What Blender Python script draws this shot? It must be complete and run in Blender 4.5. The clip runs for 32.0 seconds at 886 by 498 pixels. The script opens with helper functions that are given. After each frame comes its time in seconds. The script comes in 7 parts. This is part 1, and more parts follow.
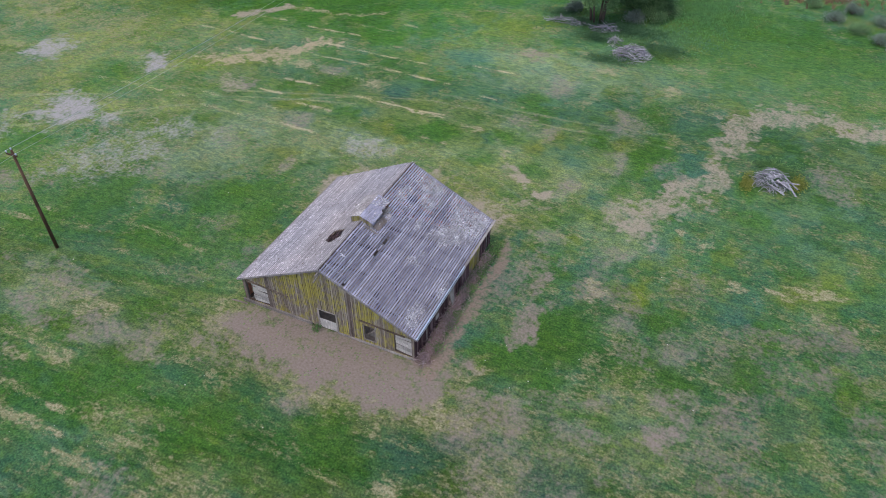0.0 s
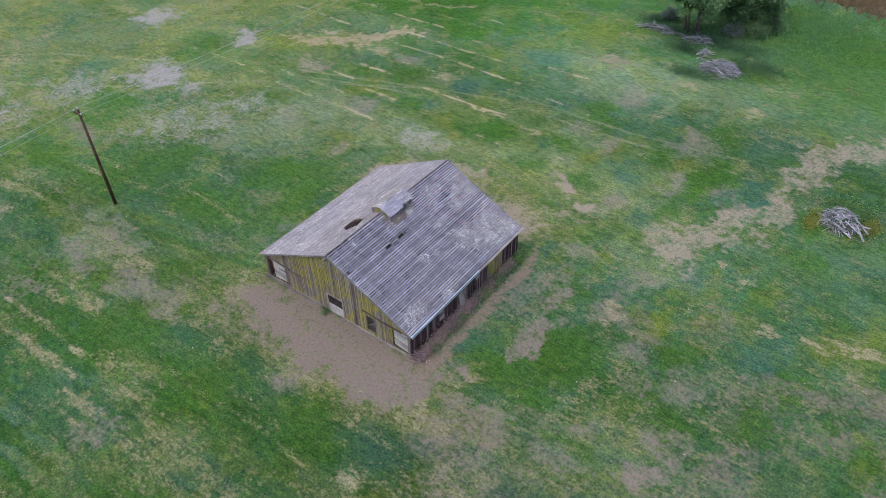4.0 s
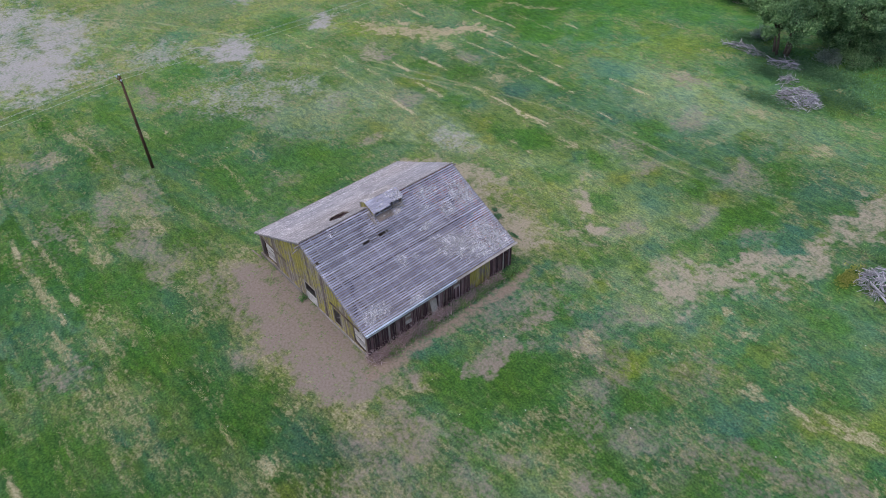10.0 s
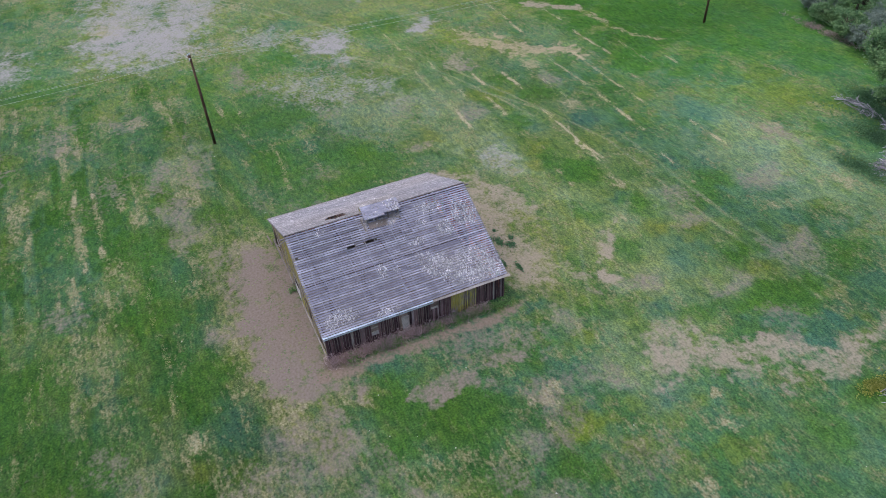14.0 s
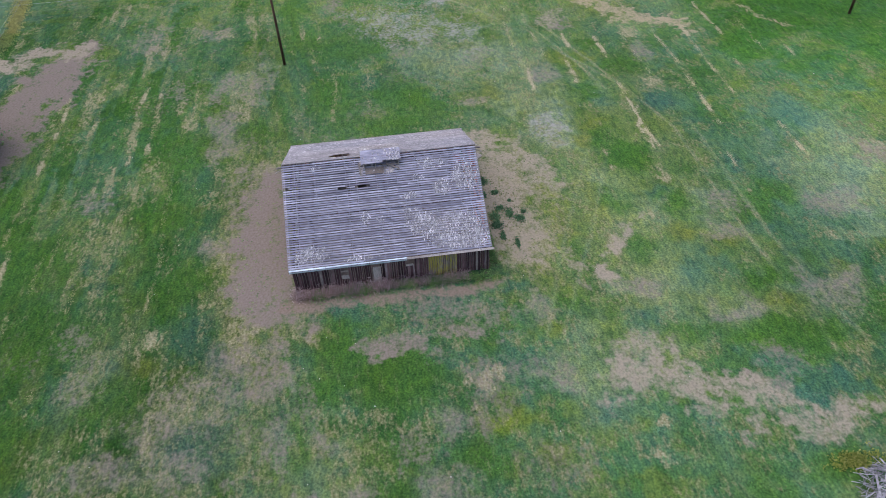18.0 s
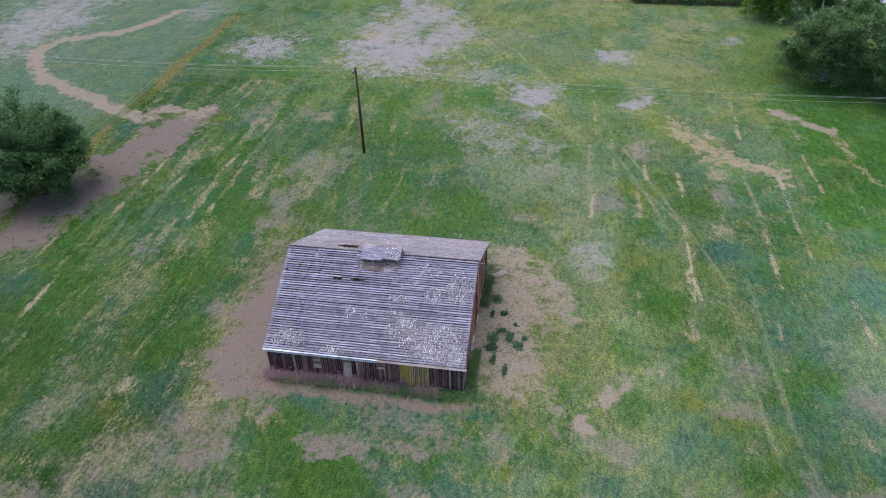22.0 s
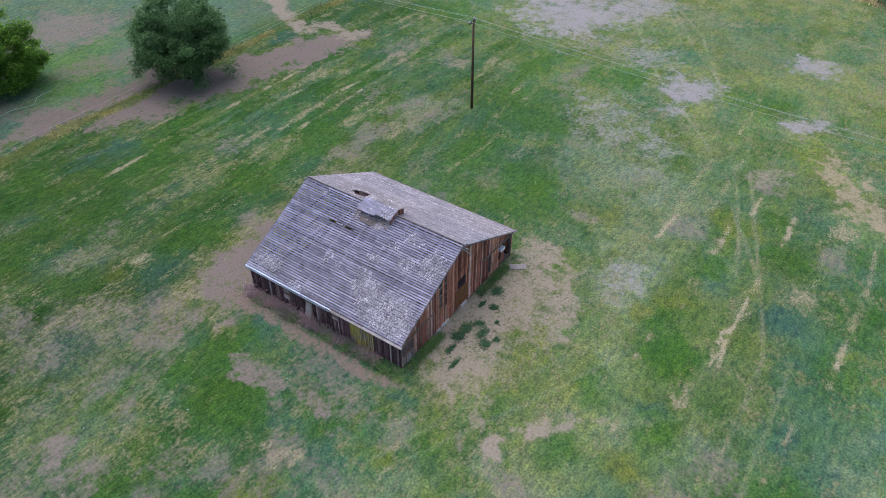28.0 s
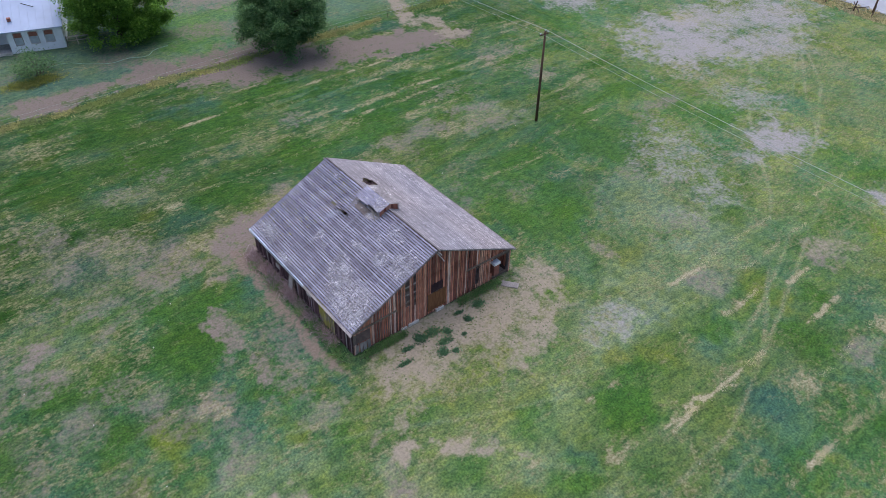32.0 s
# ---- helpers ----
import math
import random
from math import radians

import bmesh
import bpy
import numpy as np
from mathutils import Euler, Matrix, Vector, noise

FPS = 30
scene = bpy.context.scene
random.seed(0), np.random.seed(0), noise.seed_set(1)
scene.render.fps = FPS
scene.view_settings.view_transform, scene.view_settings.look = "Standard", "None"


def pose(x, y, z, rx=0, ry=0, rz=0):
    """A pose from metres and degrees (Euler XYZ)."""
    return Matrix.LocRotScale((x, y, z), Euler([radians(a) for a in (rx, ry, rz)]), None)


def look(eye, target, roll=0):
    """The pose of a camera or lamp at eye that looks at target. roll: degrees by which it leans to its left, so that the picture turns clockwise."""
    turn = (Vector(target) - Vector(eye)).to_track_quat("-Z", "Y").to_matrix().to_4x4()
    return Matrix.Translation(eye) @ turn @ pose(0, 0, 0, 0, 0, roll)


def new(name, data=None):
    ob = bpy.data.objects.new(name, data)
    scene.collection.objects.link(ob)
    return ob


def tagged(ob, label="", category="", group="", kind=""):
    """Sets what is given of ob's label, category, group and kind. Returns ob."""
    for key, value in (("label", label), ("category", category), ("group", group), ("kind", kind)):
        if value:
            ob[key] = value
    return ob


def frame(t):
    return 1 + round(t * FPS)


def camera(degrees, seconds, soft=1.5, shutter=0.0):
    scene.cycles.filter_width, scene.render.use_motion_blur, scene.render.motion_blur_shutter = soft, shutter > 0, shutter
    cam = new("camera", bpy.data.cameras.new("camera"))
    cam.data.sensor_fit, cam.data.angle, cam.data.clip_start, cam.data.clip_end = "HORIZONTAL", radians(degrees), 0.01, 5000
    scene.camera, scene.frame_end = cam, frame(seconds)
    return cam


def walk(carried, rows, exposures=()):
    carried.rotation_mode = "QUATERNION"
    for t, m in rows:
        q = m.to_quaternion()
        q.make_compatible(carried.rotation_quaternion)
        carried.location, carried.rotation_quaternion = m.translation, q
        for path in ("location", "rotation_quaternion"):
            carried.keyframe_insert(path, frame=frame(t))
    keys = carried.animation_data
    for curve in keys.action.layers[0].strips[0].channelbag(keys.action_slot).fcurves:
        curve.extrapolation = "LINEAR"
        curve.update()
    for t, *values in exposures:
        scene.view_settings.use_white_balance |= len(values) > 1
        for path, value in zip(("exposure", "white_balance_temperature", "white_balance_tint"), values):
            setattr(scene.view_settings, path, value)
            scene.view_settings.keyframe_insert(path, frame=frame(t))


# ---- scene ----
cam = camera(63.9, 32.0, soft=0.62)
PATH = [
    (0, (-0.293, -0.124, 36.605), (-0.938, 1.245, 35.298), -0.5),
    (0.5, (0.45, -0.002, 36.502), (-0.22, 1.359, 35.198), -0.3),
    (1, (1.105, 0.379, 36.429), (0.373, 1.707, 35.125), -0.2),
    (1.5, (1.751, 0.881, 36.453), (0.977, 2.183, 35.146), -0.4),
    (2, (2.467, 1.517, 36.524), (1.643, 2.786, 35.215), -0.5),
    (2.5, (3.288, 2.11, 36.521), (2.43, 3.351, 35.209), -0.6),
    (3, (3.978, 2.782, 36.557), (3.087, 3.996, 35.241), -0.8),
    (3.5, (4.593, 3.412, 36.643), (3.695, 4.616, 35.323), -0.9),
    (4, (5.202, 3.952, 36.764), (4.294, 5.147, 35.442), -1.2),
    (4.5, (5.895, 4.594, 36.715), (4.98, 5.779, 35.39), -1.3),
    (6.5, (8.228, 6.989, 36.551), (7.242, 8.114, 35.224), -1.6),
    (7, (8.717, 7.596, 36.562), (7.706, 8.699, 35.235), -1.7),
    (7.5, (9.343, 8.372, 36.5), (8.307, 9.45, 35.172), -1.8),
    (8, (9.894, 9.109, 36.456), (8.832, 10.163, 35.129), -2.0),
    (8.5, (10.436, 9.76, 36.431), (9.348, 10.788, 35.104), -2.0),
    (9, (10.937, 10.401, 36.451), (9.823, 11.402, 35.125), -2.2),
    (9.5, (11.326, 11.017, 36.451), (10.193, 11.994, 35.124), -2.0),
    (10, (11.724, 11.726, 36.513), (10.568, 12.674, 35.185), -2.2),
    (10.5, (12.369, 12.656, 36.423), (11.187, 13.573, 35.096), -2.1),
    (11, (13.054, 13.71, 36.35), (11.848, 14.599, 35.025), -2.1),
    (11.5, (13.717, 14.878, 36.338), (12.481, 15.728, 35.015), -2.0),
    (12, (14.41, 16.19, 36.351), (13.14, 16.997, 35.033), -2.2),
    (12.5, (15.019, 17.466, 36.325), (13.717, 18.226, 35.011), -2.1),
    (13, (15.641, 18.83, 36.27), (14.303, 19.538, 34.963), -2.2),
    (13.5, (16.252, 20.419, 36.196), (14.884, 21.074, 34.891), -2.4),
    (14, (16.777, 22.026, 36.106), (15.381, 22.626, 34.807), -2.6),
    (14.5, (17.171, 23.674, 36.038), (15.749, 24.218, 34.741), -2.9),
    (16.5, (18.391, 29.393, 35.505), (16.902, 29.732, 34.214), -2.7),
    (17, (18.597, 30.686, 35.509), (17.133, 30.96, 34.175), -2.6),
    (17.5, (18.58, 32.12, 35.538), (17.159, 32.326, 34.145), -2.7),
    (18, (18.546, 33.487, 35.529), (17.121, 33.646, 34.135), -2.3),
    (18.5, (18.512, 34.997, 35.545), (17.067, 35.105, 34.167), -2.4),
    (19, (18.382, 36.544, 35.541), (16.913, 36.601, 34.186), -2.5),
    (19.5, (18.253, 37.987, 35.483), (16.755, 37.983, 34.157), -2.4),
    (20, (18.062, 39.358, 35.408), (16.541, 39.3, 34.111), -2.0),
    (20.5, (17.778, 40.799, 35.356), (16.236, 40.689, 34.088), -1.9),
    (21, (17.451, 42.213, 35.316), (15.89, 42.05, 34.077), -1.7),
    (21.5, (17.094, 43.556, 35.272), (15.518, 43.336, 34.06), -1.4),
    (22, (16.62, 44.978, 35.25), (15.032, 44.695, 34.068), -1.3),
    (22.5, (16.168, 46.318, 35.216), (14.57, 45.976, 34.063), -1.1),
    (23, (15.642, 47.535, 35.2), (14.054, 47.139, 34.05), -0.9),
    (23.5, (15.074, 48.833, 35.19), (13.5, 48.376, 34.043), -0.6),
    (24, (14.483, 50.062, 35.218), (12.927, 49.554, 34.068), -0.4),
    (24.5, (13.78, 51.296, 35.226), (12.245, 50.738, 34.071), -0.3),
    (25, (13.112, 52.528, 35.194), (11.613, 51.918, 34.019), -0.1),
    (25.5, (12.323, 53.736, 35.191), (10.862, 53.078, 33.995), 0.0),
    (27.5, (8.87, 58.252, 35.045), (7.572, 57.438, 33.76), 0.3),
    (28, (7.907, 59.337, 35.015), (6.642, 58.474, 33.729), 0.4),
    (28.5, (7.006, 60.42, 34.999), (5.777, 59.502, 33.715), 0.6),
    (29, (6.014, 61.503, 35.029), (4.816, 60.545, 33.745), 0.7),
    (29.5, (5.152, 62.603, 35.038), (3.982, 61.61, 33.756), 0.8),
    (30, (4.289, 63.648, 35.045), (3.147, 62.621, 33.764), 1.0),
    (30.5, (3.345, 64.728, 35.044), (2.237, 63.663, 33.764), 1.0),
    (31, (2.375, 65.719, 35.072), (1.307, 64.616, 33.791), 1.3),
    (31.5, (1.296, 66.671, 35.114), (0.271, 65.53, 33.83), 1.3),
    (32, (0.223, 67.638, 35.179), (-0.76, 66.462, 33.893), 1.6),
]
# the clip's white balance drifts a little cooler on the way
walk(cam, [(t, look(eye, target, roll)) for t, eye, target, roll in PATH],
     [(0, 0.02, 6500, 10), (13, 0.02, 6500, 10), (18, 0.02, 6350, 12), (22, 0.02, 6400, 16), (25, 0.02, 6400, 17), (28, 0.02, 6300, 15), (32, 0.02, 6270, 14)])

# ---- light: a high, soft overcast ----
SUN_UP, SUN_ROUND = 72.0, 200.0
world = bpy.data.worlds.new("overcast")
scene.world = world
world.use_nodes = True
wn = world.node_tree.nodes
sky = wn.new("ShaderNodeTexSky")
sky.sky_type, sky.sun_disc = "NISHITA", False
sky.sun_elevation, sky.sun_rotation = radians(SUN_UP), radians(SUN_ROUND)
sky.air_density, sky.dust_density, sky.ozone_density = 1.0, 3.0, 1.0
wn["Background"].inputs[1].default_value = 0.17
world.node_tree.links.new(sky.outputs[0], wn["Background"].inputs[0])
sun = new("sun", bpy.data.lights.new("sun", "SUN"))
sun.data.energy, sun.data.angle, sun.data.color = 1.3, radians(90), (1.0, 0.96, 0.93)
sun.matrix_world = pose(0, 0, 80, 90 - SUN_UP, 0, 180 - SUN_ROUND)


# ---- materials ----
def nodes_of(name, rough=0.9, spec=0.2):
    m = bpy.data.materials.new(name)
    m.use_nodes = True
    nt = m.node_tree
    b = nt.nodes["Principled BSDF"]
    b.inputs["Roughness"].default_value = rough
    b.inputs["Specular IOR Level"].default_value = spec
    return m, nt, b


def ramp(nt, fac, stops):
    r = nt.nodes.new("ShaderNodeValToRGB")
    while len(r.color_ramp.elements) < len(stops):
        r.color_ramp.elements.new(0.5)
    for e, (p, c) in zip(r.color_ramp.elements, stops):
        e.position, e.color = p, (*c, 1)
    nt.links.new(fac, r.inputs[0])
    return r.outputs[0]


def mix(nt, fac, a, b, kind="MIX"):
    n = nt.nodes.new("ShaderNodeMix")
    n.data_type, n.blend_type = "RGBA", kind
    for sock, v in ((n.inputs[0], fac), (n.inputs[6], a), (n.inputs[7], b)):
        if isinstance(v, (int, float)):
            sock.default_value = v
        elif isinstance(v, tuple):
            sock.default_value = (*v, 1)
        else:
            nt.links.new(v, sock)
    return n.outputs[2]


def grain(nt, scale, detail=4.0, stretch=(1, 1, 1), coords="Object", rough=0.6):
    tc = nt.nodes.new("ShaderNodeTexCoord")
    mp = nt.nodes.new("ShaderNodeMapping")
    mp.inputs["Scale"].default_value = stretch
    nz = nt.nodes.new("ShaderNodeTexNoise")
    nz.inputs["Scale"].default_value, nz.inputs["Detail"].default_value = scale, detail
    nz.inputs["Roughness"].default_value = rough
    nt.links.new(tc.outputs[coords], mp.inputs[0])
    nt.links.new(mp.outputs[0], nz.inputs["Vector"])
    return nz.outputs[0]


def place_noise(nt, scale, detail=4.0, stretch=(1, 1, 1)):
    g = nt.nodes.new("ShaderNodeNewGeometry")
    mp = nt.nodes.new("ShaderNodeMapping")
    mp.inputs["Scale"].default_value = stretch
    nz = nt.nodes.new("ShaderNodeTexNoise")
    nz.inputs["Scale"].default_value, nz.inputs["Detail"].default_value = scale, detail
    nt.links.new(g.outputs["Position"], mp.inputs[0])
    nt.links.new(mp.outputs[0], nz.inputs["Vector"])
    return nz.outputs[0]


def bump(nt, b, height, strength=0.5, distance=0.02):
    n = nt.nodes.new("ShaderNodeBump")
    n.inputs["Strength"].default_value, n.inputs["Distance"].default_value = strength, distance
    nt.links.new(height, n.inputs["Height"])
    nt.links.new(n.outputs[0], b.inputs["Normal"])


def each(nt, island=False):
    if island:
        return nt.nodes.new("ShaderNodeNewGeometry").outputs["Random Per Island"]
    return nt.nodes.new("ShaderNodeObjectInfo").outputs["Random"]


def wood(name, stops, island=False, stretch=(14, 14, 1), patch=0.6, patch_scale=0.9):
    """Weathered timber: a tone for each piece, long grain, and stains."""
    m, nt, b = nodes_of(name, 0.92, 0.15)
    tone = ramp(nt, each(nt, island), stops)
    g = place_noise(nt, 2.0, 5.0, stretch)
    c = mix(nt, 1.0, tone, ramp(nt, g, [(0.25, (0.55, 0.55, 0.56)), (0.5, (0.95, 0.95, 0.95)), (0.75, (1.35, 1.33, 1.3))]), "MULTIPLY")
    st = place_noise(nt, patch_scale, 3.0)
    c = mix(nt, patch, c, mix(nt, 1.0, c, ramp(nt, st, [(0.35, (0.6, 0.58, 0.58)), (0.65, (1.3, 1.3, 1.3))]), "MULTIPLY"))
    nt.links.new(c, b.inputs["Base Color"])
    bump(nt, b, g, 0.6, 0.01)
    return m


def lichen_wood(name, base, moss, lo, hi):
    m, nt, b = nodes_of(name, 0.95, 0.1)
    tone = ramp(nt, each(nt), base)
    g = place_noise(nt, 2.0, 5.0, (13, 13, 0.9))
    tone = mix(nt, 1.0, tone, ramp(nt, g, [(0.25, (0.5, 0.5, 0.5)), (0.75, (1.4, 1.4, 1.4))]), "MULTIPLY")
    w = math_node(nt, "ADD", math_node(nt, "MULTIPLY", place_noise(nt, 0.75, 4.0, (1.0, 1.0, 0.8)), 0.58), math_node(nt, "MULTIPLY", place_noise(nt, 3.2, 6.0, (2.0, 2.0, 0.8)), 0.42))
    w = math_node(nt, "ADD", w, math_node(nt, "MULTIPLY", math_node(nt, "SUBTRACT", each(nt), 0.5), 0.035))
    mask = ramp(nt, w, [(lo, (0, 0, 0)), (hi, (1, 1, 1))])
    yel = ramp(nt, each(nt), moss)
    yel = mix(nt, 1.0, yel, ramp(nt, g, [(0.25, (0.6, 0.6, 0.5)), (0.75, (1.25, 1.25, 1.2))]), "MULTIPLY")
    nt.links.new(mix(nt, mask, tone, yel), b.inputs["Base Color"])
    bump(nt, b, g, 0.6, 0.01)
    return m


def toned(name, rough=0.95, lo=0.58, hi=1.55, scales=(4.2, 1.3), island=False, drift=True, clumps=False, bend=0.0):
    """Colour from the 'tone' layer of the mesh, broken up by fine blades, mown grain and coarse hue drift."""
    m, nt, b = nodes_of(name, rough, 0.1)
    at = nt.nodes.new("ShaderNodeAttribute")
    at.attribute_name = "tone"
    f = place_noise(nt, scales[0], 6.0)
    c = mix(nt, 1.0, at.outputs["Color"], ramp(nt, f, [(0.30, (lo, lo, lo)), (0.5, (1, 1, 1)), (0.70, (hi, hi, hi))]), "MULTIPLY")
    if clumps:
        # dense turf clumps over smoother soil; colour carries lit yellow-green tips, shaded blue-green hollows
        sep = nt.nodes.new("ShaderNodeSeparateColor")
        nt.links.new(at.outputs["Color"], sep.inputs[0])
        dif = nt.nodes.new("ShaderNodeMath")
        dif.operation = "SUBTRACT"
        nt.links.new(sep.outputs[1], dif.inputs[0])
        nt.links.new(sep.outputs[0], dif.inputs[1])
        turf = ramp(nt, dif.outputs[0], [(0.02, (0, 0, 0)), (0.125, (1, 1, 1))])
        bare = mix(nt, 0.45, at.outputs["Color"], c)
        q = place_noise(nt, 2.3, 5.0)
        c = mix(nt, turf, bare, mix(nt, 1.0, c, ramp(nt, q, [(0.34, (0.58, 0.70, 0.82)), (0.5, (1, 1, 1)), (0.66, (1.45, 1.27, 1.02))]), "MULTIPLY"))
    k = place_noise(nt, scales[1], 4.0)
    c = mix(nt, 1.0, c, ramp(nt, k, [(0.32, (0.86, 0.87, 0.87)), (0.5, (1, 1, 1)), (0.68, (1.15, 1.13, 1.12))]), "MULTIPLY")
    h = place_noise(nt, 0.35, 3.0)
    if drift:
        c = mix(nt, 1.0, c, ramp(nt, h, [(0.35, (0.94, 0.97, 1.07)), (0.65, (1.05, 1.03, 0.92))]), "MULTIPLY")
    if island:
        c = mix(nt, 1.0, c, ramp(nt, each(nt, True), [(0.0, (0.80, 0.82, 0.80)), (1.0, (1.25, 1.22, 1.18))]), "MULTIPLY")
    nt.links.new(c, b.inputs["Base Color"])
    if island:
        if bend:
            sky_facing(nt, b, bend)
    else:
        bump(nt, b, k, 0.3, 0.05)
    return m


def math_node(nt, kind, a, b=None, clamp=False):
    n = nt.nodes.new("ShaderNodeMath")
    n.operation, n.use_clamp = kind, clamp
    for sock, v in ((n.inputs[0], a), (n.inputs[1], b)):
        if isinstance(v, (int, float)):
            sock.default_value = v
        elif v is not None:
            nt.links.new(v, sock)
    return n.outputs[0]


def layer_of(nt, name):
    at = nt.nodes.new("ShaderNodeAttribute")
    at.attribute_name = name
    return at.outputs["Color"]


def cover_mask(nt, amount, breakup, reach, edge, least):
    """Where a cover of that density lies: it breaks up along a noise, and nothing lies where the density is nil."""
    v = math_node(nt, "MULTIPLY", math_node(nt, "SUBTRACT", breakup, 0.5), reach)
    v = math_node(nt, "ADD", math_node(nt, "SUBTRACT", math_node(nt, "ADD", v, amount), 0.5), edge)
    v = math_node(nt, "DIVIDE", v, 2 * edge, True)
    thin = math_node(nt, "ADD", math_node(nt, "MULTIPLY", amount, 1.0 - least), least)
    return math_node(nt, "MULTIPLY", math_node(nt, "MULTIPLY", v, thin), math_node(nt, "MULTIPLY", amount, 6.0, True))


def meadow(name):
    """Turf in clumps and mown streaks; dry straw and bare soil show through it in ragged flecks."""
    m, nt, b = nodes_of(name, 0.95, 0.1)
    turf, soil = layer_of(nt, "tone"), layer_of(nt, "soil")
    sep = nt.nodes.new("ShaderNodeSeparateColor")
    nt.links.new(layer_of(nt, "cover"), sep.inputs[0])
    blade = place_noise(nt, 7.0, 5.0)
    clump = place_noise(nt, 2.3, 6.0, (0.75, 1.2, 1))
    streak = place_noise(nt, 2.0, 5.0, (0.35, 1.3, 1))
    drift = place_noise(nt, 0.35, 3.0)
    # blade and clump ramps paint the grass's own shading: bluish dark hollows, bright tips
    c = mix(nt, 1.0, turf, ramp(nt, blade, [(0.30, (0.58, 0.60, 0.63)), (0.5, (1.0, 1.0, 1.0)), (0.70, (1.48, 1.43, 1.34))]), "MULTIPLY")
    c = mix(nt, 1.0, c, ramp(nt, clump, [(0.34, (0.68, 0.75, 0.84)), (0.5, (1, 1, 1)), (0.66, (1.28, 1.19, 1.02))]), "MULTIPLY")
    c = mix(nt, 1.0, c, ramp(nt, streak, [(0.34, (0.88, 0.91, 0.94)), (0.66, (1.13, 1.09, 1.02))]), "MULTIPLY")
    c = mix(nt, 1.0, c, ramp(nt, drift, [(0.35, (0.92, 0.97, 1.08)), (0.65, (1.07, 1.03, 0.90))]), "MULTIPLY")
    # thin dry grass is olive-tan, heaped cuttings bleach to pale straw
    fibre = place_noise(nt, 7.0, 5.0)
    tan = ramp(nt, fibre, [(0.32, (0.140, 0.150, 0.062)), (0.5, (0.225, 0.215, 0.115)), (0.68, (0.345, 0.315, 0.195))])
    pale = ramp(nt, fibre, [(0.32, (0.270, 0.240, 0.140)), (0.5, (0.390, 0.350, 0.230)), (0.68, (0.500, 0.455, 0.330))])
    straw = mix(nt, ramp(nt, sep.outputs[0], [(0.35, (0, 0, 0)), (0.9, (1, 1, 1))]), tan, pale)
    ragged = math_node(nt, "ADD", math_node(nt, "MULTIPLY", place_noise(nt, 0.9, 3.0, (0.8, 1.2, 1)), 0.4), math_node(nt, "MULTIPLY", place_noise(nt, 3.6, 7.0, (0.75, 1.1, 1)), 0.6))
    dash = math_node(nt, "MULTIPLY", math_node(nt, "SUBTRACT", place_noise(nt, 1.5, 6.0, (0.45, 1.6, 1)), 0.585), 7.0, True)
    c = mix(nt, math_node(nt, "MULTIPLY", dash, math_node(nt, "MULTIPLY", fibre, 0.55)), c, tan)
    c = mix(nt, cover_mask(nt, sep.outputs[0], ragged, 3.4, 0.26, 0.62), c, straw)
    grit = mix(nt, 1.0, soil, ramp(nt, place_noise(nt, 6.0, 6.0), [(0.30, (0.82, 0.81, 0.80)), (0.5, (1, 1, 1)), (0.70, (1.16, 1.16, 1.16))]), "MULTIPLY")
    worn = math_node(nt, "ADD", math_node(nt, "MULTIPLY", place_noise(nt, 0.8, 3.0), 0.4), math_node(nt, "MULTIPLY", place_noise(nt, 3.0, 8.0), 0.6))
    c = mix(nt, cover_mask(nt, sep.outputs[1], worn, 2.8, 0.34, 0.62), c, grit)
    nt.links.new(c, b.inputs["Base Color"])
    bump(nt, b, clump, 0.35, 0.07)
    return m


def sky_facing(nt, b, k):
    """Fine blades shade as a soft mat: their normals lean to the sky."""
    g = nt.nodes.new("ShaderNodeNewGeometry")
    n = nt.nodes.new("ShaderNodeMix")
    n.data_type = "VECTOR"
    n.inputs[0].default_value = k
    nt.links.new(g.outputs["Normal"], n.inputs[4])
    n.inputs[5].default_value = (0, 0, 1)
    nt.links.new(n.outputs[1], b.inputs["Normal"])


def leafy(name, stops, mat=0.0):
    m, nt, b = nodes_of(name, 0.7, 0.25)
    if mat:
        sky_facing(nt, b, mat)
    c = ramp(nt, each(nt, True), stops)
    c = mix(nt, 1.0, c, ramp(nt, place_noise(nt, 0.5, 3.0), [(0.3, (0.72, 0.76, 0.8)), (0.7, (1.25, 1.2, 1.1))]), "MULTIPLY")
    nt.links.new(c, b.inputs["Base Color"])
    tr = nt.nodes.new("ShaderNodeBsdfTranslucent")
    nt.links.new(c, tr.inputs[0])
    ms = nt.nodes.new("ShaderNodeMixShader")
    ms.inputs[0].default_value = 0.5
    out = nt.nodes["Material Output"]
    nt.links.new(b.outputs[0], ms.inputs[1])
    nt.links.new(tr.outputs[0], ms.inputs[2])
    nt.links.new(ms.outputs[0], out.inputs[0])
    return m


def plain(name, c, rough=0.7, metal=0.0, var=0.25, scale=3.0, spec=0.3):
    m, nt, b = nodes_of(name, rough, spec)
    b.inputs["Metallic"].default_value = metal
    f = place_noise(nt, scale, 5.0)
    lo, hi = 1 - var, 1 + var
    nt.links.new(mix(nt, 1.0, c, ramp(nt, f, [(0.3, (lo, lo, lo)), (0.7, (hi, hi, hi))]), "MULTIPLY"), b.inputs["Base Color"])
    bump(nt, b, f, 0.3, 0.01)
    return m


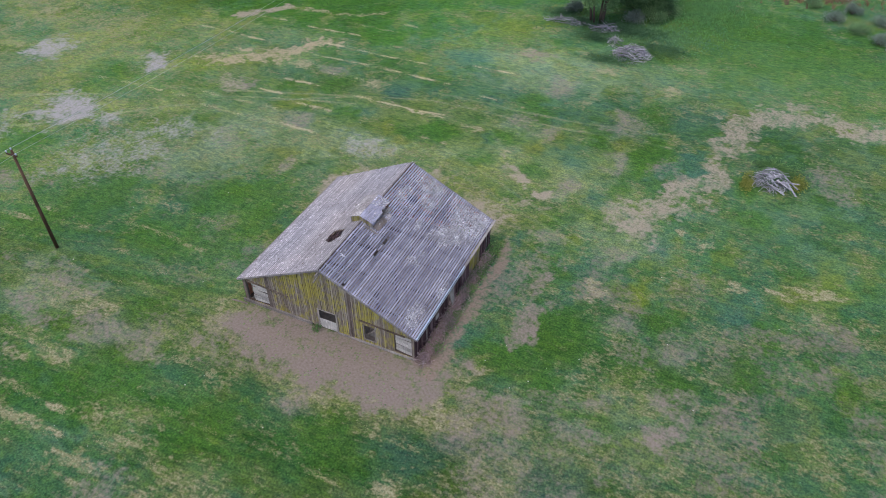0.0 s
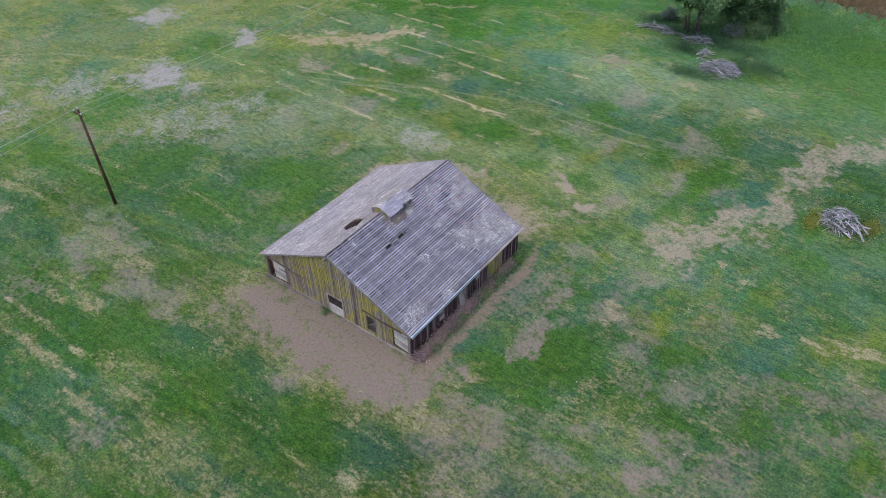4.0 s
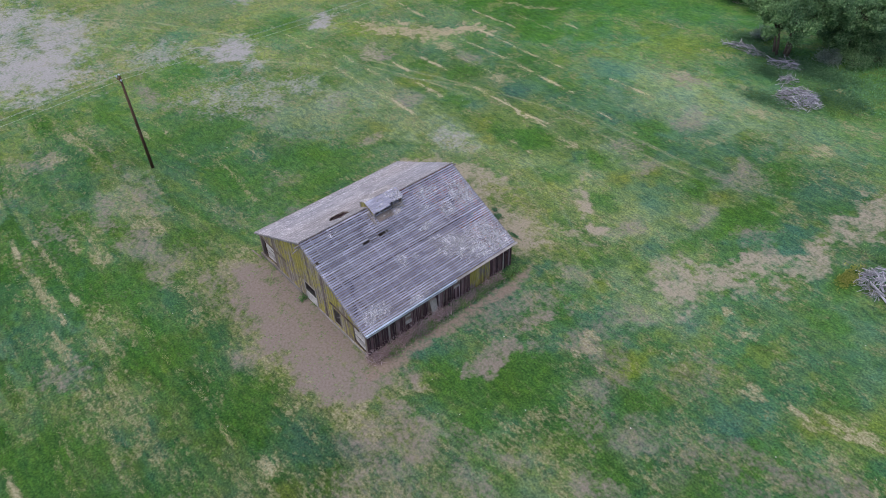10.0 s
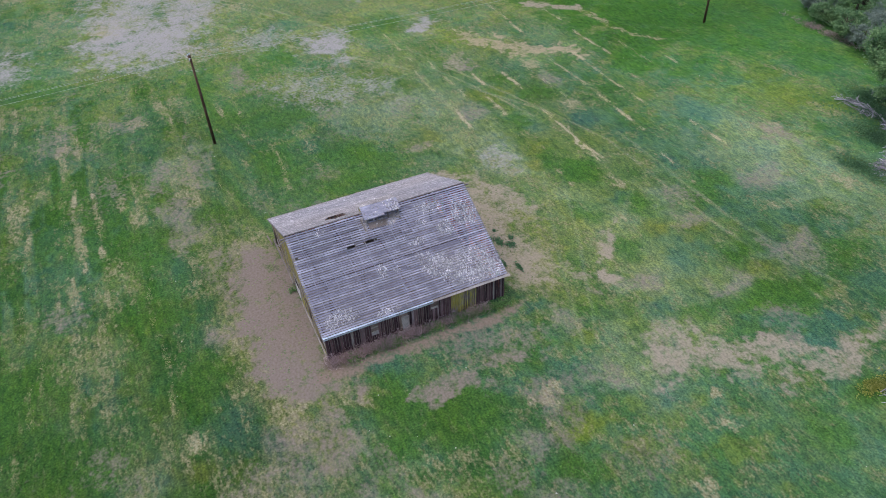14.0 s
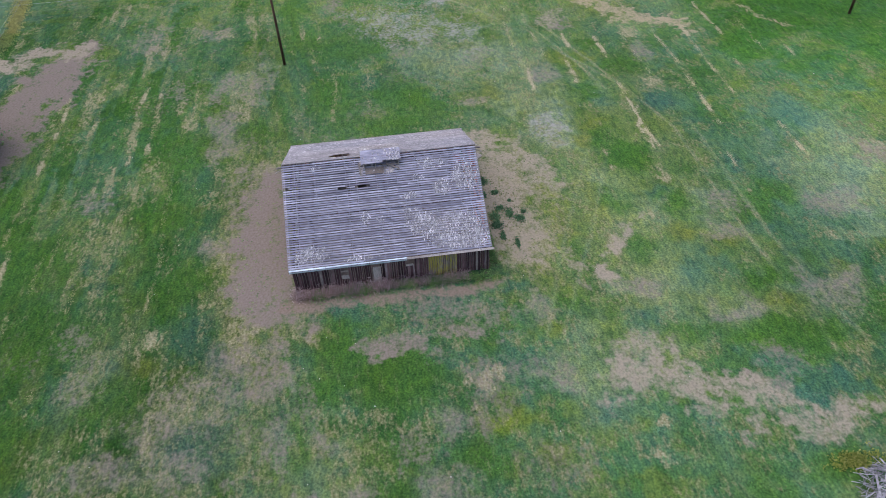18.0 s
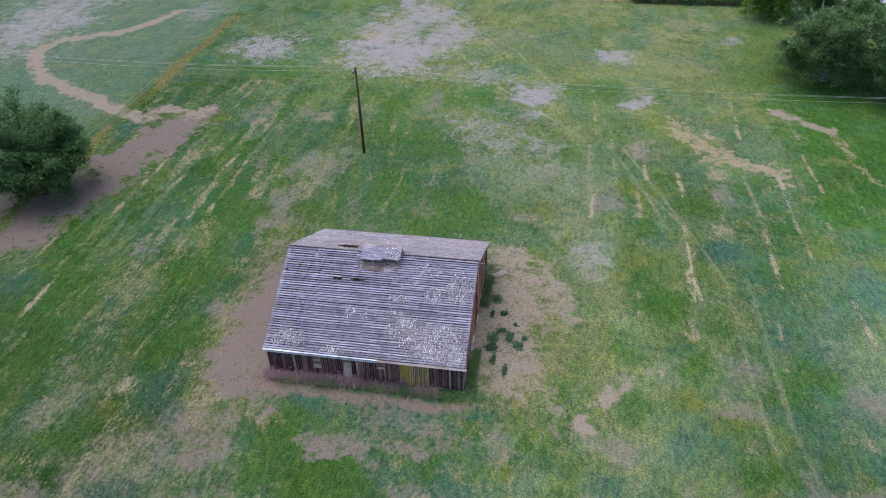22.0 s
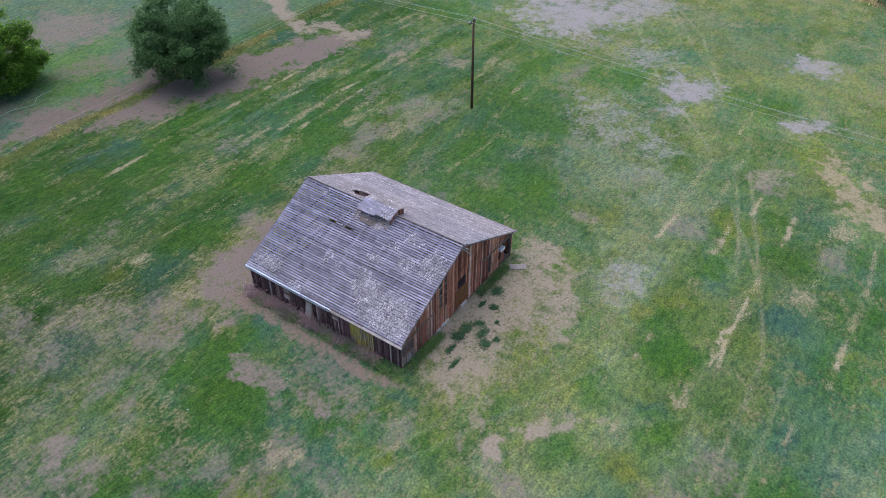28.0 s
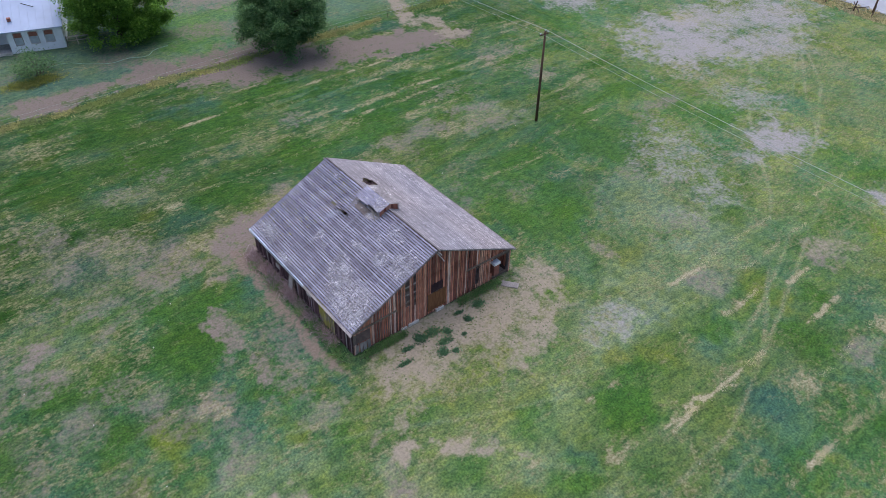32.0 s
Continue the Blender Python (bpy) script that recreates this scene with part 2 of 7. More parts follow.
M_GROUND = meadow("field_ground")
M_TUFT = toned("grass_tufts", 0.9, 0.8, 1.25, (4.0, 1.3), True, clumps=True)
M_BLADE = toned("tall_grass_blades", 0.9, 0.8, 1.25, (4.0, 1.3), True, bend=0.6)
M_LATH = wood("silver_lath", [(0, (0.262, 0.262, 0.345)), (0.5, (0.365, 0.365, 0.475)), (1, (0.48, 0.475, 0.595))], stretch=(9, 0.8, 9), patch=0.3)
M_RAFTER = wood("grey_rafter", [(0, (0.24, 0.22, 0.235)), (1, (0.34, 0.32, 0.335))])
M_SHINGLE = wood("weathered_shingle", [(0, (0.33, 0.305, 0.315)), (0.5, (0.39, 0.36, 0.37)), (0.88, (0.44, 0.41, 0.42)), (1, (0.66, 0.645, 0.67))], True, (6, 1.2, 6))
M_SHINGLE_E = wood("silver_shingle", [(0, (0.22, 0.215, 0.25)), (0.4, (0.40, 0.395, 0.44)), (0.75, (0.54, 0.535, 0.585)), (1, (0.78, 0.77, 0.81))], True, (6, 6, 6))
M_COURSE = toned("grey_shingle_courses", 0.92, 0.82, 1.2, (9.0, 0.8), drift=False)
M_SOUTH = lichen_wood("lichened_board", [(0, (0.22, 0.18, 0.16)), (0.6, (0.31, 0.265, 0.235)), (1, (0.40, 0.355, 0.325))],
                      [(0, (0.34, 0.295, 0.090)), (1, (0.46, 0.405, 0.140))], 0.415, 0.545)
M_NORTH = wood("red_brown_board", [(0, (0.17, 0.072, 0.060)), (0.3, (0.38, 0.150, 0.112)), (0.65, (0.56, 0.245, 0.165)), (0.88, (0.64, 0.36, 0.26)), (1, (0.66, 0.51, 0.46))])
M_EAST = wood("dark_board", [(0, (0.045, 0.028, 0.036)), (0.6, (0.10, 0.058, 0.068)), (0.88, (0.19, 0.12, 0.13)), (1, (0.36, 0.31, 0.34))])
M_GREYWOOD = wood("bleached_board", [(0, (0.24, 0.215, 0.205)), (1, (0.40, 0.37, 0.36))])
M_PALEBOARD = wood("pale_board", [(0, (0.42, 0.40, 0.40)), (1, (0.60, 0.575, 0.57))])
M_GREYBOARD = wood("grey_brown_board", [(0, (0.16, 0.125, 0.115)), (1, (0.28, 0.24, 0.225))])
M_ORANGE = wood("orange_board", [(0, (0.19, 0.09, 0.045)), (1, (0.30, 0.16, 0.08))])
M_TIMBER = wood("old_timber", [(0, (0.12, 0.09, 0.075)), (1, (0.22, 0.175, 0.145))])
M_POLE = wood("pole_timber", [(0, (0.10, 0.062, 0.045)), (1, (0.13, 0.082, 0.06))], stretch=(20, 20, 0.6))
M_STICK = wood("bleached_branch", [(0, (0.19, 0.185, 0.22)), (0.6, (0.42, 0.415, 0.48)), (1, (0.68, 0.67, 0.74))])
M_BARK = wood("bark", [(0, (0.09, 0.07, 0.06)), (1, (0.15, 0.12, 0.10))], stretch=(10, 10, 2))
M_PALEBARK = wood("pale_dead_wood", [(0, (0.42, 0.41, 0.45)), (1, (0.5, 0.49, 0.53))], stretch=(6, 6, 1))
M_TIN = plain("galvanised_sheet", (0.50, 0.58, 0.70), 0.45, 0.4, 0.25, 2.0)
M_STONE = plain("pale_footing", (0.5, 0.48, 0.45), 0.9, 0, 0.25, 4.0)
M_ASPHALT = plain("asphalt", (0.25, 0.28, 0.36), 0.5, 0, 0.08, 0.6, 0.5)
M_SHOULDER = plain("road_shoulder", (0.40, 0.42, 0.47), 0.8, 0, 0.1, 0.4, 0.3)
M_PAINT = plain("road_paint", (0.7, 0.7, 0.7), 0.7, 0, 0.15, 3.0)
M_GRAVEL = plain("gravel_lane", (0.17, 0.18, 0.20), 0.95, 0, 0.2, 2.5)
M_WIRE = plain("cable", (0.42, 0.46, 0.45), 0.4, 0.5, 0.1)
M_GLAZE = plain("insulator_glaze", (0.55, 0.6, 0.7), 0.25, 0, 0.05)
M_WHITEWALL = plain("white_siding", (0.82, 0.84, 0.90), 0.6, 0, 0.08, 1.5)
M_ROOFTIN = plain("white_sheet_roof", (0.37, 0.46, 0.64), 0.5, 0.1, 0.06, 0.8)
M_REDTRIM = plain("rust_red_trim", (0.30, 0.12, 0.09), 0.7, 0, 0.2)
M_BLIND = plain("boarded_window", (0.42, 0.46, 0.50), 0.7, 0, 0.15)
M_DARK = plain("dark_recess", (0.03, 0.028, 0.03), 0.9, 0, 0.2)
M_LEAF_DARK = leafy("dark_green_leaf", [(0, (0.068, 0.155, 0.066)), (0.5, (0.115, 0.240, 0.096)), (1, (0.205, 0.36, 0.150))], 0.3)
M_LEAF_MID = leafy("green_leaf", [(0, (0.085, 0.21, 0.032)), (0.5, (0.16, 0.35, 0.050)), (1, (0.29, 0.52, 0.085))], 0.5)
M_LEAF_SAGE = leafy("willow_leaf", [(0, (0.105, 0.215, 0.105)), (0.5, (0.195, 0.345, 0.165)), (1, (0.33, 0.50, 0.265))], 0.45)
M_LEAF_COTTON = leafy("cottonwood_leaf", [(0, (0.085, 0.175, 0.070)), (0.5, (0.150, 0.270, 0.110)), (1, (0.26, 0.40, 0.185))], 0.3)
M_SAGE = leafy("sage_leaf", [(0, (0.15, 0.205, 0.175)), (0.5, (0.24, 0.31, 0.27)), (1, (0.34, 0.42, 0.385))], 0.4)
M_WEED = leafy("weed_leaf", [(0, (0.11, 0.225, 0.085)), (0.6, (0.16, 0.32, 0.11)), (1, (0.24, 0.41, 0.15))], 0.85)
M_RANK = leafy("rank_weed_leaf", [(0, (0.080, 0.185, 0.095)), (0.6, (0.125, 0.265, 0.145)), (1, (0.20, 0.36, 0.20))], 0.85)
M_DEADWEED = leafy("dead_weed", [(0, (0.30, 0.21, 0.23)), (0.6, (0.43, 0.33, 0.36)), (1, (0.62, 0.52, 0.55))], 0.6)
M_STRAW = leafy("straw_grass", [(0, (0.20, 0.25, 0.05)), (0.6, (0.33, 0.37, 0.09)), (1, (0.46, 0.46, 0.16))], 0.8)


# ---- mesh helpers ----
HOME = {}


def thing(name, x, y, z=0.0):
    """An Empty at a thing's base."""
    e = new(name)
    e.location = (x, y, z)
    e.empty_display_size = 0.3
    HOME[e.name] = Matrix.Translation((-x, -y, -z))
    return e


def under(ob, parent):
    if parent is not None:
        ob.parent = parent
        if parent.name in HOME:
            ob.matrix_parent_inverse = HOME[parent.name]
    return ob


def part(name, bm, material, parent=None, label="", smooth=False):
    me = bpy.data.meshes.new(name)
    bm.to_mesh(me)
    bm.free()
    me.materials.append(material)
    if smooth:
        me.polygons.foreach_set("use_smooth", [True] * len(me.polygons))
    ob = under(new(name, me), parent)
    return tagged(ob, label) if label else ob


def raw(name, verts, faces, material, parent=None, label="", tone=None, smooth=False):
    """A mesh from arrays; tone: a colour for each vertex."""
    me = bpy.data.meshes.new(name)
    verts, faces = np.asarray(verts, np.float32), np.asarray(faces, np.int32)
    me.vertices.add(len(verts))
    me.vertices.foreach_set("co", verts.ravel())
    k = faces.shape[1]
    me.loops.add(faces.size)
    me.loops.foreach_set("vertex_index", faces.ravel())
    me.polygons.add(len(faces))
    me.polygons.foreach_set("loop_start", np.arange(len(faces), dtype=np.int32) * k)
    me.polygons.foreach_set("use_smooth", np.full(len(faces), smooth))
    me.update(calc_edges=True)
    me.validate()
    if tone is not None:
        a = me.attributes.new("tone", "FLOAT_COLOR", "POINT")
        a.data.foreach_set("color", np.concatenate([tone, np.ones((len(tone), 1))], 1).astype(np.float32).ravel())
    me.materials.append(material)
    ob = under(new(name, me), parent)
    return tagged(ob, label) if label else ob


def box(bm, lo, hi, m=None):
    """An axis-aligned block, turned by m if given."""
    c = [(lo[i] + hi[i]) / 2 for i in range(3)]
    s = [hi[i] - lo[i] for i in range(3)]
    t = Matrix.Translation(c) @ Matrix.Diagonal((*s, 1))
    bmesh.ops.create_cube(bm, size=1, matrix=(m @ t) if m is not None else t)
    return bm


def beam(bm, a, b, w, d, up=(0, 0, 1)):
    """A squared timber from a to b, w wide, d deep."""
    a, b = Vector(a), Vector(b)
    x = (b - a).normalized()
    y = Vector(up).cross(x).normalized()
    z = x.cross(y)
    m = Matrix((x, y, z)).transposed().to_4x4()
    m.translation = (a + b) / 2
    bmesh.ops.create_cube(bm, size=1, matrix=m @ Matrix.Diagonal(((b - a).length, w, d, 1)))
    return bm


def limb(bm, pts, radii, sides=7):
    """A tapered round limb along a line of points."""
    rings = []
    for i, p in enumerate(pts):
        p = Vector(p)
        d = (Vector(pts[min(i + 1, len(pts) - 1)]) - Vector(pts[max(i - 1, 0)])).normalized()
        u = d.orthogonal().normalized()
        v = d.cross(u)
        rings.append([bm.verts.new(p + radii[i] * (math.cos(k * math.tau / sides) * u + math.sin(k * math.tau / sides) * v)) for k in range(sides)])
    for r, q in zip(rings, rings[1:]):
        # match the turning of neighbouring rings
        off = min(range(sides), key=lambda o: (q[o].co - r[0].co).length)
        for k in range(sides):
            bm.faces.new((r[k], r[(k + 1) % sides], q[(k + 1 + off) % sides], q[(k + off) % sides]))
    bm.faces.new(rings[0][::-1])
    bm.faces.new(rings[-1])
    return bm


def board_mesh(name, rng, material, segs=4, warp=0.02, ragged=0.0):
    """A unit board, 1 along x, y and z, a little warped and worn; scaled where it is laid."""
    bm = bmesh.new()
    rows = []
    for i in range(segs + 1):
        x = i / segs - 0.5
        dz, dy = rng.uniform(-warp, warp) * 6, rng.uniform(-0.05, 0.05)
        e = rng.uniform(-ragged, ragged) if i == segs else 0
        rows.append([bm.verts.new((x + (e if y > 0 else -e) * 0.5, y * rng.uniform(0.92, 1.0) + dy, z + dz)) for y, z in ((-0.5, -0.5), (0.5, -0.5), (0.5, 0.5), (-0.5, 0.5))])
    for a, b in zip(rows, rows[1:]):
        for k in range(4):
            bm.faces.new((a[k], b[k], b[(k + 1) % 4], a[(k + 1) % 4]))
    bm.faces.new(rows[0])
    bm.faces.new(rows[-1][::-1])
    bmesh.ops.recalc_face_normals(bm, faces=bm.faces)
    me = bpy.data.meshes.new(name)
    bm.to_mesh(me)
    bm.free()
    me.materials.append(material)
    return me


def lay(name, mesh, parent, centre, ax, ay, size, turn=0.0):
    """One piece on a shared mesh: its length along ax, its width along ay."""
    ax, ay = Vector(ax).normalized(), Vector(ay).normalized()
    az = ax.cross(ay)
    m = Matrix((ax, ay, az)).transposed().to_4x4() @ Matrix.Rotation(turn, 4, "Z")
    m.translation = centre
    ob = under(new(name, mesh), parent)
    ob.matrix_basis = m @ Matrix.Diagonal((*size, 1))
    return ob


def leaves(centres, spread, count, size, rng, droop=0.0, slim=0.32):
    """Leaf quads scattered round clump centres; returns verts and faces."""
    n = len(centres) * count
    c = np.repeat(np.asarray(centres, float), count, 0)
    sp = np.repeat(np.asarray(spread, float).reshape(-1, 1), count, 0)
    p = c + rng.normal(size=(n, 3)) * sp * np.array([1, 1, 0.75])
    u = rng.normal(size=(n, 3))
    u[:, 2] = u[:, 2] * 0.6 - droop
    u /= np.linalg.norm(u, axis=1, keepdims=True)
    w = np.cross(u, rng.normal(size=(n, 3)) * 0.55 + np.array([0, 0, 1.0]))
    w /= np.linalg.norm(w, axis=1, keepdims=True)
    s = size * rng.uniform(0.6, 1.4, (n, 1))
    a = u * s * 0.5
    b = w * s * slim
    v = np.stack([p - a, p + b, p + a, p - b], 1).reshape(-1, 3)
    f = np.arange(n * 4).reshape(-1, 4)
    return v, f


# ---- the field: one sheet to the horizon ----
def lattice(x, y, size, seed):
    t = np.random.RandomState(seed).rand(256, 256)
    u, v = x / size + 500.0, y / size + 500.0
    i, j = np.floor(u).astype(int), np.floor(v).astype(int)
    fu, fv = u - i, v - j
    fu, fv = fu * fu * (3 - 2 * fu), fv * fv * (3 - 2 * fv)
    i0, j0, i1, j1 = i % 256, j % 256, (i + 1) % 256, (j + 1) % 256
    return (t[i0, j0] * (1 - fu) + t[i1, j0] * fu) * (1 - fv) + (t[i0, j1] * (1 - fu) + t[i1, j1] * fu) * fv


def clouds(x, y, size, seed, octaves=4):
    s, a, tot = 0.0, 1.0, 0.0
    for k in range(octaves):
        s = s + a * lattice(x, y, size / 2 ** k, seed + k)
        tot += a
        a *= 0.55
    return s / tot


def step(lo, hi, v):
    t = np.clip((v - lo) / (hi - lo), 0, 1)
    return t * t * (3 - 2 * t)


GREEN, LUSH, COOL = np.array([0.082, 0.190, 0.070]), np.array([0.056, 0.172, 0.030]), np.array([0.060, 0.166, 0.084])
PALE, OLIVE, HAZY = np.array([0.172, 0.275, 0.098]), np.array([0.190, 0.245, 0.070]), np.array([0.225, 0.315, 0.150])
SAP, LIME, DEEP = np.array([0.058, 0.158, 0.020]), np.array([0.140, 0.220, 0.030]), np.array([0.042, 0.132, 0.018])
SOIL, DUST, ASH, RUST = np.array([0.268, 0.222, 0.196]), np.array([0.405, 0.352, 0.275]), np.array([0.430, 0.412, 0.412]), np.array([0.255, 0.198, 0.168])

# rows of dry cuttings: y, from x, to x, how dense
SOUTH_ROWS = ((5.7, -44.0, -23.5, 0.95), (2.9, -29.5, -22.0, 0.85), (6.2, -23.2, -17.0, 0.9), (7.0, -17.0, -13.0, 0.7), (9.5, -24.5, -20.5, 0.6), (12.0, -22.0, -15.4, 0.8), (8.8, -39.6, -34.6, 0.85),
              (12.7, -44.5, -32.0, 1.0), (14.2, -43.6, -33.4, 1.0), (17.7, -43.0, -37.8, 0.95), (27.5, -42.4, -39.2, 0.85), (26.9, -39.4, -36.3, 0.7), (30.3, -44.6, -35.4, 0.85), (33.5, -44.2, -36.8, 0.85))
SOUTH_ROWS_NEAR = ((17.1, -22.8, -15.0, 1.0), (17.0, -28.3, -23.6, 0.8), (14.5, -22.2, -19.2, 0.6), (13.7, -30.8, -24.3, 0.75), (2.3, -16.0, -12.5, 0.6), (7.9, -16.6, -13.0, 0.6), (16.4, -15.0, -12.0, 0.7), (11.3, -9.5, -7.3, 0.8),
                   (13.6, -5.0, -2.5, 0.6), (9.6, -7.2, -3.6, 0.6), (20.5, -30.3, -26.6, 0.75), (21.2, -43.2, -38.3, 0.7), (24.6, -44.8, -41.0, 0.6), (8.2, -30.4, -26.0, 0.7), (8.9, -22.0, -18.0, 0.6), (21.1, -17.3, -15.5, 0.6), (14.4, -6.4, -4.8, 0.6))
SOUTH_ROWS_FAR = ((7.9, -63.4, -55.0, 0.8), (6.1, -52.0, -49.2, 0.7), (2.5, -60.5, -56.4, 0.7), (13.9, -53.0, -50.4, 0.8), (9.9, -46.4, -44.0, 0.7), (21.1, -59.6, -56.4, 0.7), (15.3, -56.4, -53.4, 0.7), (27.6, -55.4, -51.0, 0.75),
                  (29.3, -55.4, -50.4, 0.8), (28.5, -48.6, -45.8, 0.7), (11.6, -44.0, -36.0, 0.4), (24.6, -40.0, -35.6, 0.4))
NORTH_ROWS = ((53.0, -44.4, -37.8, 1.0), (54.2, -48.0, -44.0, 0.8), (57.1, -46.3, -42.0, 0.8), (56.9, -39.2, -26.8, 1.0), (64.4, -65.0, -53.2, 0.8), (63.4, -46.6, -29.2, 1.1), (66.3, -47.3, -32.8, 1.0),
              (69.9, -51.7, -44.0, 0.8), (69.2, -39.3, -37.2, 0.8), (75.0, -41.0, -38.0, 0.7), (68.2, -28.6, -23.7, 1.0), (62.3, -25.2, -22.8, 0.7), (48.8, -51.0, -36.6, 0.55), (51.0, -53.6, -43.2, 0.6),
              (49.1, -65.5, -53.2, 0.55), (57.4, -59.4, -55.0, 0.6), (70.1, -58.4, -54.8, 0.7), (60.1, -46.0, -38.0, 0.35), (72.6, -47.0, -40.0, 0.4))
# worn wheel tracks
TRACKS = (((-92.8, 24.0), (-79.0, 31.4), (-65.8, 38.4)), ((-73.3, 32.5), (-63.8, 38.2)), ((-87.7, 29.8), (-69.3, 39.8)),
          ((-99.2, 19.9), (-90.3, 28.6), (-72.9, 39.3), (-66.9, 44.0), (-57.4, 47.9), (-48.9, 51.4), (-41.5, 53.9), (-36.3, 55.3)),
          ((-59.1, 49.5), (-51.4, 51.8), (-46.1, 53.7), (-41.2, 55.3), (-34.3, 57.7), (-29.3, 59.2), (-15.8, 59.3), (-10.9, 59.9), (-5.0, 60.2)),
          ((-98.9, 19.0), (-69.6, 34.4), (-62.6, 39.4), (-53.7, 47.0), (-43.5, 53.0), (-36.6, 56.9)), ((-99.5, 20.7), (-77.1, 38.7), (-66.0, 44.4)))
FAINT_TRACKS = (((-30.0, 60.8), (-15.4, 61.0), (-10.2, 61.6), (-5.0, 62.6)), ((-26.5, 52.4), (-17.2, 48.2), (-9.0, 44.1), (-4.6, 43.8)), ((-27.0, 50.8), (-18.0, 46.6), (-9.0, 43.0), (-3, 42.6)),
                ((-22.7, 57.2), (-18.0, 52.4)), ((-11.4, 25.5), (-8.3, 26.2), (-4.8, 26.9), (-2.4, 27.3)), ((3.6, 29.8), (4.9, 29.5), (8.0, 30.9), (13.1, 33.1), (18.0, 35.2)), ((-10.1, 26.4), (-7.8, 26.9), (-4.7, 27.4)))
# patches: x, y, half-widths, strength
LUSH_WEST = ((-60.5, 26.4, 3.3, 2.7, 0.9), (-49.9, 26.9, 2.6, 2.4, 0.8), (-62.5, 35.6, 3.3, 2.4, 0.8), (-36.2, 38.4, 2.6, 2.0, 0.9), (-34.1, 32.7, 1.6, 3.5, 0.8), (-65.9, 8.9, 2.1, 2.9, 0.8), (-61.5, 31.6, 3.3, 2.1, 0.8),
             (-52.6, 29.5, 2.1, 3.8, 0.7), (-38.3, 36.6, 3.0, 2.4, 0.9), (-48.5, 32.0, 3.4, 3.6, 0.7), (-39.1, 30.4, 4.0, 2.4, 0.8), (-64.4, 50.1, 3.4, 3.0, 0.6), (-63.7, 45.6, 2.0, 2.2, 0.6), (-57.3, 25.8, 4.0, 1.8, 0.8))
LUSH_EAST = ((-19.2, 7.4, 4.4, 2.0, 0.9), (-12.2, 0.6, 3.8, 1.3, 1.0), (-12.4, 4.9, 2.6, 1.6, 0.9), (-14.6, 9.6, 3.0, 1.0, 0.9), (-9.0, 8.1, 2.0, 1.2, 0.8), (-27.4, 4.6, 2.4, 1.0, 1.0), (-9.7, 29.6, 2.6, 1.9, 1.0), (-7.3, 33.7, 2.3, 2.3, 1.0), (-7.1, 56.7, 1.4, 2.5, 1.0),
             (-1.2, 37.3, 1.5, 1.6, 0.9), (8.7, 38.0, 0.8, 0.7, 0.9), (11.3, 36.4, 0.9, 1.0, 0.9), (-17.9, 19.1, 4.0, 1.0, 0.9), (-16.5, 22.9, 1.8, 1.0, 0.8), (4.9, 35.2, 1.2, 1.6, 0.8), (0.9, 32.2, 1.6, 1.2, 0.8),
             (-0.2, 33.1, 1.3, 1.0, 0.7), (-3.1, 27.4, 1.7, 0.5, 0.9), (-11.2, 26.3, 1.3, 0.9, 0.7), (-24.4, 57.9, 2.2, 1.3, 0.5))
COOL_SPOTS = ((-13.0, 35.0, 0.9, 5.6, 0.9), (-14.0, 12.6, 4.5, 2.2, 0.7), (-22.0, 18.6, 5.0, 1.6, 0.7), (-20.5, 3.6, 4.0, 1.0, 0.8), (-32.0, 61.0, 4.5, 1.6, 0.6), (-24.0, 64.0, 5.0, 3.0, 0.7), (-17.0, 65.5, 5.0, 3.0, 0.7),
              (-30.0, 69.0, 6.0, 2.4, 0.45), (4.0, 50.0, 6.0, 3.0, 0.6), (-30.0, 10.6, 5.0, 1.4, 0.6), (-55.0, 63.2, 2.0, 1.6, 0.8), (-46.0, 57.8, 3.5, 1.2, 0.8), (1.0, 62.5, 2.0, 4.0, 0.6), (-2.0, 57.5, 1.0, 2.6, 0.8), (-51.0, 17.0, 4.0, 2.4, 0.6))
PALE_SPOTS = ((-22.0, 71.0, 8.0, 4.5, 0.55), (-12.0, 73.0, 6.0, 3.5, 0.4), (-31.5, 48.2, 3.4, 2.4, 0.9), (-44.5, 41.5, 4.7, 3.8, 0.7), (-19.4, 57.8, 2.9, 1.5, 0.7), (-38.0, 47.0, 6.0, 3.0, 0.5), (-22.0, 51.0, 6.0, 3.0, 0.45), (-45.0, 48.5, 4.0, 2.6, 0.5), (-12.0, 51.5, 5.0, 2.0, 0.5),
              (-5.0, 21.0, 4.0, 3.4, 0.55), (-43.5, 22.5, 3.4, 2.4, 0.6), (-20.0, 66.0, 4.0, 1.2, 0.3), (-11.0, 15.0, 3.0, 2.2, 0.45), (-5.5, 45.5, 3.0, 2.0, 0.4), (0.0, 28.0, 4.0, 2.0, 0.35))
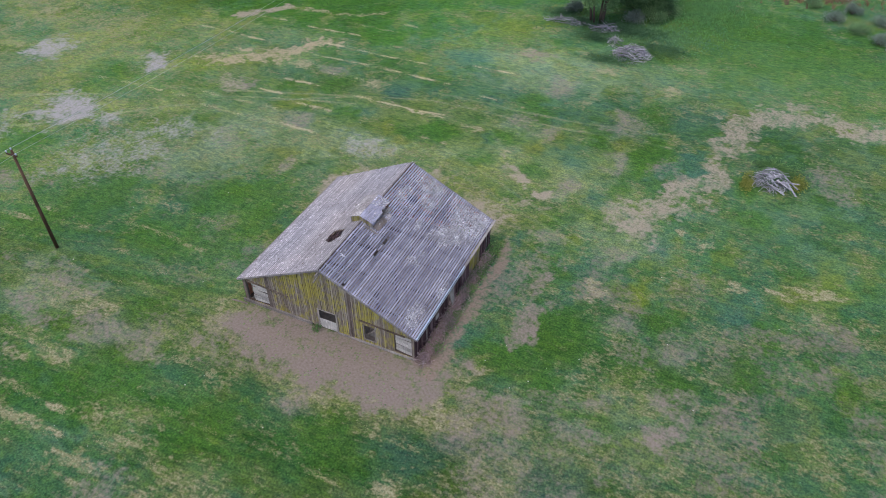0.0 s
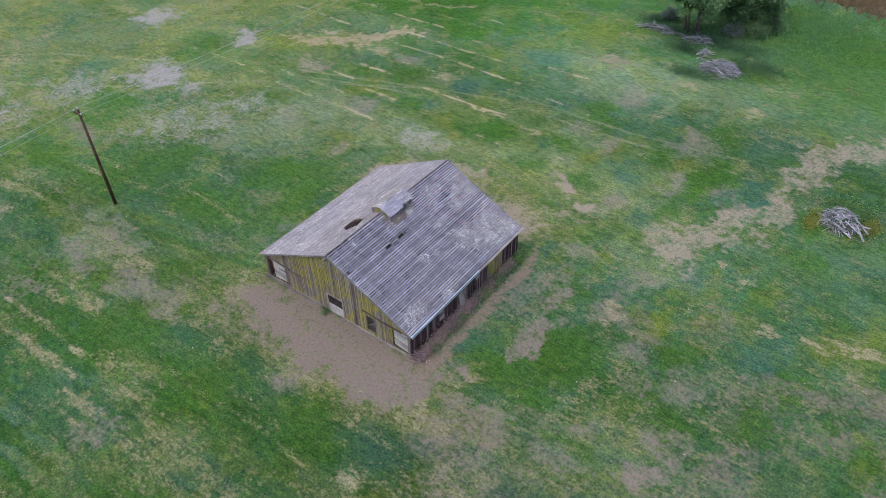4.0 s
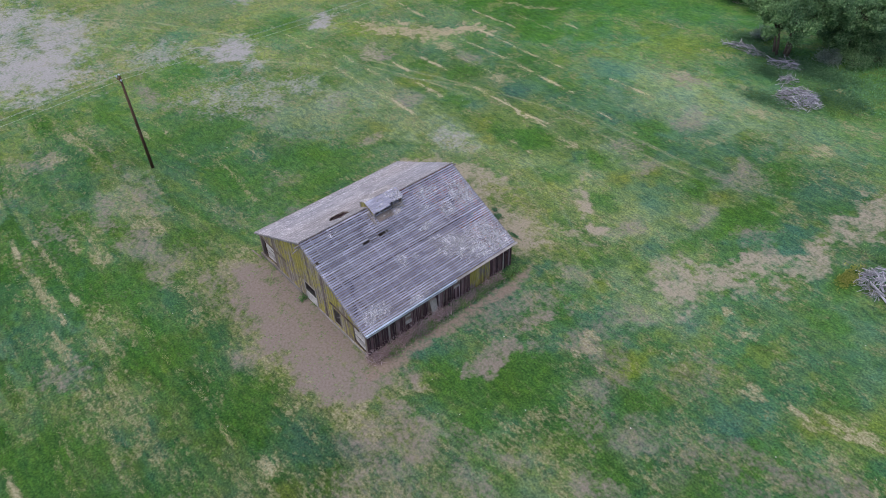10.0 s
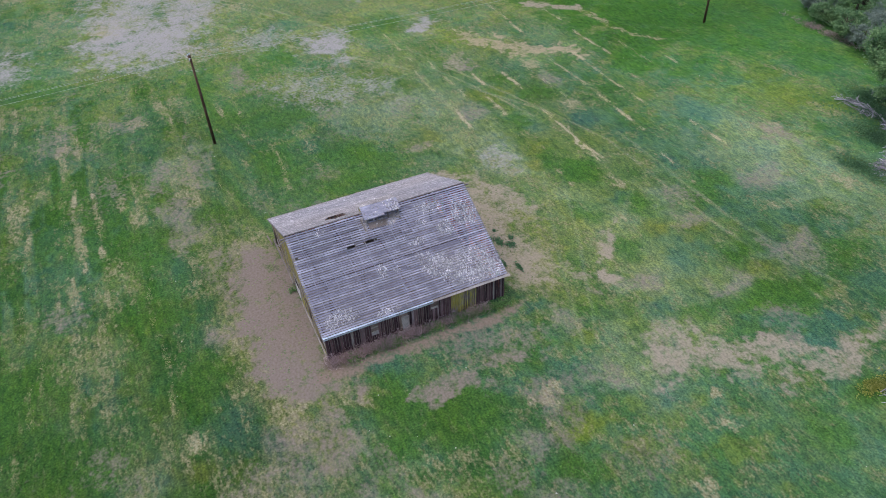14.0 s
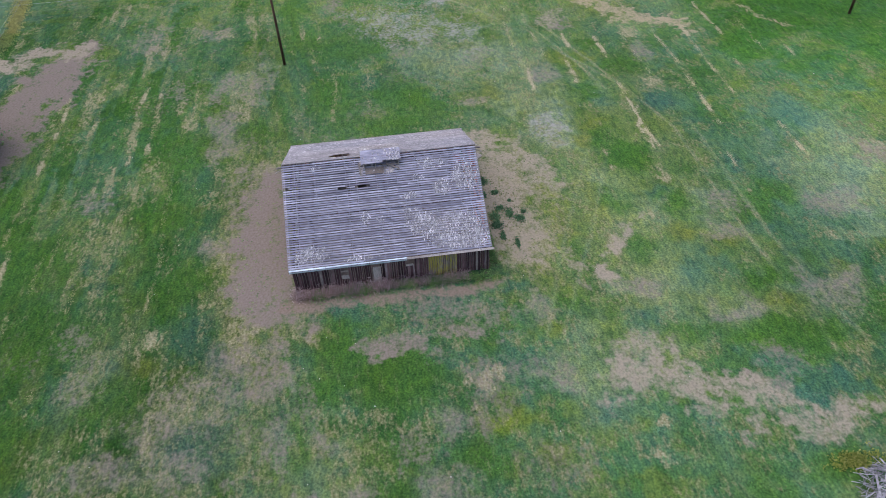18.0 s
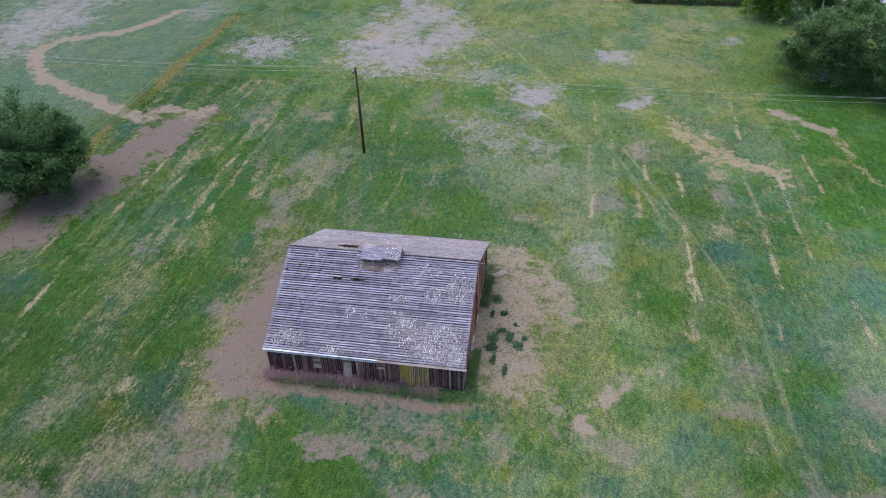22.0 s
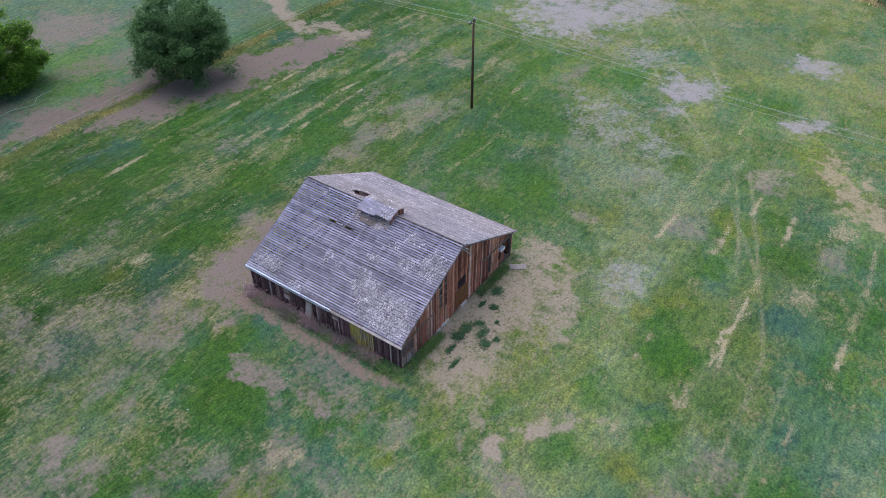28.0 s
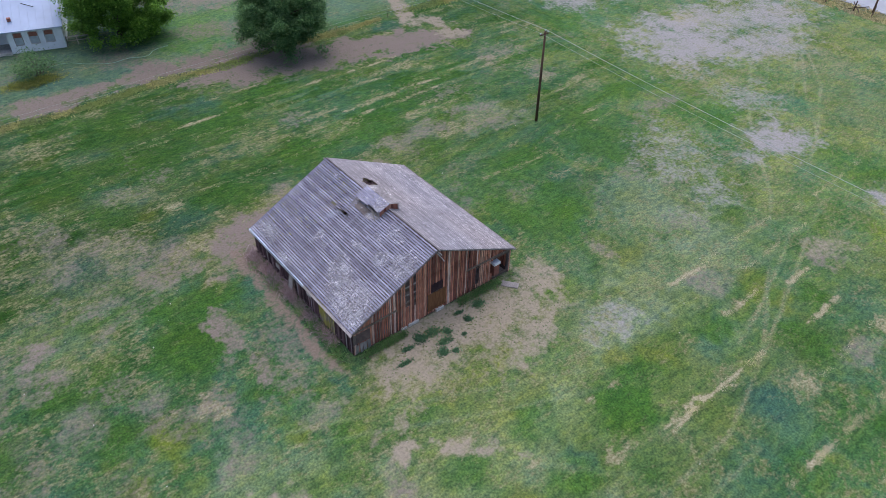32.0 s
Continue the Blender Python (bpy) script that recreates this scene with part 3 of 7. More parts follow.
LIME_SPOTS = ((-3.1, 39.6, 0.7, 1.7, 0.95), (9.4, 46.2, 1.2, 2.4, 0.6), (-27.9, 77.7, 3.5, 3.0, 0.5), (-41.9, 53.5, 1.9, 0.8, 0.8), (6.4, 59.4, 0.5, 1.2, 0.5), (2.6, 57.2, 0.5, 1.2, 0.5), (-57.0, 56.5, 3.0, 1.6, 0.7), (-23.0, 46.6, 1.4, 0.9, 0.8),
              (-70.0, 62.0, 8.0, 5.0, 0.2), (-52.0, 74.5, 3.0, 1.0, 0.6), (-20.0, 47.6, 5.0, 1.5, 0.2), (-28.0, 53.5, 4.5, 2.5, 0.2), (-50.6, 27.0, 1.6, 1.2, 0.4), (-36.0, 67.8, 3.0, 1.0, 0.45), (-14.5, 52.0, 4.0, 1.3, 0.2))
BARE_EAST = ((-7.9, 20.0, 1.1, 1.2, 0.6), (-9.7, 23.8, 2.2, 2.0, 0.5), (-8.2, 26.0, 1.7, 1.3, 0.7), (-10.6, 25.5, 1.7, 1.2, 0.6), (-8.8, 36.3, 0.8, 1.0, 0.55), (-10.6, 40.0, 1.6, 2.2, 0.5), (-7.0, 47.9, 0.9, 2.0, 0.7), (-11.5, 50.3, 0.8, 0.9, 0.5),
             (-13.0, 46.6, 0.45, 0.7, 0.6), (1.4, 28.0, 1.0, 1.0, 0.85), (1.2, 30.4, 1.4, 1.1, 0.6), (-3.4, 25.7, 1.5, 1.0, 0.6), (-8.8, 20.3, 1.6, 1.1, 0.5), (8.8, 61.7, 1.5, 2.0, 0.55), (9.9, 58.4, 1.4, 1.2, 0.6), (-1.2, 24.0, 1.6, 0.9, 0.4), (-2.0, 33.5, 1.0, 1.0, 0.4))
TAN_SOUTH = ((-32.6, 20.3, 1.8, 1.2, 0.6), (-36.8, 20.7, 1.6, 1.4, 0.55), (-43.4, 16.0, 1.5, 1.4, 0.55), (-54.3, 18.2, 2.0, 2.0, 0.5), (-27.5, 11.4, 1.8, 1.0, 0.55), (-13.1, 12.5, 1.4, 0.9, 0.5), (-10.7, 13.8, 1.8, 1.3, 0.5), (-5.0, 19.4, 2.2, 2.0, 0.5), (-2.4, 20.7, 1.6, 1.4, 0.5), (-3.7, 25.5, 1.5, 1.3, 0.6), (-7.9, 23.0, 2.0, 1.4, 0.5))
BARE_WEST = ((-28.7, 23.1, 2.3, 1.1, 0.6), (-43.3, 20.7, 2.0, 0.8, 0.6), (-40.9, 19.6, 1.8, 1.0, 0.55), (-43.2, 23.5, 3.0, 1.8, 0.5), (-59.9, 30.5, 3.4, 0.9, 0.7), (-49.8, 53.8, 1.6, 1.3, 0.75), (-49.8, 40.3, 2.4, 2.0, 0.55),
             (-52.0, 34.6, 3.0, 1.4, 0.45), (-36.3, 43.2, 1.0, 1.2, 0.6), (-44.0, 44.6, 3.0, 1.6, 0.45), (-23.0, 73.6, 2.4, 1.2, 0.6), (-54.0, 12.0, 3.0, 2.0, 0.5), (-47.5, 37.0, 2.5, 1.4, 0.45))
ASH_SPOTS = ((-84.0, 21.0, 8.0, 5.0, 0.75), (-62.6, 42.2, 3.4, 2.8, 0.9), (-58.2, 42.4, 2.0, 1.5, 0.7), (-61.6, 54.3, 2.2, 1.9, 0.85), (-76.2, 52.3, 2.6, 2.4, 0.8), (-75.0, 23.0, 7.4, 7.0, 0.9), (-81.0, 28.6, 8.0, 4.0, 0.75), (-90.0, 24.0, 8.0, 4.2, 0.8), (-97.0, 20.5, 5.0, 1.3, 0.8),
             (-74.4, 4.6, 4.4, 4.8, 0.75), (-67.6, 35.6, 3.4, 3.0, 0.55), (-80.0, -34.0, 18.0, 8.0, 0.7), (-31.5, 48.2, 2.2, 1.9, 0.5), (-53.0, 38.0, 3.4, 4.4, 0.45), (-50.5, 43.5, 3.0, 1.6, 0.45), (-83.5, 68.0, 2.0, 1.4, 0.5), (-88.0, -11.5, 5.0, 3.0, 0.5))
WILLOW_STRAW = ((-30.0, 83.3, 4.0, 0.8, 0.6), (-36.0, 80.0, 3.0, 0.7, 0.55), (-23.3, 81.0, 2.2, 1.0, 0.65), (-14.6, 73.0, 1.6, 0.5, 0.8), (-18.0, 76.6, 1.3, 0.5, 0.8), (-10.9, 82.5, 1.2, 1.0, 0.75), (-6.0, 77.0, 2.0, 0.7, 0.7), (-4.0, 74.6, 1.2, 0.6, 0.6), (-7.5, 79.8, 2.6, 0.4, 0.5), (-20.6, 85.0, 1.6, 1.2, 0.5))
STRAW_SPOTS = ((-36.9, 60.0, 1.7, 1.2, 0.75), (-23.4, 56.2, 1.1, 0.7, 0.7), (-36.5, 43.4, 1.4, 1.3, 0.6), (8.0, 45.3, 2.2, 0.45, 0.8), (6.6, 44.0, 1.6, 0.4, 0.7), (3.0, 43.6, 0.5, 0.35, 0.8), (0.8, 47.3, 0.5, 0.4, 0.8), (-12.4, 18.1, 0.4, 1.2, 0.9),
               (-4.3, 38.4, 0.7, 0.9, 0.5), (-14.8, 65.4, 0.8, 0.5, 0.7), (-1.0, 41.5, 0.35, 0.35, 0.7), (-20.4, 62.4, 0.4, 0.3, 0.8), (-18.3, 24.2, 3.0, 0.8, 0.35), (-15.3, 45.0, 2.4, 1.6, 0.5), (-31.5, 15.0, 2.0, 0.8, 0.6), (-28.5, 14.8, 1.6, 1.4, 0.6))
STRAW_WIDE = ((-26.0, 20.0, 1.5, 1.0, 0.55), (-21.0, 20.6, 1.6, 0.6, 0.4), (-50.0, 3.4, 2.5, 0.8, 0.6), (-67.5, 26.5, 3.0, 2.0, 0.75), (-80.0, 18.6, 3.6, 2.6, 0.95), (-66.0, 31.5, 2.0, 3.0, 0.5), (-102.0, 8.0, 6.0, 8.0, 0.7), (-104.0, 40.0, 3.5, 40.0, 0.7), (-78.0, -60.0, 30.0, 7.0, 0.7),
              (7.5, 51.5, 1.6, 0.5, 0.5), (11.0, 41.5, 2.2, 0.5, 0.5), (-13.0, 42.6, 0.8, 1.6, 0.4), (-9.4, 44.0, 2.6, 0.5, 0.55), (-86.0, 12.0, 8.0, 3.0, 0.6), (-85.0, 2.5, 4.0, 5.0, 0.5), (-24.0, 74.8, 2.0, 0.9, 0.6), (-74.0, 60.0, 8.0, 5.0, 0.6), (-84.0, 60.0, 6.0, 5.0, 0.6), (-70.0, 46.0, 6.0, 2.0, 0.4))
# smaller patches, x, y, half-widths: fresh growth, bluish growth, thin turf, yellowing turf, loose straw
FRESH = ((-25.9, 53.6, 1.7, 2.0), (-20.7, 51.2, 2.1, 1.6), (-19.6, 55.7, 1.7, 1.6), (-15.5, 51.4, 1.9, 2.0), (-19.8, 63.5, 1.8, 1.7), (-6.6, 58.6, 1.5, 2.7), (-8.0, 51.7, 1.0, 1.6), (-11.0, 58.5, 1.1, 1.4), (-11.7, 45.1, 0.8, 0.8), (-14.1, 1.5, 2.4, 3.0), (-13.2, 11.4, 3.2, 3.9), (-21.8, 8.0, 2.5, 3.1), (-6.8, 10.1, 2.0, 2.6), (-8.3, 16.3, 2.0, 2.5), (-10.3, 29.2, 1.7, 2.1), (-24.6, 17.1, 2.5, 2.9), (-17.0, 19.8, 2.1, 2.5), (-33.3, 17.0, 2.7, 2.9), (-35.2, 24.1, 2.3, 2.3), (-9.3, 25.8, 1.3, 1.6), (-32.5, 46.1, 0.9, 0.7), (-29.7, 44.0, 1.7, 1.4))
FRESH_MORE = ((-40.0, 56.6, 1.9, 1.1), (-45.0, 55.4, 1.6, 1.2), (-29.2, 53.1, 1.4, 1.0), (-26.0, 54.5, 1.7, 1.5), (-36.4, 53.6, 1.4, 1.1), (-7.9, 33.3, 1.9, 2.0), (-7.0, 29.1, 1.3, 1.3), (-1.9, 33.0, 0.9, 1.0), (0.7, 32.0, 0.9, 1.1), (-0.9, 37.1, 0.9, 1.1), (5.8, 38.7, 1.2, 1.6), (3.4, 51.5, 1.9, 2.4), (2.9, 56.6, 1.3, 1.8), (-12.3, 44.4, 1.2, 1.3), (-37.0, 74.5, 2.0, 2.3), (-26.1, 53.7, 2.2, 2.3), (-18.8, 60.5, 1.9, 2.3), (-6.2, 58.6, 1.9, 2.6), (-7.9, 65.9, 1.8, 2.5), (-40.6, 71.0, 2.2, 2.5), (-11.1, 58.8, 1.4, 1.9), (-40.4, 58.0, 1.8, 1.8))
TEAL = ((-20.9, 54.7, 1.1, 1.1), (-13.2, 42.0, 1.2, 1.3), (-13.5, 55.5, 1.9, 1.6), (-23.9, 61.9, 1.6, 1.5), (-12.8, 65.4, 1.2, 1.1), (-8.9, 49.6, 1.0, 1.3), (-17.5, 65.5, 1.4, 1.4), (-21.0, 4.3, 1.9, 2.5), (-12.6, 20.3, 2.2, 2.8), (-4.0, 21.8, 1.7, 2.2), (-13.1, 29.8, 1.3, 1.7), (-33.9, 59.5, 1.4, 1.2), (-34.5, 54.1, 1.4, 1.2), (-39.9, 61.4, 1.6, 1.3), (-30.1, 60.7, 1.3, 1.2), (-12.4, 35.9, 1.3, 1.4), (-2.9, 46.5, 1.4, 1.6), (3.2, 40.5, 1.3, 1.6), (-30.2, 69.4, 2.7, 3.2), (-16.5, 60.8, 1.4, 1.8), (-33.8, 59.1, 1.9, 2.1))
THIN = ((-19.7, 59.7, 1.9, 1.4), (-9.0, 56.1, 1.1, 1.6), (-11.7, 51.0, 0.9, 1.5), (-10.4, 64.1, 1.1, 1.5), (-18.0, 67.1, 1.5, 2.1), (-10.9, 43.0, 1.4, 1.5), (-35.9, 20.5, 1.8, 1.8), (-32.9, 21.0, 1.7, 1.8), (-20.5, 21.3, 1.5, 1.9), (-10.3, 22.6, 1.3, 1.6), (-3.1, 16.7, 1.5, 2.2), (-8.4, 26.5, 1.3, 1.6), (-15.9, 25.2, 1.5, 1.7), (-42.8, 60.4, 1.6, 1.3), (-40.2, 50.3, 1.6, 1.2), (0.4, 34.9, 1.3, 1.6), (3.9, 35.0, 0.6, 0.8), (-3.0, 28.9, 0.7, 0.8), (0.1, 30.7, 0.7, 0.9), (-4.1, 25.5, 1.0, 1.1), (-3.6, 36.0, 1.1, 1.3), (-5.8, 42.9, 1.3, 1.7))
THIN_MORE = ((-16.2, 58.4, 1.5, 1.9), (-9.8, 62.0, 2.0, 2.6), (-8.6, 55.2, 1.1, 1.4), (-12.1, 50.3, 1.5, 1.8))
YELLOWING = ((-21.4, 49.5, 2.9, 1.3), (-17.7, 46.7, 1.3, 1.0), (-16.6, 55.1, 1.3, 1.3), (-15.1, 57.7, 1.6, 1.4), (-9.4, 43.5, 1.3, 0.9), (-9.2, 58.7, 1.1, 1.4), (-10.9, 17.5, 1.1, 1.6), (-42.9, 52.3, 1.2, 1.0), (-42.3, 54.6, 1.8, 0.8), (-37.8, 44.8, 1.9, 1.7), (-28.5, 50.9, 1.1, 0.9), (-52.7, 58.4, 1.9, 1.4), (-32.9, 64.3, 0.7, 0.5), (6.8, 44.4, 1.6, 1.9), (-0.8, 41.1, 0.9, 1.2), (-28.0, 80.7, 2.6, 3.3), (-23.9, 81.9, 1.2, 1.6), (-30.5, 52.6, 1.5, 1.6), (-32.6, 81.5, 2.2, 2.8), (-24.2, 44.7, 1.5, 1.6))
LOOSE_STRAW = ((-22.8, 56.0, 1.0, 0.6), (-18.1, 52.1, 0.6, 0.9), (-19.0, 53.3, 0.4, 0.5), (-16.2, 49.7, 1.5, 0.8), (-14.1, 48.6, 0.5, 0.4), (-8.5, 44.1, 0.8, 0.3), (-12.8, 18.0, 0.9, 1.0), (-36.7, 60.1, 1.1, 1.0), (-30.4, 58.8, 0.4, 0.2), (-46.0, 60.6, 1.2, 1.1), (-24.4, 56.2, 0.5, 0.6), (-24.2, 52.6, 0.4, 0.3), (-26.5, 52.4, 0.5, 0.5), (-33.3, 56.8, 0.5, 0.4), (-48.8, 59.9, 0.8, 0.6), (-5.9, 38.8, 0.8, 0.9), (-6.0, 37.3, 0.4, 0.5), (-7.7, 31.4, 0.5, 0.6), (0.5, 46.8, 0.3, 0.4), (-1.6, 47.6, 0.4, 0.4))
LOOSE_STRAW_MORE = ((2.6, 43.3, 0.4, 0.4), (10.9, 42.3, 0.3, 0.6), (9.1, 42.0, 0.9, 1.0), (-36.8, 59.7, 1.2, 1.2), (-24.4, 74.2, 1.5, 2.0), (-14.7, 73.1, 0.9, 1.2), (-15.9, 70.7, 0.5, 0.6), (-7.0, 71.6, 1.0, 1.5))
STRAW_RUNS = (((-43.5, 53.1), (-38.0, 52.9)), ((-47.4, 54.1), (-44.3, 53.9)), ((-46.3, 57.0), (-41.9, 57.0)), ((-41.3, 49.0), (-35.9, 48.9)), ((-39.0, 57.1), (-35.8, 56.9)), ((-31.8, 56.7), (-28.9, 56.4)), ((-28.0, 56.5), (-26.9, 56.5)), ((-40.4, 63.9), (-34.4, 63.6)), ((-34.2, 63.5), (-31.8, 63.3)), ((5.1, 44.0), (8.3, 44.3)), ((-4.7, 27.7), (-2.6, 27.7)))
# trodden lines: points, half-width, strength, colour
PATHS = ( (((-10.0, 31.0), (-10.2, 34.5), (-10.0, 38.4)), 0.65, 0.72, SOIL * 1.1), (((-13.6, 48.6), (-15.6, 48.9), (-17.3, 51.0), (-18.6, 52.6)), 0.55, 0.9, DUST),
         (((-16.7, 46.4), (-14.5, 46.5), (-14.1, 48.5)), 0.35, 0.5, DUST), (((-5.4, 47.0), (-4.4, 49.6), (-1.8, 54.6), (-0.6, 59.4), (0.4, 62.9), (0.6, 68.0)), 1.5, 0.75, DUST), (((0.3, 67.0), (4.2, 71.2), (8.9, 70.7), (13.3, 71.0), (22, 67)), 1.5, 0.75, DUST),
         (((-57.0, 58.4), (-53.2, 60.1), (-50.7, 61.4), (-49.0, 63.4), (-46.5, 67.4)), 1.2, 0.85, DUST * np.array([1.15, 1.12, 0.95])), (((-49.8, 52.0), (-51.6, 54.4)), 0.8, 0.5, DUST))


def field_layers(x, y):
    """For each place: the turf's colour, how much dry grass lies on it, how bare it is, and the soil's colour there."""
    shape = x.shape
    x, y = x.ravel(), y.ravel()
    ax, ay = 0.8 * x + 0.6 * y, 0.8 * y - 0.6 * x
    wx = x + 2.0 * (clouds(x, y, 3.5, 11) - 0.5) + 0.8 * (lattice(ax, ay, 0.7, 13) - 0.5)
    wy = y + 2.0 * (clouds(x, y, 3.5, 31) - 0.5) + 0.8 * (lattice(ax, ay, 0.7, 33) - 0.5)
    rag = 0.5 + 1.4 * (clouds(x, y, 1.8, 51, 4) - 0.5) + 0.6 * (lattice(ax, ay, 0.42, 57) - 0.5)
    turf = np.broadcast_to(GREEN, (len(x), 3)).copy()
    soil = np.broadcast_to(SOIL, (len(x), 3)).copy()
    dry, bare = np.zeros(len(x)), np.zeros(len(x))

    def within(x0, x1, y0, y1):
        return np.nonzero((x > x0) & (x < x1) & (y > y0) & (y < y1))[0]

    def blob(cx, cy, rx, ry, turn=0.0, soft=0.5):
        r = max(rx, ry) * 1.9 + 1.5
        i = within(cx - r, cx + r, cy - r, cy + r)
        c, s = math.cos(radians(turn)), math.sin(radians(turn))
        u, v = ((wx[i] - cx) * c + (wy[i] - cy) * s) / rx, (-(wx[i] - cx) * s + (wy[i] - cy) * c) / ry
        return i, 1 - step(1 - soft, 1 + soft, np.sqrt(u * u + v * v) + 1.1 * (rag[i] - 0.5))

    def band(pts, w, soft=0.6, warp=1.0, r=1.3):
        xs, ys = [p[0] for p in pts], [p[1] for p in pts]
        q = w * 2.4 + 1.5
        i = within(min(xs) - q, max(xs) + q, min(ys) - q, max(ys) + q)
        ux, uy = x[i] + warp * (wx[i] - x[i]), y[i] + warp * (wy[i] - y[i])
        d = np.full(len(i), 1e9)
        for (x0, y0), (x1, y1) in zip(pts, pts[1:]):
            dx, dy = x1 - x0, y1 - y0
            k = np.clip(((ux - x0) * dx + (uy - y0) * dy) / (dx * dx + dy * dy), 0, 1)
            d = np.minimum(d, np.hypot(ux - x0 - k * dx, uy - y0 - k * dy))
        return i, 1 - step(1 - soft, 1 + soft, d / w + r * (rag[i] - 0.5))

    def tint(spot, k, col):
        i, m = spot if isinstance(spot, tuple) else (slice(None), spot)
        m = np.clip(m * k, 0, 1)[:, None]
        turf[i] = turf[i] * (1 - m) + col * m

    def grow(spot, k):
        """Living turf closes over dry and bare ground."""
        i, m = spot
        dry[i] *= 1 - k * m
        bare[i] *= 1 - k * m

    def parch(spot, k):
        i, m = spot if isinstance(spot, tuple) else (slice(None), spot)
        dry[i] = np.maximum(dry[i], m * k)

    def wear(spot, k, col):
        i, m = spot
        soil[i] = np.where((m * k > 0.02)[:, None], soil[i] * (1 - np.clip(m * 3, 0, 1)[:, None]) + col * np.clip(m * 3, 0, 1)[:, None], soil[i])
        bare[i] = np.maximum(bare[i], m * k)

    big, mid, fine = clouds(x, y, 16, 71), clouds(x, y, 5, 91), clouds(x, y, 1.8, 111)
    broken = step(0.40, 0.58, clouds(x, y, 1.5, 181)) * step(0.25, 0.5, lattice(x, y * 0.2, 3.0, 191))
    # broad drift of the turf
    tint(step(0.45, 0.66, mid), 0.5, LUSH)
    tint(step(0.48, 0.66, clouds(x, y, 9, 151)), 0.45, COOL)
    tint(step(0.50, 0.68, big), 0.4, PALE)
    south = step(30, 22, y) * step(-70, -60, x) * step(-6, -3, y)
    north = step(41, 47, y) * step(-62, -48, x) * step(-2, -12, x) * step(64, 54, y)
    west = step(-47, -56, x) * step(8, 20, y) * step(84, 72, y) * step(-106, -100, x)
    tint(north, 0.32, PALE)
    tint(step(44, 50, y) * step(-70, -60, x) * step(78, 66, y), 0.2, PALE)
    tint(north * step(0.45, 0.62, clouds(x, y, 6, 161)), 0.45, OLIVE)
    tint(west * step(0.30, 0.55, mid), 0.75, OLIVE * 1.15)
    parch(west * step(0.35, 0.75, clouds(x, y, 5.0, 165)), 0.44 + 0.12 * step(-64, -70, x))
    parch(west * 0.22 + west * step(24, 34, y) * 0.12, 1.0)
    tint(step(-30, -22, x) * step(60, 66, y) * step(84, 74, y), 0.4, COOL * 0.9)
    # mown rows of the southern field, drawn out along the mowing
    sweep = clouds(x * 0.20, y, 2.2, 131)
    tint(south * step(0.40, 0.62, sweep), 0.8, LUSH)
    tint(south * step(0.52, 0.36, sweep), 0.5, COOL)
    rowed = clouds(x * 0.13, y, 0.75, 251, 2) + 0.25 * (lattice(x * 0.7, y, 0.4, 255) - 0.5)
    tint(south * step(0.46, 0.60, rowed), 0.45, np.array([0.145, 0.205, 0.060]))
    parch(south * step(0.50, 0.68, rowed) * step(0.36, 0.60, clouds(x, y, 6, 257)), 0.46 + 0.10 * step(-24, -32, x))
    tint(south * step(0.45, 0.35, rowed), 0.8, DEEP * 0.92)
    # dry flecks and dense clumps everywhere
    parch(step(0.54, 0.72, clouds(x * 0.6, y, 2.4, 221, 3)) * (1 - 0.4 * south), 0.34)
    parch(step(0.55, 0.70, clouds(x, y, 6.0, 271)) * (1 - 0.5 * south), 0.30)
    tint(step(0.54, 0.66, clouds(x * 0.6, y, 2.6, 231, 3)), 0.55, DEEP)
    # patches with ragged edges: dense dark growth, yellowing tips, straw lying loose; drawn out along the mowing in the south
    calm = 0.75 - 0.4 * north
    ux = x * (1 - 0.55 * south)
    edge = 0.22 * (rag - 0.5)
    dense = clouds(ux, y, 3.0, 321, 4) + edge
    tint(step(0.535, 0.60, dense) * calm, 0.62, DEEP * 0.95)
    tint(step(0.54, 0.62, clouds(ux, y, 2.2, 331, 4) + edge) * calm * (1 - 0.3 * south), 0.55, np.array([0.150, 0.215, 0.045]))
    tint(step(0.55, 0.62, clouds(ux, y, 4.0, 341, 4) - edge) * calm, 0.5, COOL * 0.9)
    parch(step(0.585, 0.66, clouds(ux, y, 1.7, 351, 4) + edge) * (0.6 - 0.1 * south), 0.55)
    # thin turf where brown soil shows through
    thin = step(0.50, 0.70, clouds(x, y, 4.6, 291)) * (0.6 + 0.4 * step(0.4, 0.6, fine))
    bare = np.maximum(bare, thin * (0.46 - 0.2 * south) * step(47, 40, y) * step(-75, -60, x))
    near = step(-16, -9, x) * step(44, 36, y) * step(8, 16, y)
    parch(near * step(0.42, 0.62, clouds(x, y, 3.4, 281)), 0.40)

    for spots, part_, col in ((COOL_SPOTS, 0.55, COOL), (PALE_SPOTS, 1.0, HAZY), (LIME_SPOTS, 1.0, LIME)):
        for cx, cy, rx, ry, k in spots:
            b = blob(cx, cy, rx, ry, 0, 0.75)
            tint(b, part_ * k, col)
    for spots, k, col in (((*THIN, *THIN_MORE), 0.6, np.array([0.215, 0.262, 0.150])), ((*TEAL,), 0.7, np.array([0.066, 0.172, 0.090])), ((*YELLOWING,), 0.65, np.array([0.150, 0.205, 0.032])), ((*FRESH, *FRESH_MORE), 0.8, np.array([0.062, 0.168, 0.026]))):
        for cx, cy, rx, ry in spots:
            i, m = blob(cx, cy, rx * 0.85, ry * 0.85, 0, 0.65)
            tint((i, m), k, col)
            dry[i] *= 1 - 0.6 * m
            if spots[0] == THIN[0]:
                wear((i, m), 0.42, SOIL * 1.15)
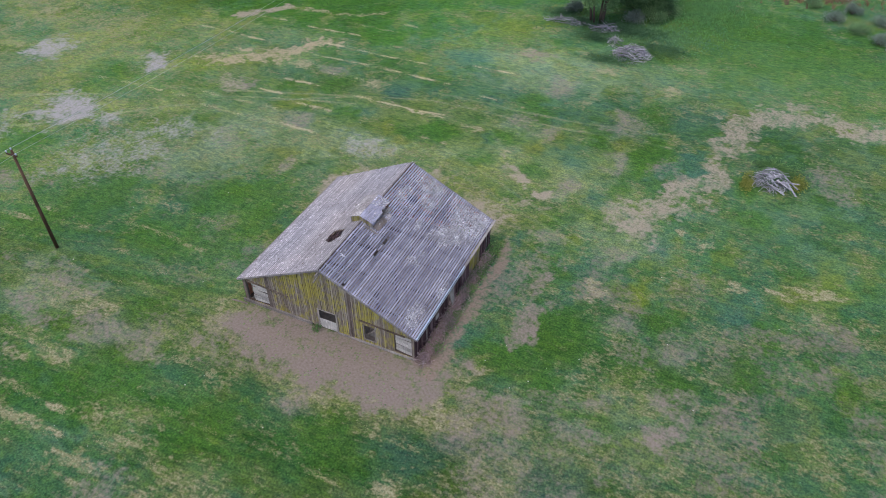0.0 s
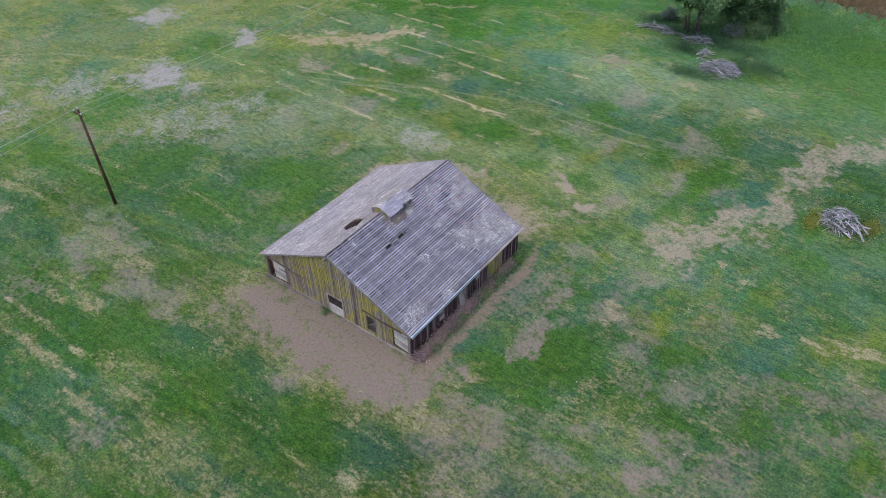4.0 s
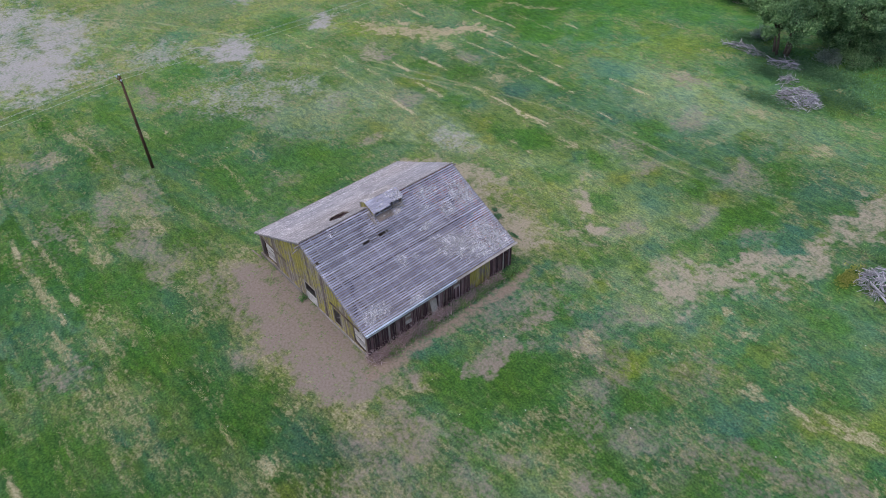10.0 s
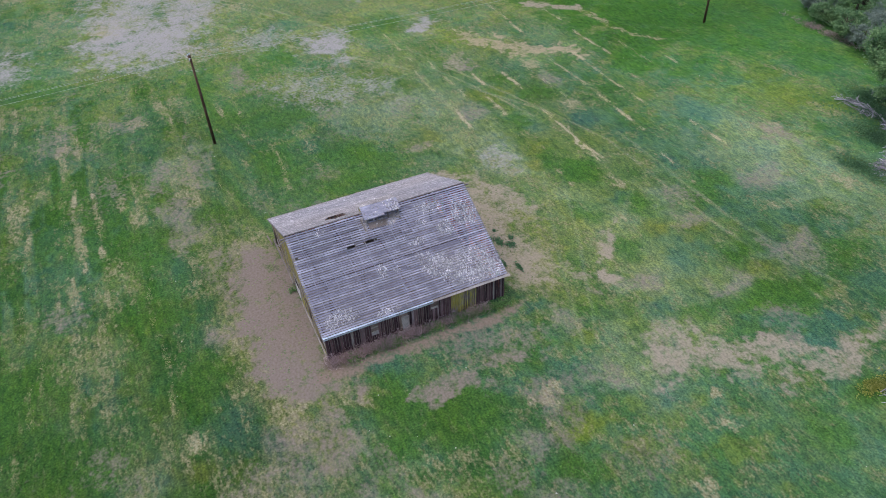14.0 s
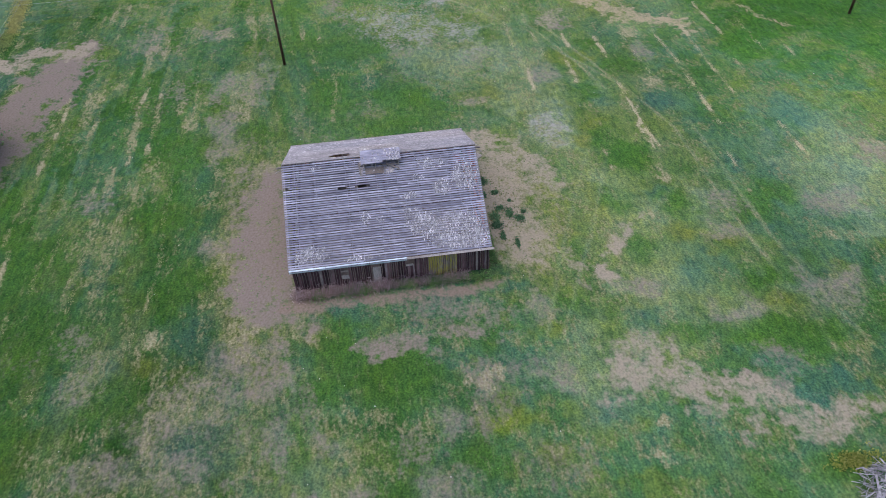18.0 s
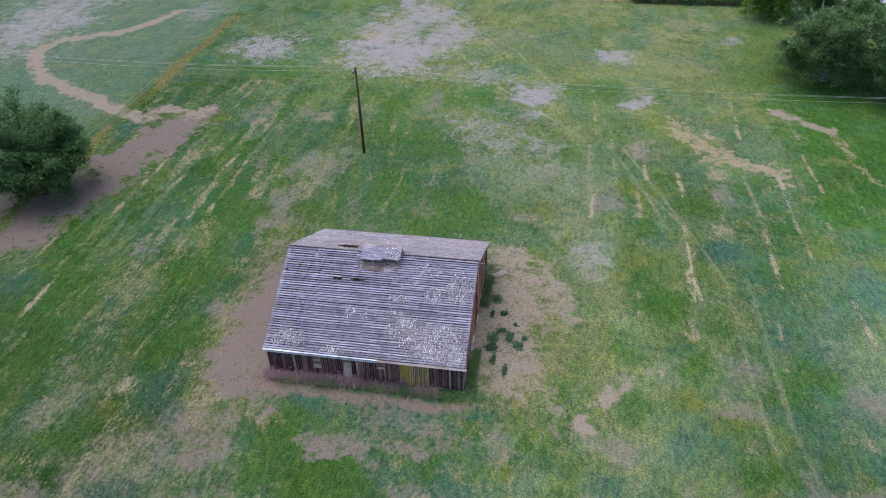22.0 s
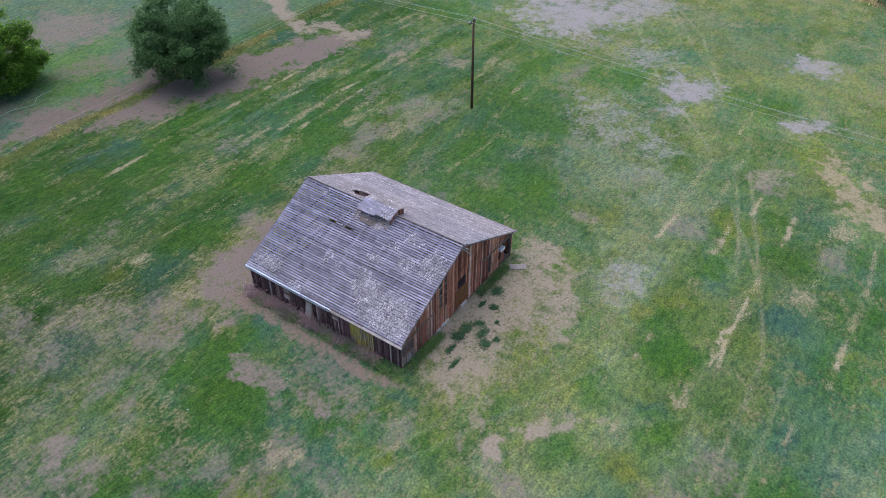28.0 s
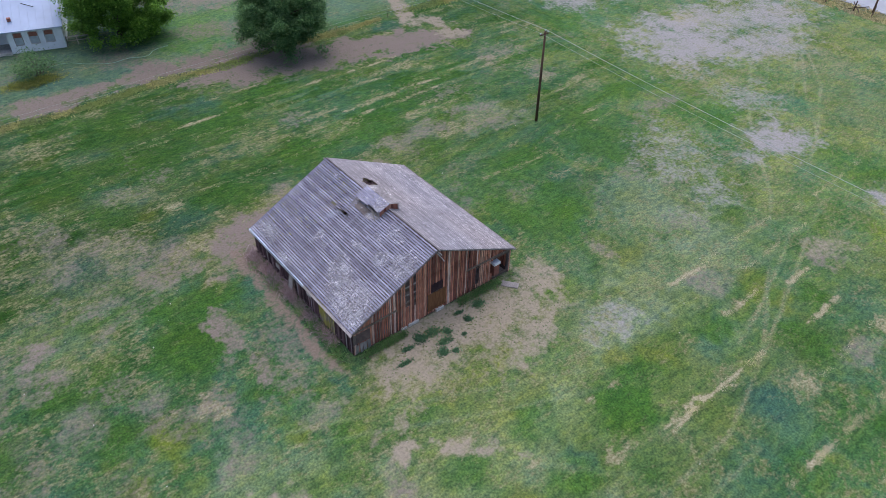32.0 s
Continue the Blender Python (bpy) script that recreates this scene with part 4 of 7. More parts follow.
    for cx, cy, rx, ry in (*LOOSE_STRAW, *LOOSE_STRAW_MORE):
        parch(blob(cx, cy, rx, ry, 0, 0.7), 0.66)
    for run in STRAW_RUNS:
        i, m = band(run, 0.2, 0.8, 0.3, 1.9)
        parch((i, m * (0.45 + 0.55 * broken[i])), 0.9)
    for cx, cy, rx, ry, k in (*LUSH_WEST, *LUSH_EAST):
        b = blob(cx, cy, rx, ry, 0, 0.6)
        tint(b, 0.8 * k, SAP * np.array([1.08, 1.04, 1.3]))
        grow(b, 0.9 * k)
    for cx, cy, rx, ry, k in (*BARE_EAST, *BARE_WEST, *TAN_SOUTH):
        wear(blob(cx, cy, rx, ry, 0, 0.75), 0.82 * k, SOIL * 1.18)
    for cx, cy, rx, ry, k in ASH_SPOTS:
        wear(blob(cx, cy, rx, ry, 0, 0.75), 0.95 * k, ASH)
    # lush ground and undergrowth to the north-west, round the cottonwoods and the willows
    for b in ((-66, 75, 9, 5.5), (-60, 72, 8, 4.0), (-51, 80, 9, 6), (-45, 75, 5, 2.6), (-46, 92, 18, 12), (0, 88, 16, 9), (-56, 79, 10, 7), (-43, 71.5, 5, 2.0)):
        i, m = blob(*b, 0, 0.7)
        tint((i, m), 0.8, DEEP * 1.1)
        dry[i] *= 1 - 0.8 * m
    for b in ((-77, 72, 6, 5), (-71, 67.5, 5, 3), (-84, 73, 6, 3.5)):
        i, m = blob(*b, 0, 0.7)
        tint((i, m), 0.75, np.array([0.090, 0.165, 0.030]))
        dry[i] *= 1 - 0.8 * m
    tint(blob(7, 78, 16, 7, 0, 0.7), 0.5, np.array([0.105, 0.225, 0.060]))
    wear(blob(-60.3, 69.8, 1.7, 1.3), 0.9, DUST)
    wear(band([(-60.0, 70.2), (-58.4, 71.6), (-57, 73.6)], 0.6), 0.8, DUST)
    parch(band([(-57, 73.6), (-53.7, 74.0), (-47.7, 75.0), (-45, 77)], 0.4), 0.6)

    for cx, cy, rx, ry, k in (*STRAW_SPOTS, *STRAW_WIDE, *WILLOW_STRAW):
        parch(blob(cx, cy, rx, ry, 0, 0.7), 0.78 * k)
    # rows of cuttings
    for y0, x0, x1, k in (*SOUTH_ROWS, *SOUTH_ROWS_NEAR, *SOUTH_ROWS_FAR, *NORTH_ROWS):
        i = within(x0 - 2, x1 + 2, y0 - 1.6, y0 + 1.6)
        d = np.abs(y[i] - y0 - 0.5 * (lattice(x[i], y[i] * 0, 5.0, int(y0 * 10) + 200) - 0.5))
        wide = 0.29 if y0 < 46 else 0.25
        m = (1 - step(0.25 * wide, 1.35 * wide, d + 0.25 * (rag[i] - 0.5))) * step(x0 - 0.8, x0 + 0.8, x[i]) * step(x1 + 0.8, x1 - 0.8, x[i])
        parch((i, m * (0.42 + 0.58 * broken[i])), (0.82 if y0 < 46 else 0.92) * min(1.0, k))
        # grass left uncut beside the row
        tint((i, step(0.5, 0.8, d) * step(1.5, 1.0, d) * step(x0 - 1, x0 + 1, x[i]) * step(x1 + 1, x1 - 1, x[i])), 0.35 * k, LUSH)
    # worn tracks: dry grass, plus a sheen painted in as pale tint
    for runs, wide, k in ((TRACKS, 0.17, 0.50), (FAINT_TRACKS, 0.15, 0.30)):
        for run in runs:
            i, m = band(run, wide, 0.7, 0.12, 0.9)
            m = m * (0.8 + 0.2 * step(-58, -70, x[i])) * (0.3 + 0.9 * step(0.38, 0.6, mid[i]))
            parch((i, m), k)
            tint((i, m), 0.5, HAZY)
    # bare soil round the barn, with a parched fringe
    for b in ((-20.5, 25.0, 9.4, 3.2), (-18.5, 23.4, 6.0, 2.4), (-13.2, 25.2, 3.6, 2.6), (-29.0, 25.6, 2.6, 2.6), (-22.5, 43.8, 9.4, 4.2), (-17.6, 43.4, 4.6, 3.4)):
        i, m = blob(*b, 0, 0.6)
        parch((i, m * (0.35 + 0.9 * (fine[i] - 0.3))), 0.85)
        tint((i, m), 0.5, OLIVE * 0.9)
    for b in ((-20.5, 25.3, 8.0, 1.9), (-19.0, 23.8, 4.6, 1.5), (-14.2, 25.6, 2.4, 1.9), (-26.5, 25.2, 2.6, 1.5), (-24.0, 24.8, 4.6, 2.0), (-24.0, 26.2, 3.4, 1.6)):
        i, m = blob(*b, 0, 0.6)
        wear((i, m * (0.93 + 0.1 * step(0.34, 0.56, fine[i]))), 0.99, SOIL * 1.03)
    for b in ((-23, 43.1, 8.0, 2.9), (-28.6, 42.2, 3.2, 1.8), (-24.3, 46.3, 3.4, 1.9), (-18.4, 43, 3.6, 2.4)):
        wear(blob(*b, -4, 0.6), 0.80, DUST)
    i, m = blob(-23.2, 46.5, 1.3, 0.9)
    bare[i] *= 1 - 0.5 * m
    for pts, w, k, col in PATHS:
        i, m = band(pts, w, 0.6, 1.0, 2.3)
        wear((i, m * (0.55 + 0.7 * fine[i])), k, col)
    wear(band([(-14.0, 26.6), (-13.7, 34), (-13.9, 41)], 0.62, 0.6, 0.7, 2.0), 0.78, RUST * 1.12)
    for b in (((-2.8, 59.5), (-3.6, 57.6), (-5.0, 55.2)), ((-2.4, 56.6), (-2.2, 60.6))):
        g = band(b, 0.9, 0.5)
        tint(g, 0.85, COOL)
        grow(g, 0.85)
    wear(blob(-4.8, 56.2, 1.3, 1.6), 0.4, SOIL * 1.1)
    # tussocks on the thin ground by the road
    tus = lattice(x, y, 1.0, 271) + 0.5 * (lattice(x, y, 0.45, 273) - 0.5)
    verge = step(-50, -62, x) * step(-4, 6, y) * step(-104, -98, x)
    tint(verge * step(0.58, 0.75, tus), 0.35, GREEN * 1.1)
    # the yard beyond the south fence: thin cool grass, trodden ground, a worn path
    tint(step(-5, -9, y), 0.6, np.array([0.150, 0.250, 0.150]))
    parch(blob(-62.5, -11.5, 3.0, 3.0, 0, 0.8), 0.4)
    wear(band([(-8, -6), (-18, -7.6), (-26, -5), (-32, 0), (-38, 2.0), (-44, 2.4), (-48.5, 4.2), (-52, 4.4)], 2.4, 0.55, r=1.6), 0.92, SOIL * 0.98)
    wear(band([(-50.5, -1.5), (-53.4, 0.6), (-52.5, 4.4)], 1.3, 0.55, r=1.4), 0.9, DUST * 0.9)
    for g, col in ((band([(-4, -9.8), (-12, -9.0), (-17.4, -8.0)], 1.2, 0.5, r=1.2), np.array([0.100, 0.205, 0.115])), (blob(-27.5, -13.6, 4.6, 5.0), np.array([0.100, 0.235, 0.050])), (blob(-33.0, -17.5, 4.0, 2.5), np.array([0.115, 0.240, 0.070])), (blob(-61.5, -10.5, 6.0, 6.0), np.array([0.110, 0.215, 0.095])), (blob(-54, -24, 9.0, 8.0), np.array([0.105, 0.220, 0.110])), (blob(-48.0, -1.6, 3.6, 1.0), COOL)):
        tint(g, 0.9, col)
        grow(g, 0.9)
    wear(blob(-30, -3.4, 7, 4.4), 0.92, SOIL * 0.88)
    wear(band([(-50.5, -1.5), (-52.2, -5.2), (-56.3, -12.5), (-60.0, -20.0), (-64.3, -24.4), (-69.7, -27.0), (-74.0, -25.6), (-77.2, -19.6), (-81.8, -17.0), (-88, -14.8)], 1.1, 0.5, 0.7, r=1.0), 0.9, DUST * 0.95)
    wear(band([(-27, -14), (-36, -12), (-44, -16)], 2.2, 0.6), 0.55, SOIL)
    wear(blob(-34.5, -25.5, 5.0, 6.0, 20), 0.7, SOIL * 1.12)
    wear(band([(-24.5, -2.0), (-31, -1.6), (-37, -0.4), (-42, 1.0), (-46, 1.6)], 2.3, 0.5, 0.8, 1.2), 0.93, SOIL * 0.96)
    parch(band([(-2, -3), (-14, -3.6), (-24, -4.2), (-42, -4.1), (-62, -4.7), (-86, -5)], 0.4, 0.6), 0.36)
    # the southern turf is dense and deep green, the strip by the road bleached
    # several regional steps also hold view-dependent haze and brightness, averaged into the colour
    turf *= (1 - 0.14 * south - 0.10 * step(-24, -14, x) * step(26, 20, y) + 0.21 * step(-48, -58, x) * step(4, 12, y) + 0.14 * step(66, 74, y) * step(-48, -38, x) + 0.10 * step(61, 67, y) * step(-48, -40, x) * step(-10, -16, x)
             + 0.10 * step(57, 63, y) * step(-60, -48, x) * step(-12, -20, x) + 0.06 * step(41, 45, y) * step(62, 56, y) * step(-34, -24, x)
             - 0.10 * step(54, 59, y) * step(-46, -38, x) * step(70, 64, y)
             - 0.12 * step(-15, -10, x) * step(14, 18, y) * step(43, 37, y) + 0.12 * step(-58, -52, x) * step(-24, -30, x) * step(-1, 2, y) * step(24, 18, y))[:, None]
    turf *= (0.80 + 0.16 * lattice(ax, ay, 0.55, 301) + 0.24 * clouds(ax, ay, 2.2, 305, 3))[:, None]
    k = np.array([0.866, 0.806, 1.005])
    return np.clip(turf * k, 0.01, 0.7).reshape(*shape, 3), np.clip(dry, 0, 1).reshape(shape), np.clip(bare, 0, 1).reshape(shape), (soil * np.array([0.81, 0.80, 0.81])).reshape(*shape, 3)


def field_height(x, y):
    far = np.hypot(x + 40, y - 25)
    return (clouds(x, y, 4.0, 401, 3) - 0.5) * 0.14 * step(14, 19, np.maximum(np.abs(x + 22.1), np.abs(y - 33.8)) + 6) + step(160, 900, far) * 3.0 * clouds(x, y, 300, 411, 2)


def spread(lo, near, past, hi, fine, reach):
    """Grid lines: close together between near and past, wider out to lo and hi, then widening to the horizon."""
    mid = np.concatenate([np.arange(lo, near, 0.34), np.arange(near, past, fine), np.arange(past, hi, 0.34)])
    out = np.concatenate([np.arange(0.6, 60.0, 0.9), np.geomspace(61, reach, 14)])
    return np.concatenate([lo - out[::-1], mid, mid[-1] + out])


gx, gy = spread(-126, -66, 12, 30, 0.19, 2400), spread(-60, -2, 76, 110, 0.19, 2400)
X, Y = np.meshgrid(gx, gy, indexing="ij")
Z = field_height(X, Y)
nx, ny = len(gx), len(gy)
idx = np.arange(nx * ny).reshape(nx, ny)
quads = np.stack([idx[:-1, :-1], idx[1:, :-1], idx[1:, 1:], idx[:-1, 1:]], -1).reshape(-1, 4)
tone, dry_part, bare_part, soil_tone = field_layers(X, Y)
# past the fields that are told apart, plain pasture
past = np.maximum(np.maximum(step(40, 88, X), step(-118, -160, X)), np.maximum(step(110, 160, Y), step(-60, -110, Y)))[..., None]
tone = tone * (1 - past) + past * np.array([0.094, 0.170, 0.084]) * (0.8 + 0.4 * clouds(X, Y, 120, 601, 2))[..., None]
ground = raw("ground", np.stack([X, Y, Z], -1).reshape(-1, 3), quads, M_GROUND, tone=tone.reshape(-1, 3), smooth=True)
cover = np.stack([dry_part * (1 - past[..., 0]), bare_part * (1 - past[..., 0]), 0 * X], -1).reshape(-1, 3)
for name, values in (("cover", cover), ("soil", soil_tone.reshape(-1, 3))):
    layer = ground.data.attributes.new(name, "FLOAT_COLOR", "POINT")
    layer.data.foreach_set("color", np.concatenate([values, np.ones((len(values), 1))], 1).astype(np.float32).ravel())
tagged(ground, "patchy green meadow with dry grass and bare soil", "ground", kind="structure")

# grass tufts over the meadow, and taller growth on the lush places
rng = np.random.RandomState(5)


def tufts(name, x, y, tall, wide, label, material=None, tone=None, blades=1):
    """Small leaning three-sided spikes set in the turf, several to a clump."""
    n = len(x)
    z = field_height(x, y)
    c = field_layers(x, y)[0] if tone is None else tone
    V, T = [], []
    for k in range(blades):
        a = rng.uniform(0, math.tau, n)
        w, h = wide * rng.uniform(0.6, 1.4, n), tall * rng.uniform(0.5, 1.4, n)
        off = 0.0 if blades == 1 else wide * 1.6
        p = np.stack([x + rng.normal(0, 1, n) * off, y + rng.normal(0, 1, n) * off, z - 0.02], -1)
        foot = [p + np.stack([np.cos(a + q) * w, np.sin(a + q) * w, np.zeros(n)], -1) for q in (0, 2.1, 4.2)]
        top = p + np.stack([rng.normal(0, 0.2, n) * h, rng.normal(0, 0.2, n) * h, h], -1)
        V.append(np.stack([*foot, top], 1))
        t = np.repeat(c[:, None, :], 4, 1) * rng.uniform(0.86, 1.2, (n, 1, 1))
        t[:, 3] *= 1.12
        T.append(t)
    V, T = np.concatenate(V).reshape(-1, 3), np.concatenate(T).reshape(-1, 3)
    m = len(V) // 4
    Fc = (np.arange(m)[:, None, None] * 4 + np.array([(0, 1, 3), (1, 2, 3), (2, 0, 3)])[None]).reshape(-1, 3)
    ob = raw(name, V, Fc, material or M_TUFT, tone=np.clip(T, 0.01, 0.8))
    return tagged(ob, label, "grass", kind="stuff")


def clear_of_barn(x, y):
    return (x < -29.0) | (x > -15.1) | (y < 27.0) | (y > 40.5)


n = 105000
tx, ty = rng.uniform(-100, 22, n), rng.uniform(-30, 104, n)
tc, td, tb, _ = field_layers(tx, ty)
ok = clear_of_barn(tx, ty) & (rng.rand(n) > 1.3 * td + 1.5 * tb)
tufts("meadow_grass", tx[ok], ty[ok], 0.035, 0.11, "short green meadow grass in tufts", tone=tc[ok])
n = 60000
tx, ty = rng.uniform(-72, 22, n), rng.uniform(-4, 84, n)
tc, td, tb, _ = field_layers(tx, ty)
ok = clear_of_barn(tx, ty) & (tc[:, 1] > tc[:, 0] * 2.0) & (td + tb < 0.3)
tufts("lush_grass", tx[ok], ty[ok], 0.045, 0.13, "longer dark green grass clumps", tone=tc[ok])

# dry cuttings left along the mown rows, in broken dashes
cx_, cy_ = [], []
for y0, x0, x1, k in (*SOUTH_ROWS, *SOUTH_ROWS_NEAR, *SOUTH_ROWS_FAR, *NORTH_ROWS):
    u = rng.uniform(x0, x1, int((x1 - x0) * k * (110 if y0 < 46 else 240)))
    u = u[np.sin(u * 1.7 + y0) + 0.7 * np.sin(u * 4.1 + y0 * 3) + rng.normal(0, 0.4, len(u)) > 0.2]
    cx_.append(u)
    cy_.append(y0 + 0.5 * (lattice(u, u * 0, 5.0, int(y0 * 10) + 200) - 0.5) + rng.normal(0, 0.1, len(u)))
cx_, cy_ = np.concatenate(cx_), np.concatenate(cy_)
tufts("hay_cuttings", cx_, cy_, 0.03, 0.05, "pale dry cuttings lying along the mown rows", tone=np.where(cy_[:, None] < 40, [[0.27, 0.25, 0.15]], [[0.41, 0.375, 0.25]]), blades=2)
# scattered weeds on the bare soil round the barn, and pale stones
n = 300
sx, sy = np.concatenate([rng.uniform(-28, -13, n // 2), rng.uniform(-30, -15, n // 2)]), np.concatenate([rng.uniform(22, 26.6, n // 2), rng.uniform(41, 47, n // 2)])
tufts("soil_weeds", sx, sy, 0.05, 0.12, "sparse low weeds on bare soil", tone=np.tile([[0.15, 0.18, 0.095]], (n, 1)), blades=4)
n = 90
tufts("field_stones", rng.uniform(-55, 15, n), rng.uniform(5, 75, n), 0.06, 0.07, "small pale stones scattered on the field", M_STONE, np.tile([[0.5, 0.5, 0.5]], (n, 1)))

# tall dry growth along the south fence line
n = 9500
fx = rng.uniform(-88, -2, n)
fy = -3.0 - 2.0 * np.clip((-fx - 5) / 80, 0, 1) + rng.normal(0, 0.34, n) * (0.6 + lattice(fx, fx * 0, 3.0, 7)) + 0.3 * np.sin(fx * 0.4)
fk = lattice(fx, fx * 0, 4.5, 9) + 0.4 * rng.rand(n) > 0.42
fx, fy = fx[fk], fy[fk]
n = len(fx)
tufts("fence_row_grass", fx, fy, 0.13, 0.075, "tall straw-coloured grass along the fence line", M_BLADE, np.where(lattice(fx, fy, 2.5, 77)[:, None] > 0.55, [[0.21, 0.27, 0.09]], [[0.34, 0.34, 0.135]]) * rng.uniform(0.65, 1.1, (n, 1)), 3)
n = 2500
tufts("verge_grass", rng.uniform(-103, -99.5, n), rng.uniform(-10, 75, n), 0.25, 0.14, "dry straw verge grass beside the road", M_BLADE, np.tile([[0.42, 0.37, 0.2]], (n, 1)) * rng.uniform(0.6, 1.1, (n, 1)), 3)

# ---- road and lane ----
bm = bmesh.new()
box(bm, (-121.0, -400, -0.3), (-102.8, 400, 0.10))
road = tagged(part("road", bm, M_ASPHALT), "grey asphalt highway with painted lines", "road", kind="structure")
for name, x0, x1, material, lab in (("shoulder", -109.15, -102.82, M_SHOULDER, "pale worn road shoulder"), ("far_shoulder", -120.98, -116.95, M_SHOULDER, "pale worn road shoulder"),
                                    ("edge_line", -109.45, -109.2, M_PAINT, "white edge line"), ("far_edge_line", -116.9, -116.65, M_PAINT, "white edge line")):
    part(name, box(bmesh.new(), (x0, -400, 0.09), (x1, 400, 0.105)), material, road, lab)
bm = bmesh.new()
box(bm, (-102.9, -51.0, -0.3), (-40, -47.6, 0.1), Matrix.Rotation(radians(0.0), 4, "Z"))
tagged(part("lane", bm, M_GRAVEL), "pale gravel farm lane joining the road", "lane", kind="structure")

# ---- the barn ----
RX, RZ, EX, WX, EZ = -22.0, 5.745, -14.99, -29.22, 2.21  # ridge, east and west eaves
Y0, Y1 = 27.0, 40.54
WALL_E, WALL_W, WALL_S, WALL_N = -15.27, -28.95, 27.14, 40.42
barn = tagged(thing("barn", -22.1, 33.8), "derelict weathered wooden barn with a half-stripped shingle roof", "barn")
pick = random.Random(21)


def roof_z(x):
    return RZ - (RZ - EZ) * ((x - RX) / (EX - RX) if x > RX else (RX - x) / (RX - WX))


LATHS = [board_mesh("lath", pick, M_LATH, 4, 0.02) for _ in range(6)]
# west decking takes a dark timber tone to deepen shade lines between courses
DECKS = [board_mesh("deck_board", pick, M_TIMBER, 3, 0.01) for _ in range(3)]
RAFTERS = [board_mesh("rafter", pick, M_RAFTER, 3, 0.004) for _ in range(2)]
E_AXIS = Vector((EX - RX, 0, EZ - RZ)).normalized()
W_AXIS = Vector((WX - RX, 0, EZ - RZ)).normalized()
E_LEN, W_LEN = math.hypot(EX - RX, EZ - RZ), math.hypot(WX - RX, EZ - RZ)
E_UP, W_UP = Vector((-E_AXIS.z, 0, E_AXIS.x)), Vector((W_AXIS.z, 0, -W_AXIS.x))
TOP = Vector((RX, 0, RZ))

# purlins and ridge beam carry the two slopes
bm = bmesh.new()
beam(bm, (RX, Y0 + 0.05, RZ - 0.24), (RX, Y1 - 0.05, RZ - 0.24), 0.08, 0.2)
for k in (0.5,):
    p = TOP + E_AXIS * (E_LEN * k) - E_UP * 0.24
    beam(bm, (p.x, Y0 + 0.2, p.z), (p.x, Y1 - 0.2, p.z), 0.14, 0.16)
roof_east = part("roof_east", bm, M_TIMBER, barn, "bare lath roof slope with gaps and silver shingle remnants")
bm = bmesh.new()
p = TOP + W_AXIS * (W_LEN * 0.5) - W_UP * 0.26
beam(bm, (p.x, Y0 + 0.2, p.z), (p.x, Y1 - 0.2, p.z), 0.14, 0.16)
roof_west = part("roof_west", bm, M_TIMBER, barn, "weathered shingled roof slope with a hole near the ridge")

# rafters
for i in range(20):
    y = Y0 + 0.12 + i * (Y1 - Y0 - 0.24) / 19
    for roof, axis, up, ln in ((roof_east, E_AXIS, E_UP, E_LEN), (roof_west, W_AXIS, W_UP, W_LEN)):
        c = TOP + axis * (ln / 2) - up * 0.085
        if roof is roof_west and abs(y - 31.0) < 0.8:
            c2 = TOP + axis * (ln / 2 + 1.3) - up * 0.085
            lay("rafter", RAFTERS[i % 2], roof, (c2.x, y, c2.z), axis, (0, 1, 0), (ln - 2.7, 0.055, 0.11))
            continue
        lay("rafter", RAFTERS[i % 2], roof, (c.x, y, c.z), axis, (0, 1, 0), (ln - 0.06, 0.055, 0.11))

# open laths of the east slope
ROWS_E = 45
for i in range(ROWS_E):
    d = 0.14 + i * (E_LEN - 0.2) / (ROWS_E - 1)
    y = Y0 - 0.02
    while y < Y1 - 0.01:
        ln = min(Y1 + 0.02 - y, pick.choice((2.13, 2.84, 3.55, 4.26, 4.97)))
        if Y1 - (y + ln) < 0.8:
            ln = Y1 + 0.02 - y
        spans = [(y, y + ln)]
        for gap_row, g0, g1 in ((12, 31.9, 32.9), (12, 30.7, 31.35), (10, 27.0, 27.35)):
            if i == gap_row:
                spans = [(a, b) for s0, s1 in spans for a, b in ((s0, min(s1, g0)), (max(s0, g1), s1)) if b - a > 0.05]
        for s0, s1 in spans:
            c = TOP + E_AXIS * (d + pick.uniform(-0.012, 0.012)) - E_UP * 0.013
            lay("lath", LATHS[pick.randrange(6)], roof_east, (c.x, (s0 + s1) / 2, c.z), (0, 1, 0), E_AXIS,
                (s1 - s0 - 0.012, 0.107 * pick.uniform(0.88, 1.12), 0.02), pick.uniform(-0.004, 0.004))
        y += ln

# decking of the west slope, broken round the hole
HOLE = (-23.2, 30.95, 0.52, 0.74)
ROWS_W = 38
for i in range(ROWS_W):
    d = 0.1 + i * (W_LEN - 0.15) / (ROWS_W - 1)
    c = TOP + W_AXIS * d - W_UP * 0.03
    k = 1 - ((c.x - HOLE[0]) / HOLE[2]) ** 2
    cuts = [(Y0, Y1)]
    if k > 0:
        h = HOLE[3] * math.sqrt(k)
        cuts = [(Y0, HOLE[1] - h + pick.uniform(-0.12, 0.2)), (HOLE[1] + h + pick.uniform(-0.25, 0.12), Y1)]
    for s0, s1 in cuts:
        lay("deck_board", DECKS[pick.randrange(3)], roof_west, (c.x, (s0 + s1) / 2, c.z), (0, 1, 0), W_AXIS, (s1 - s0, 0.17, 0.024))


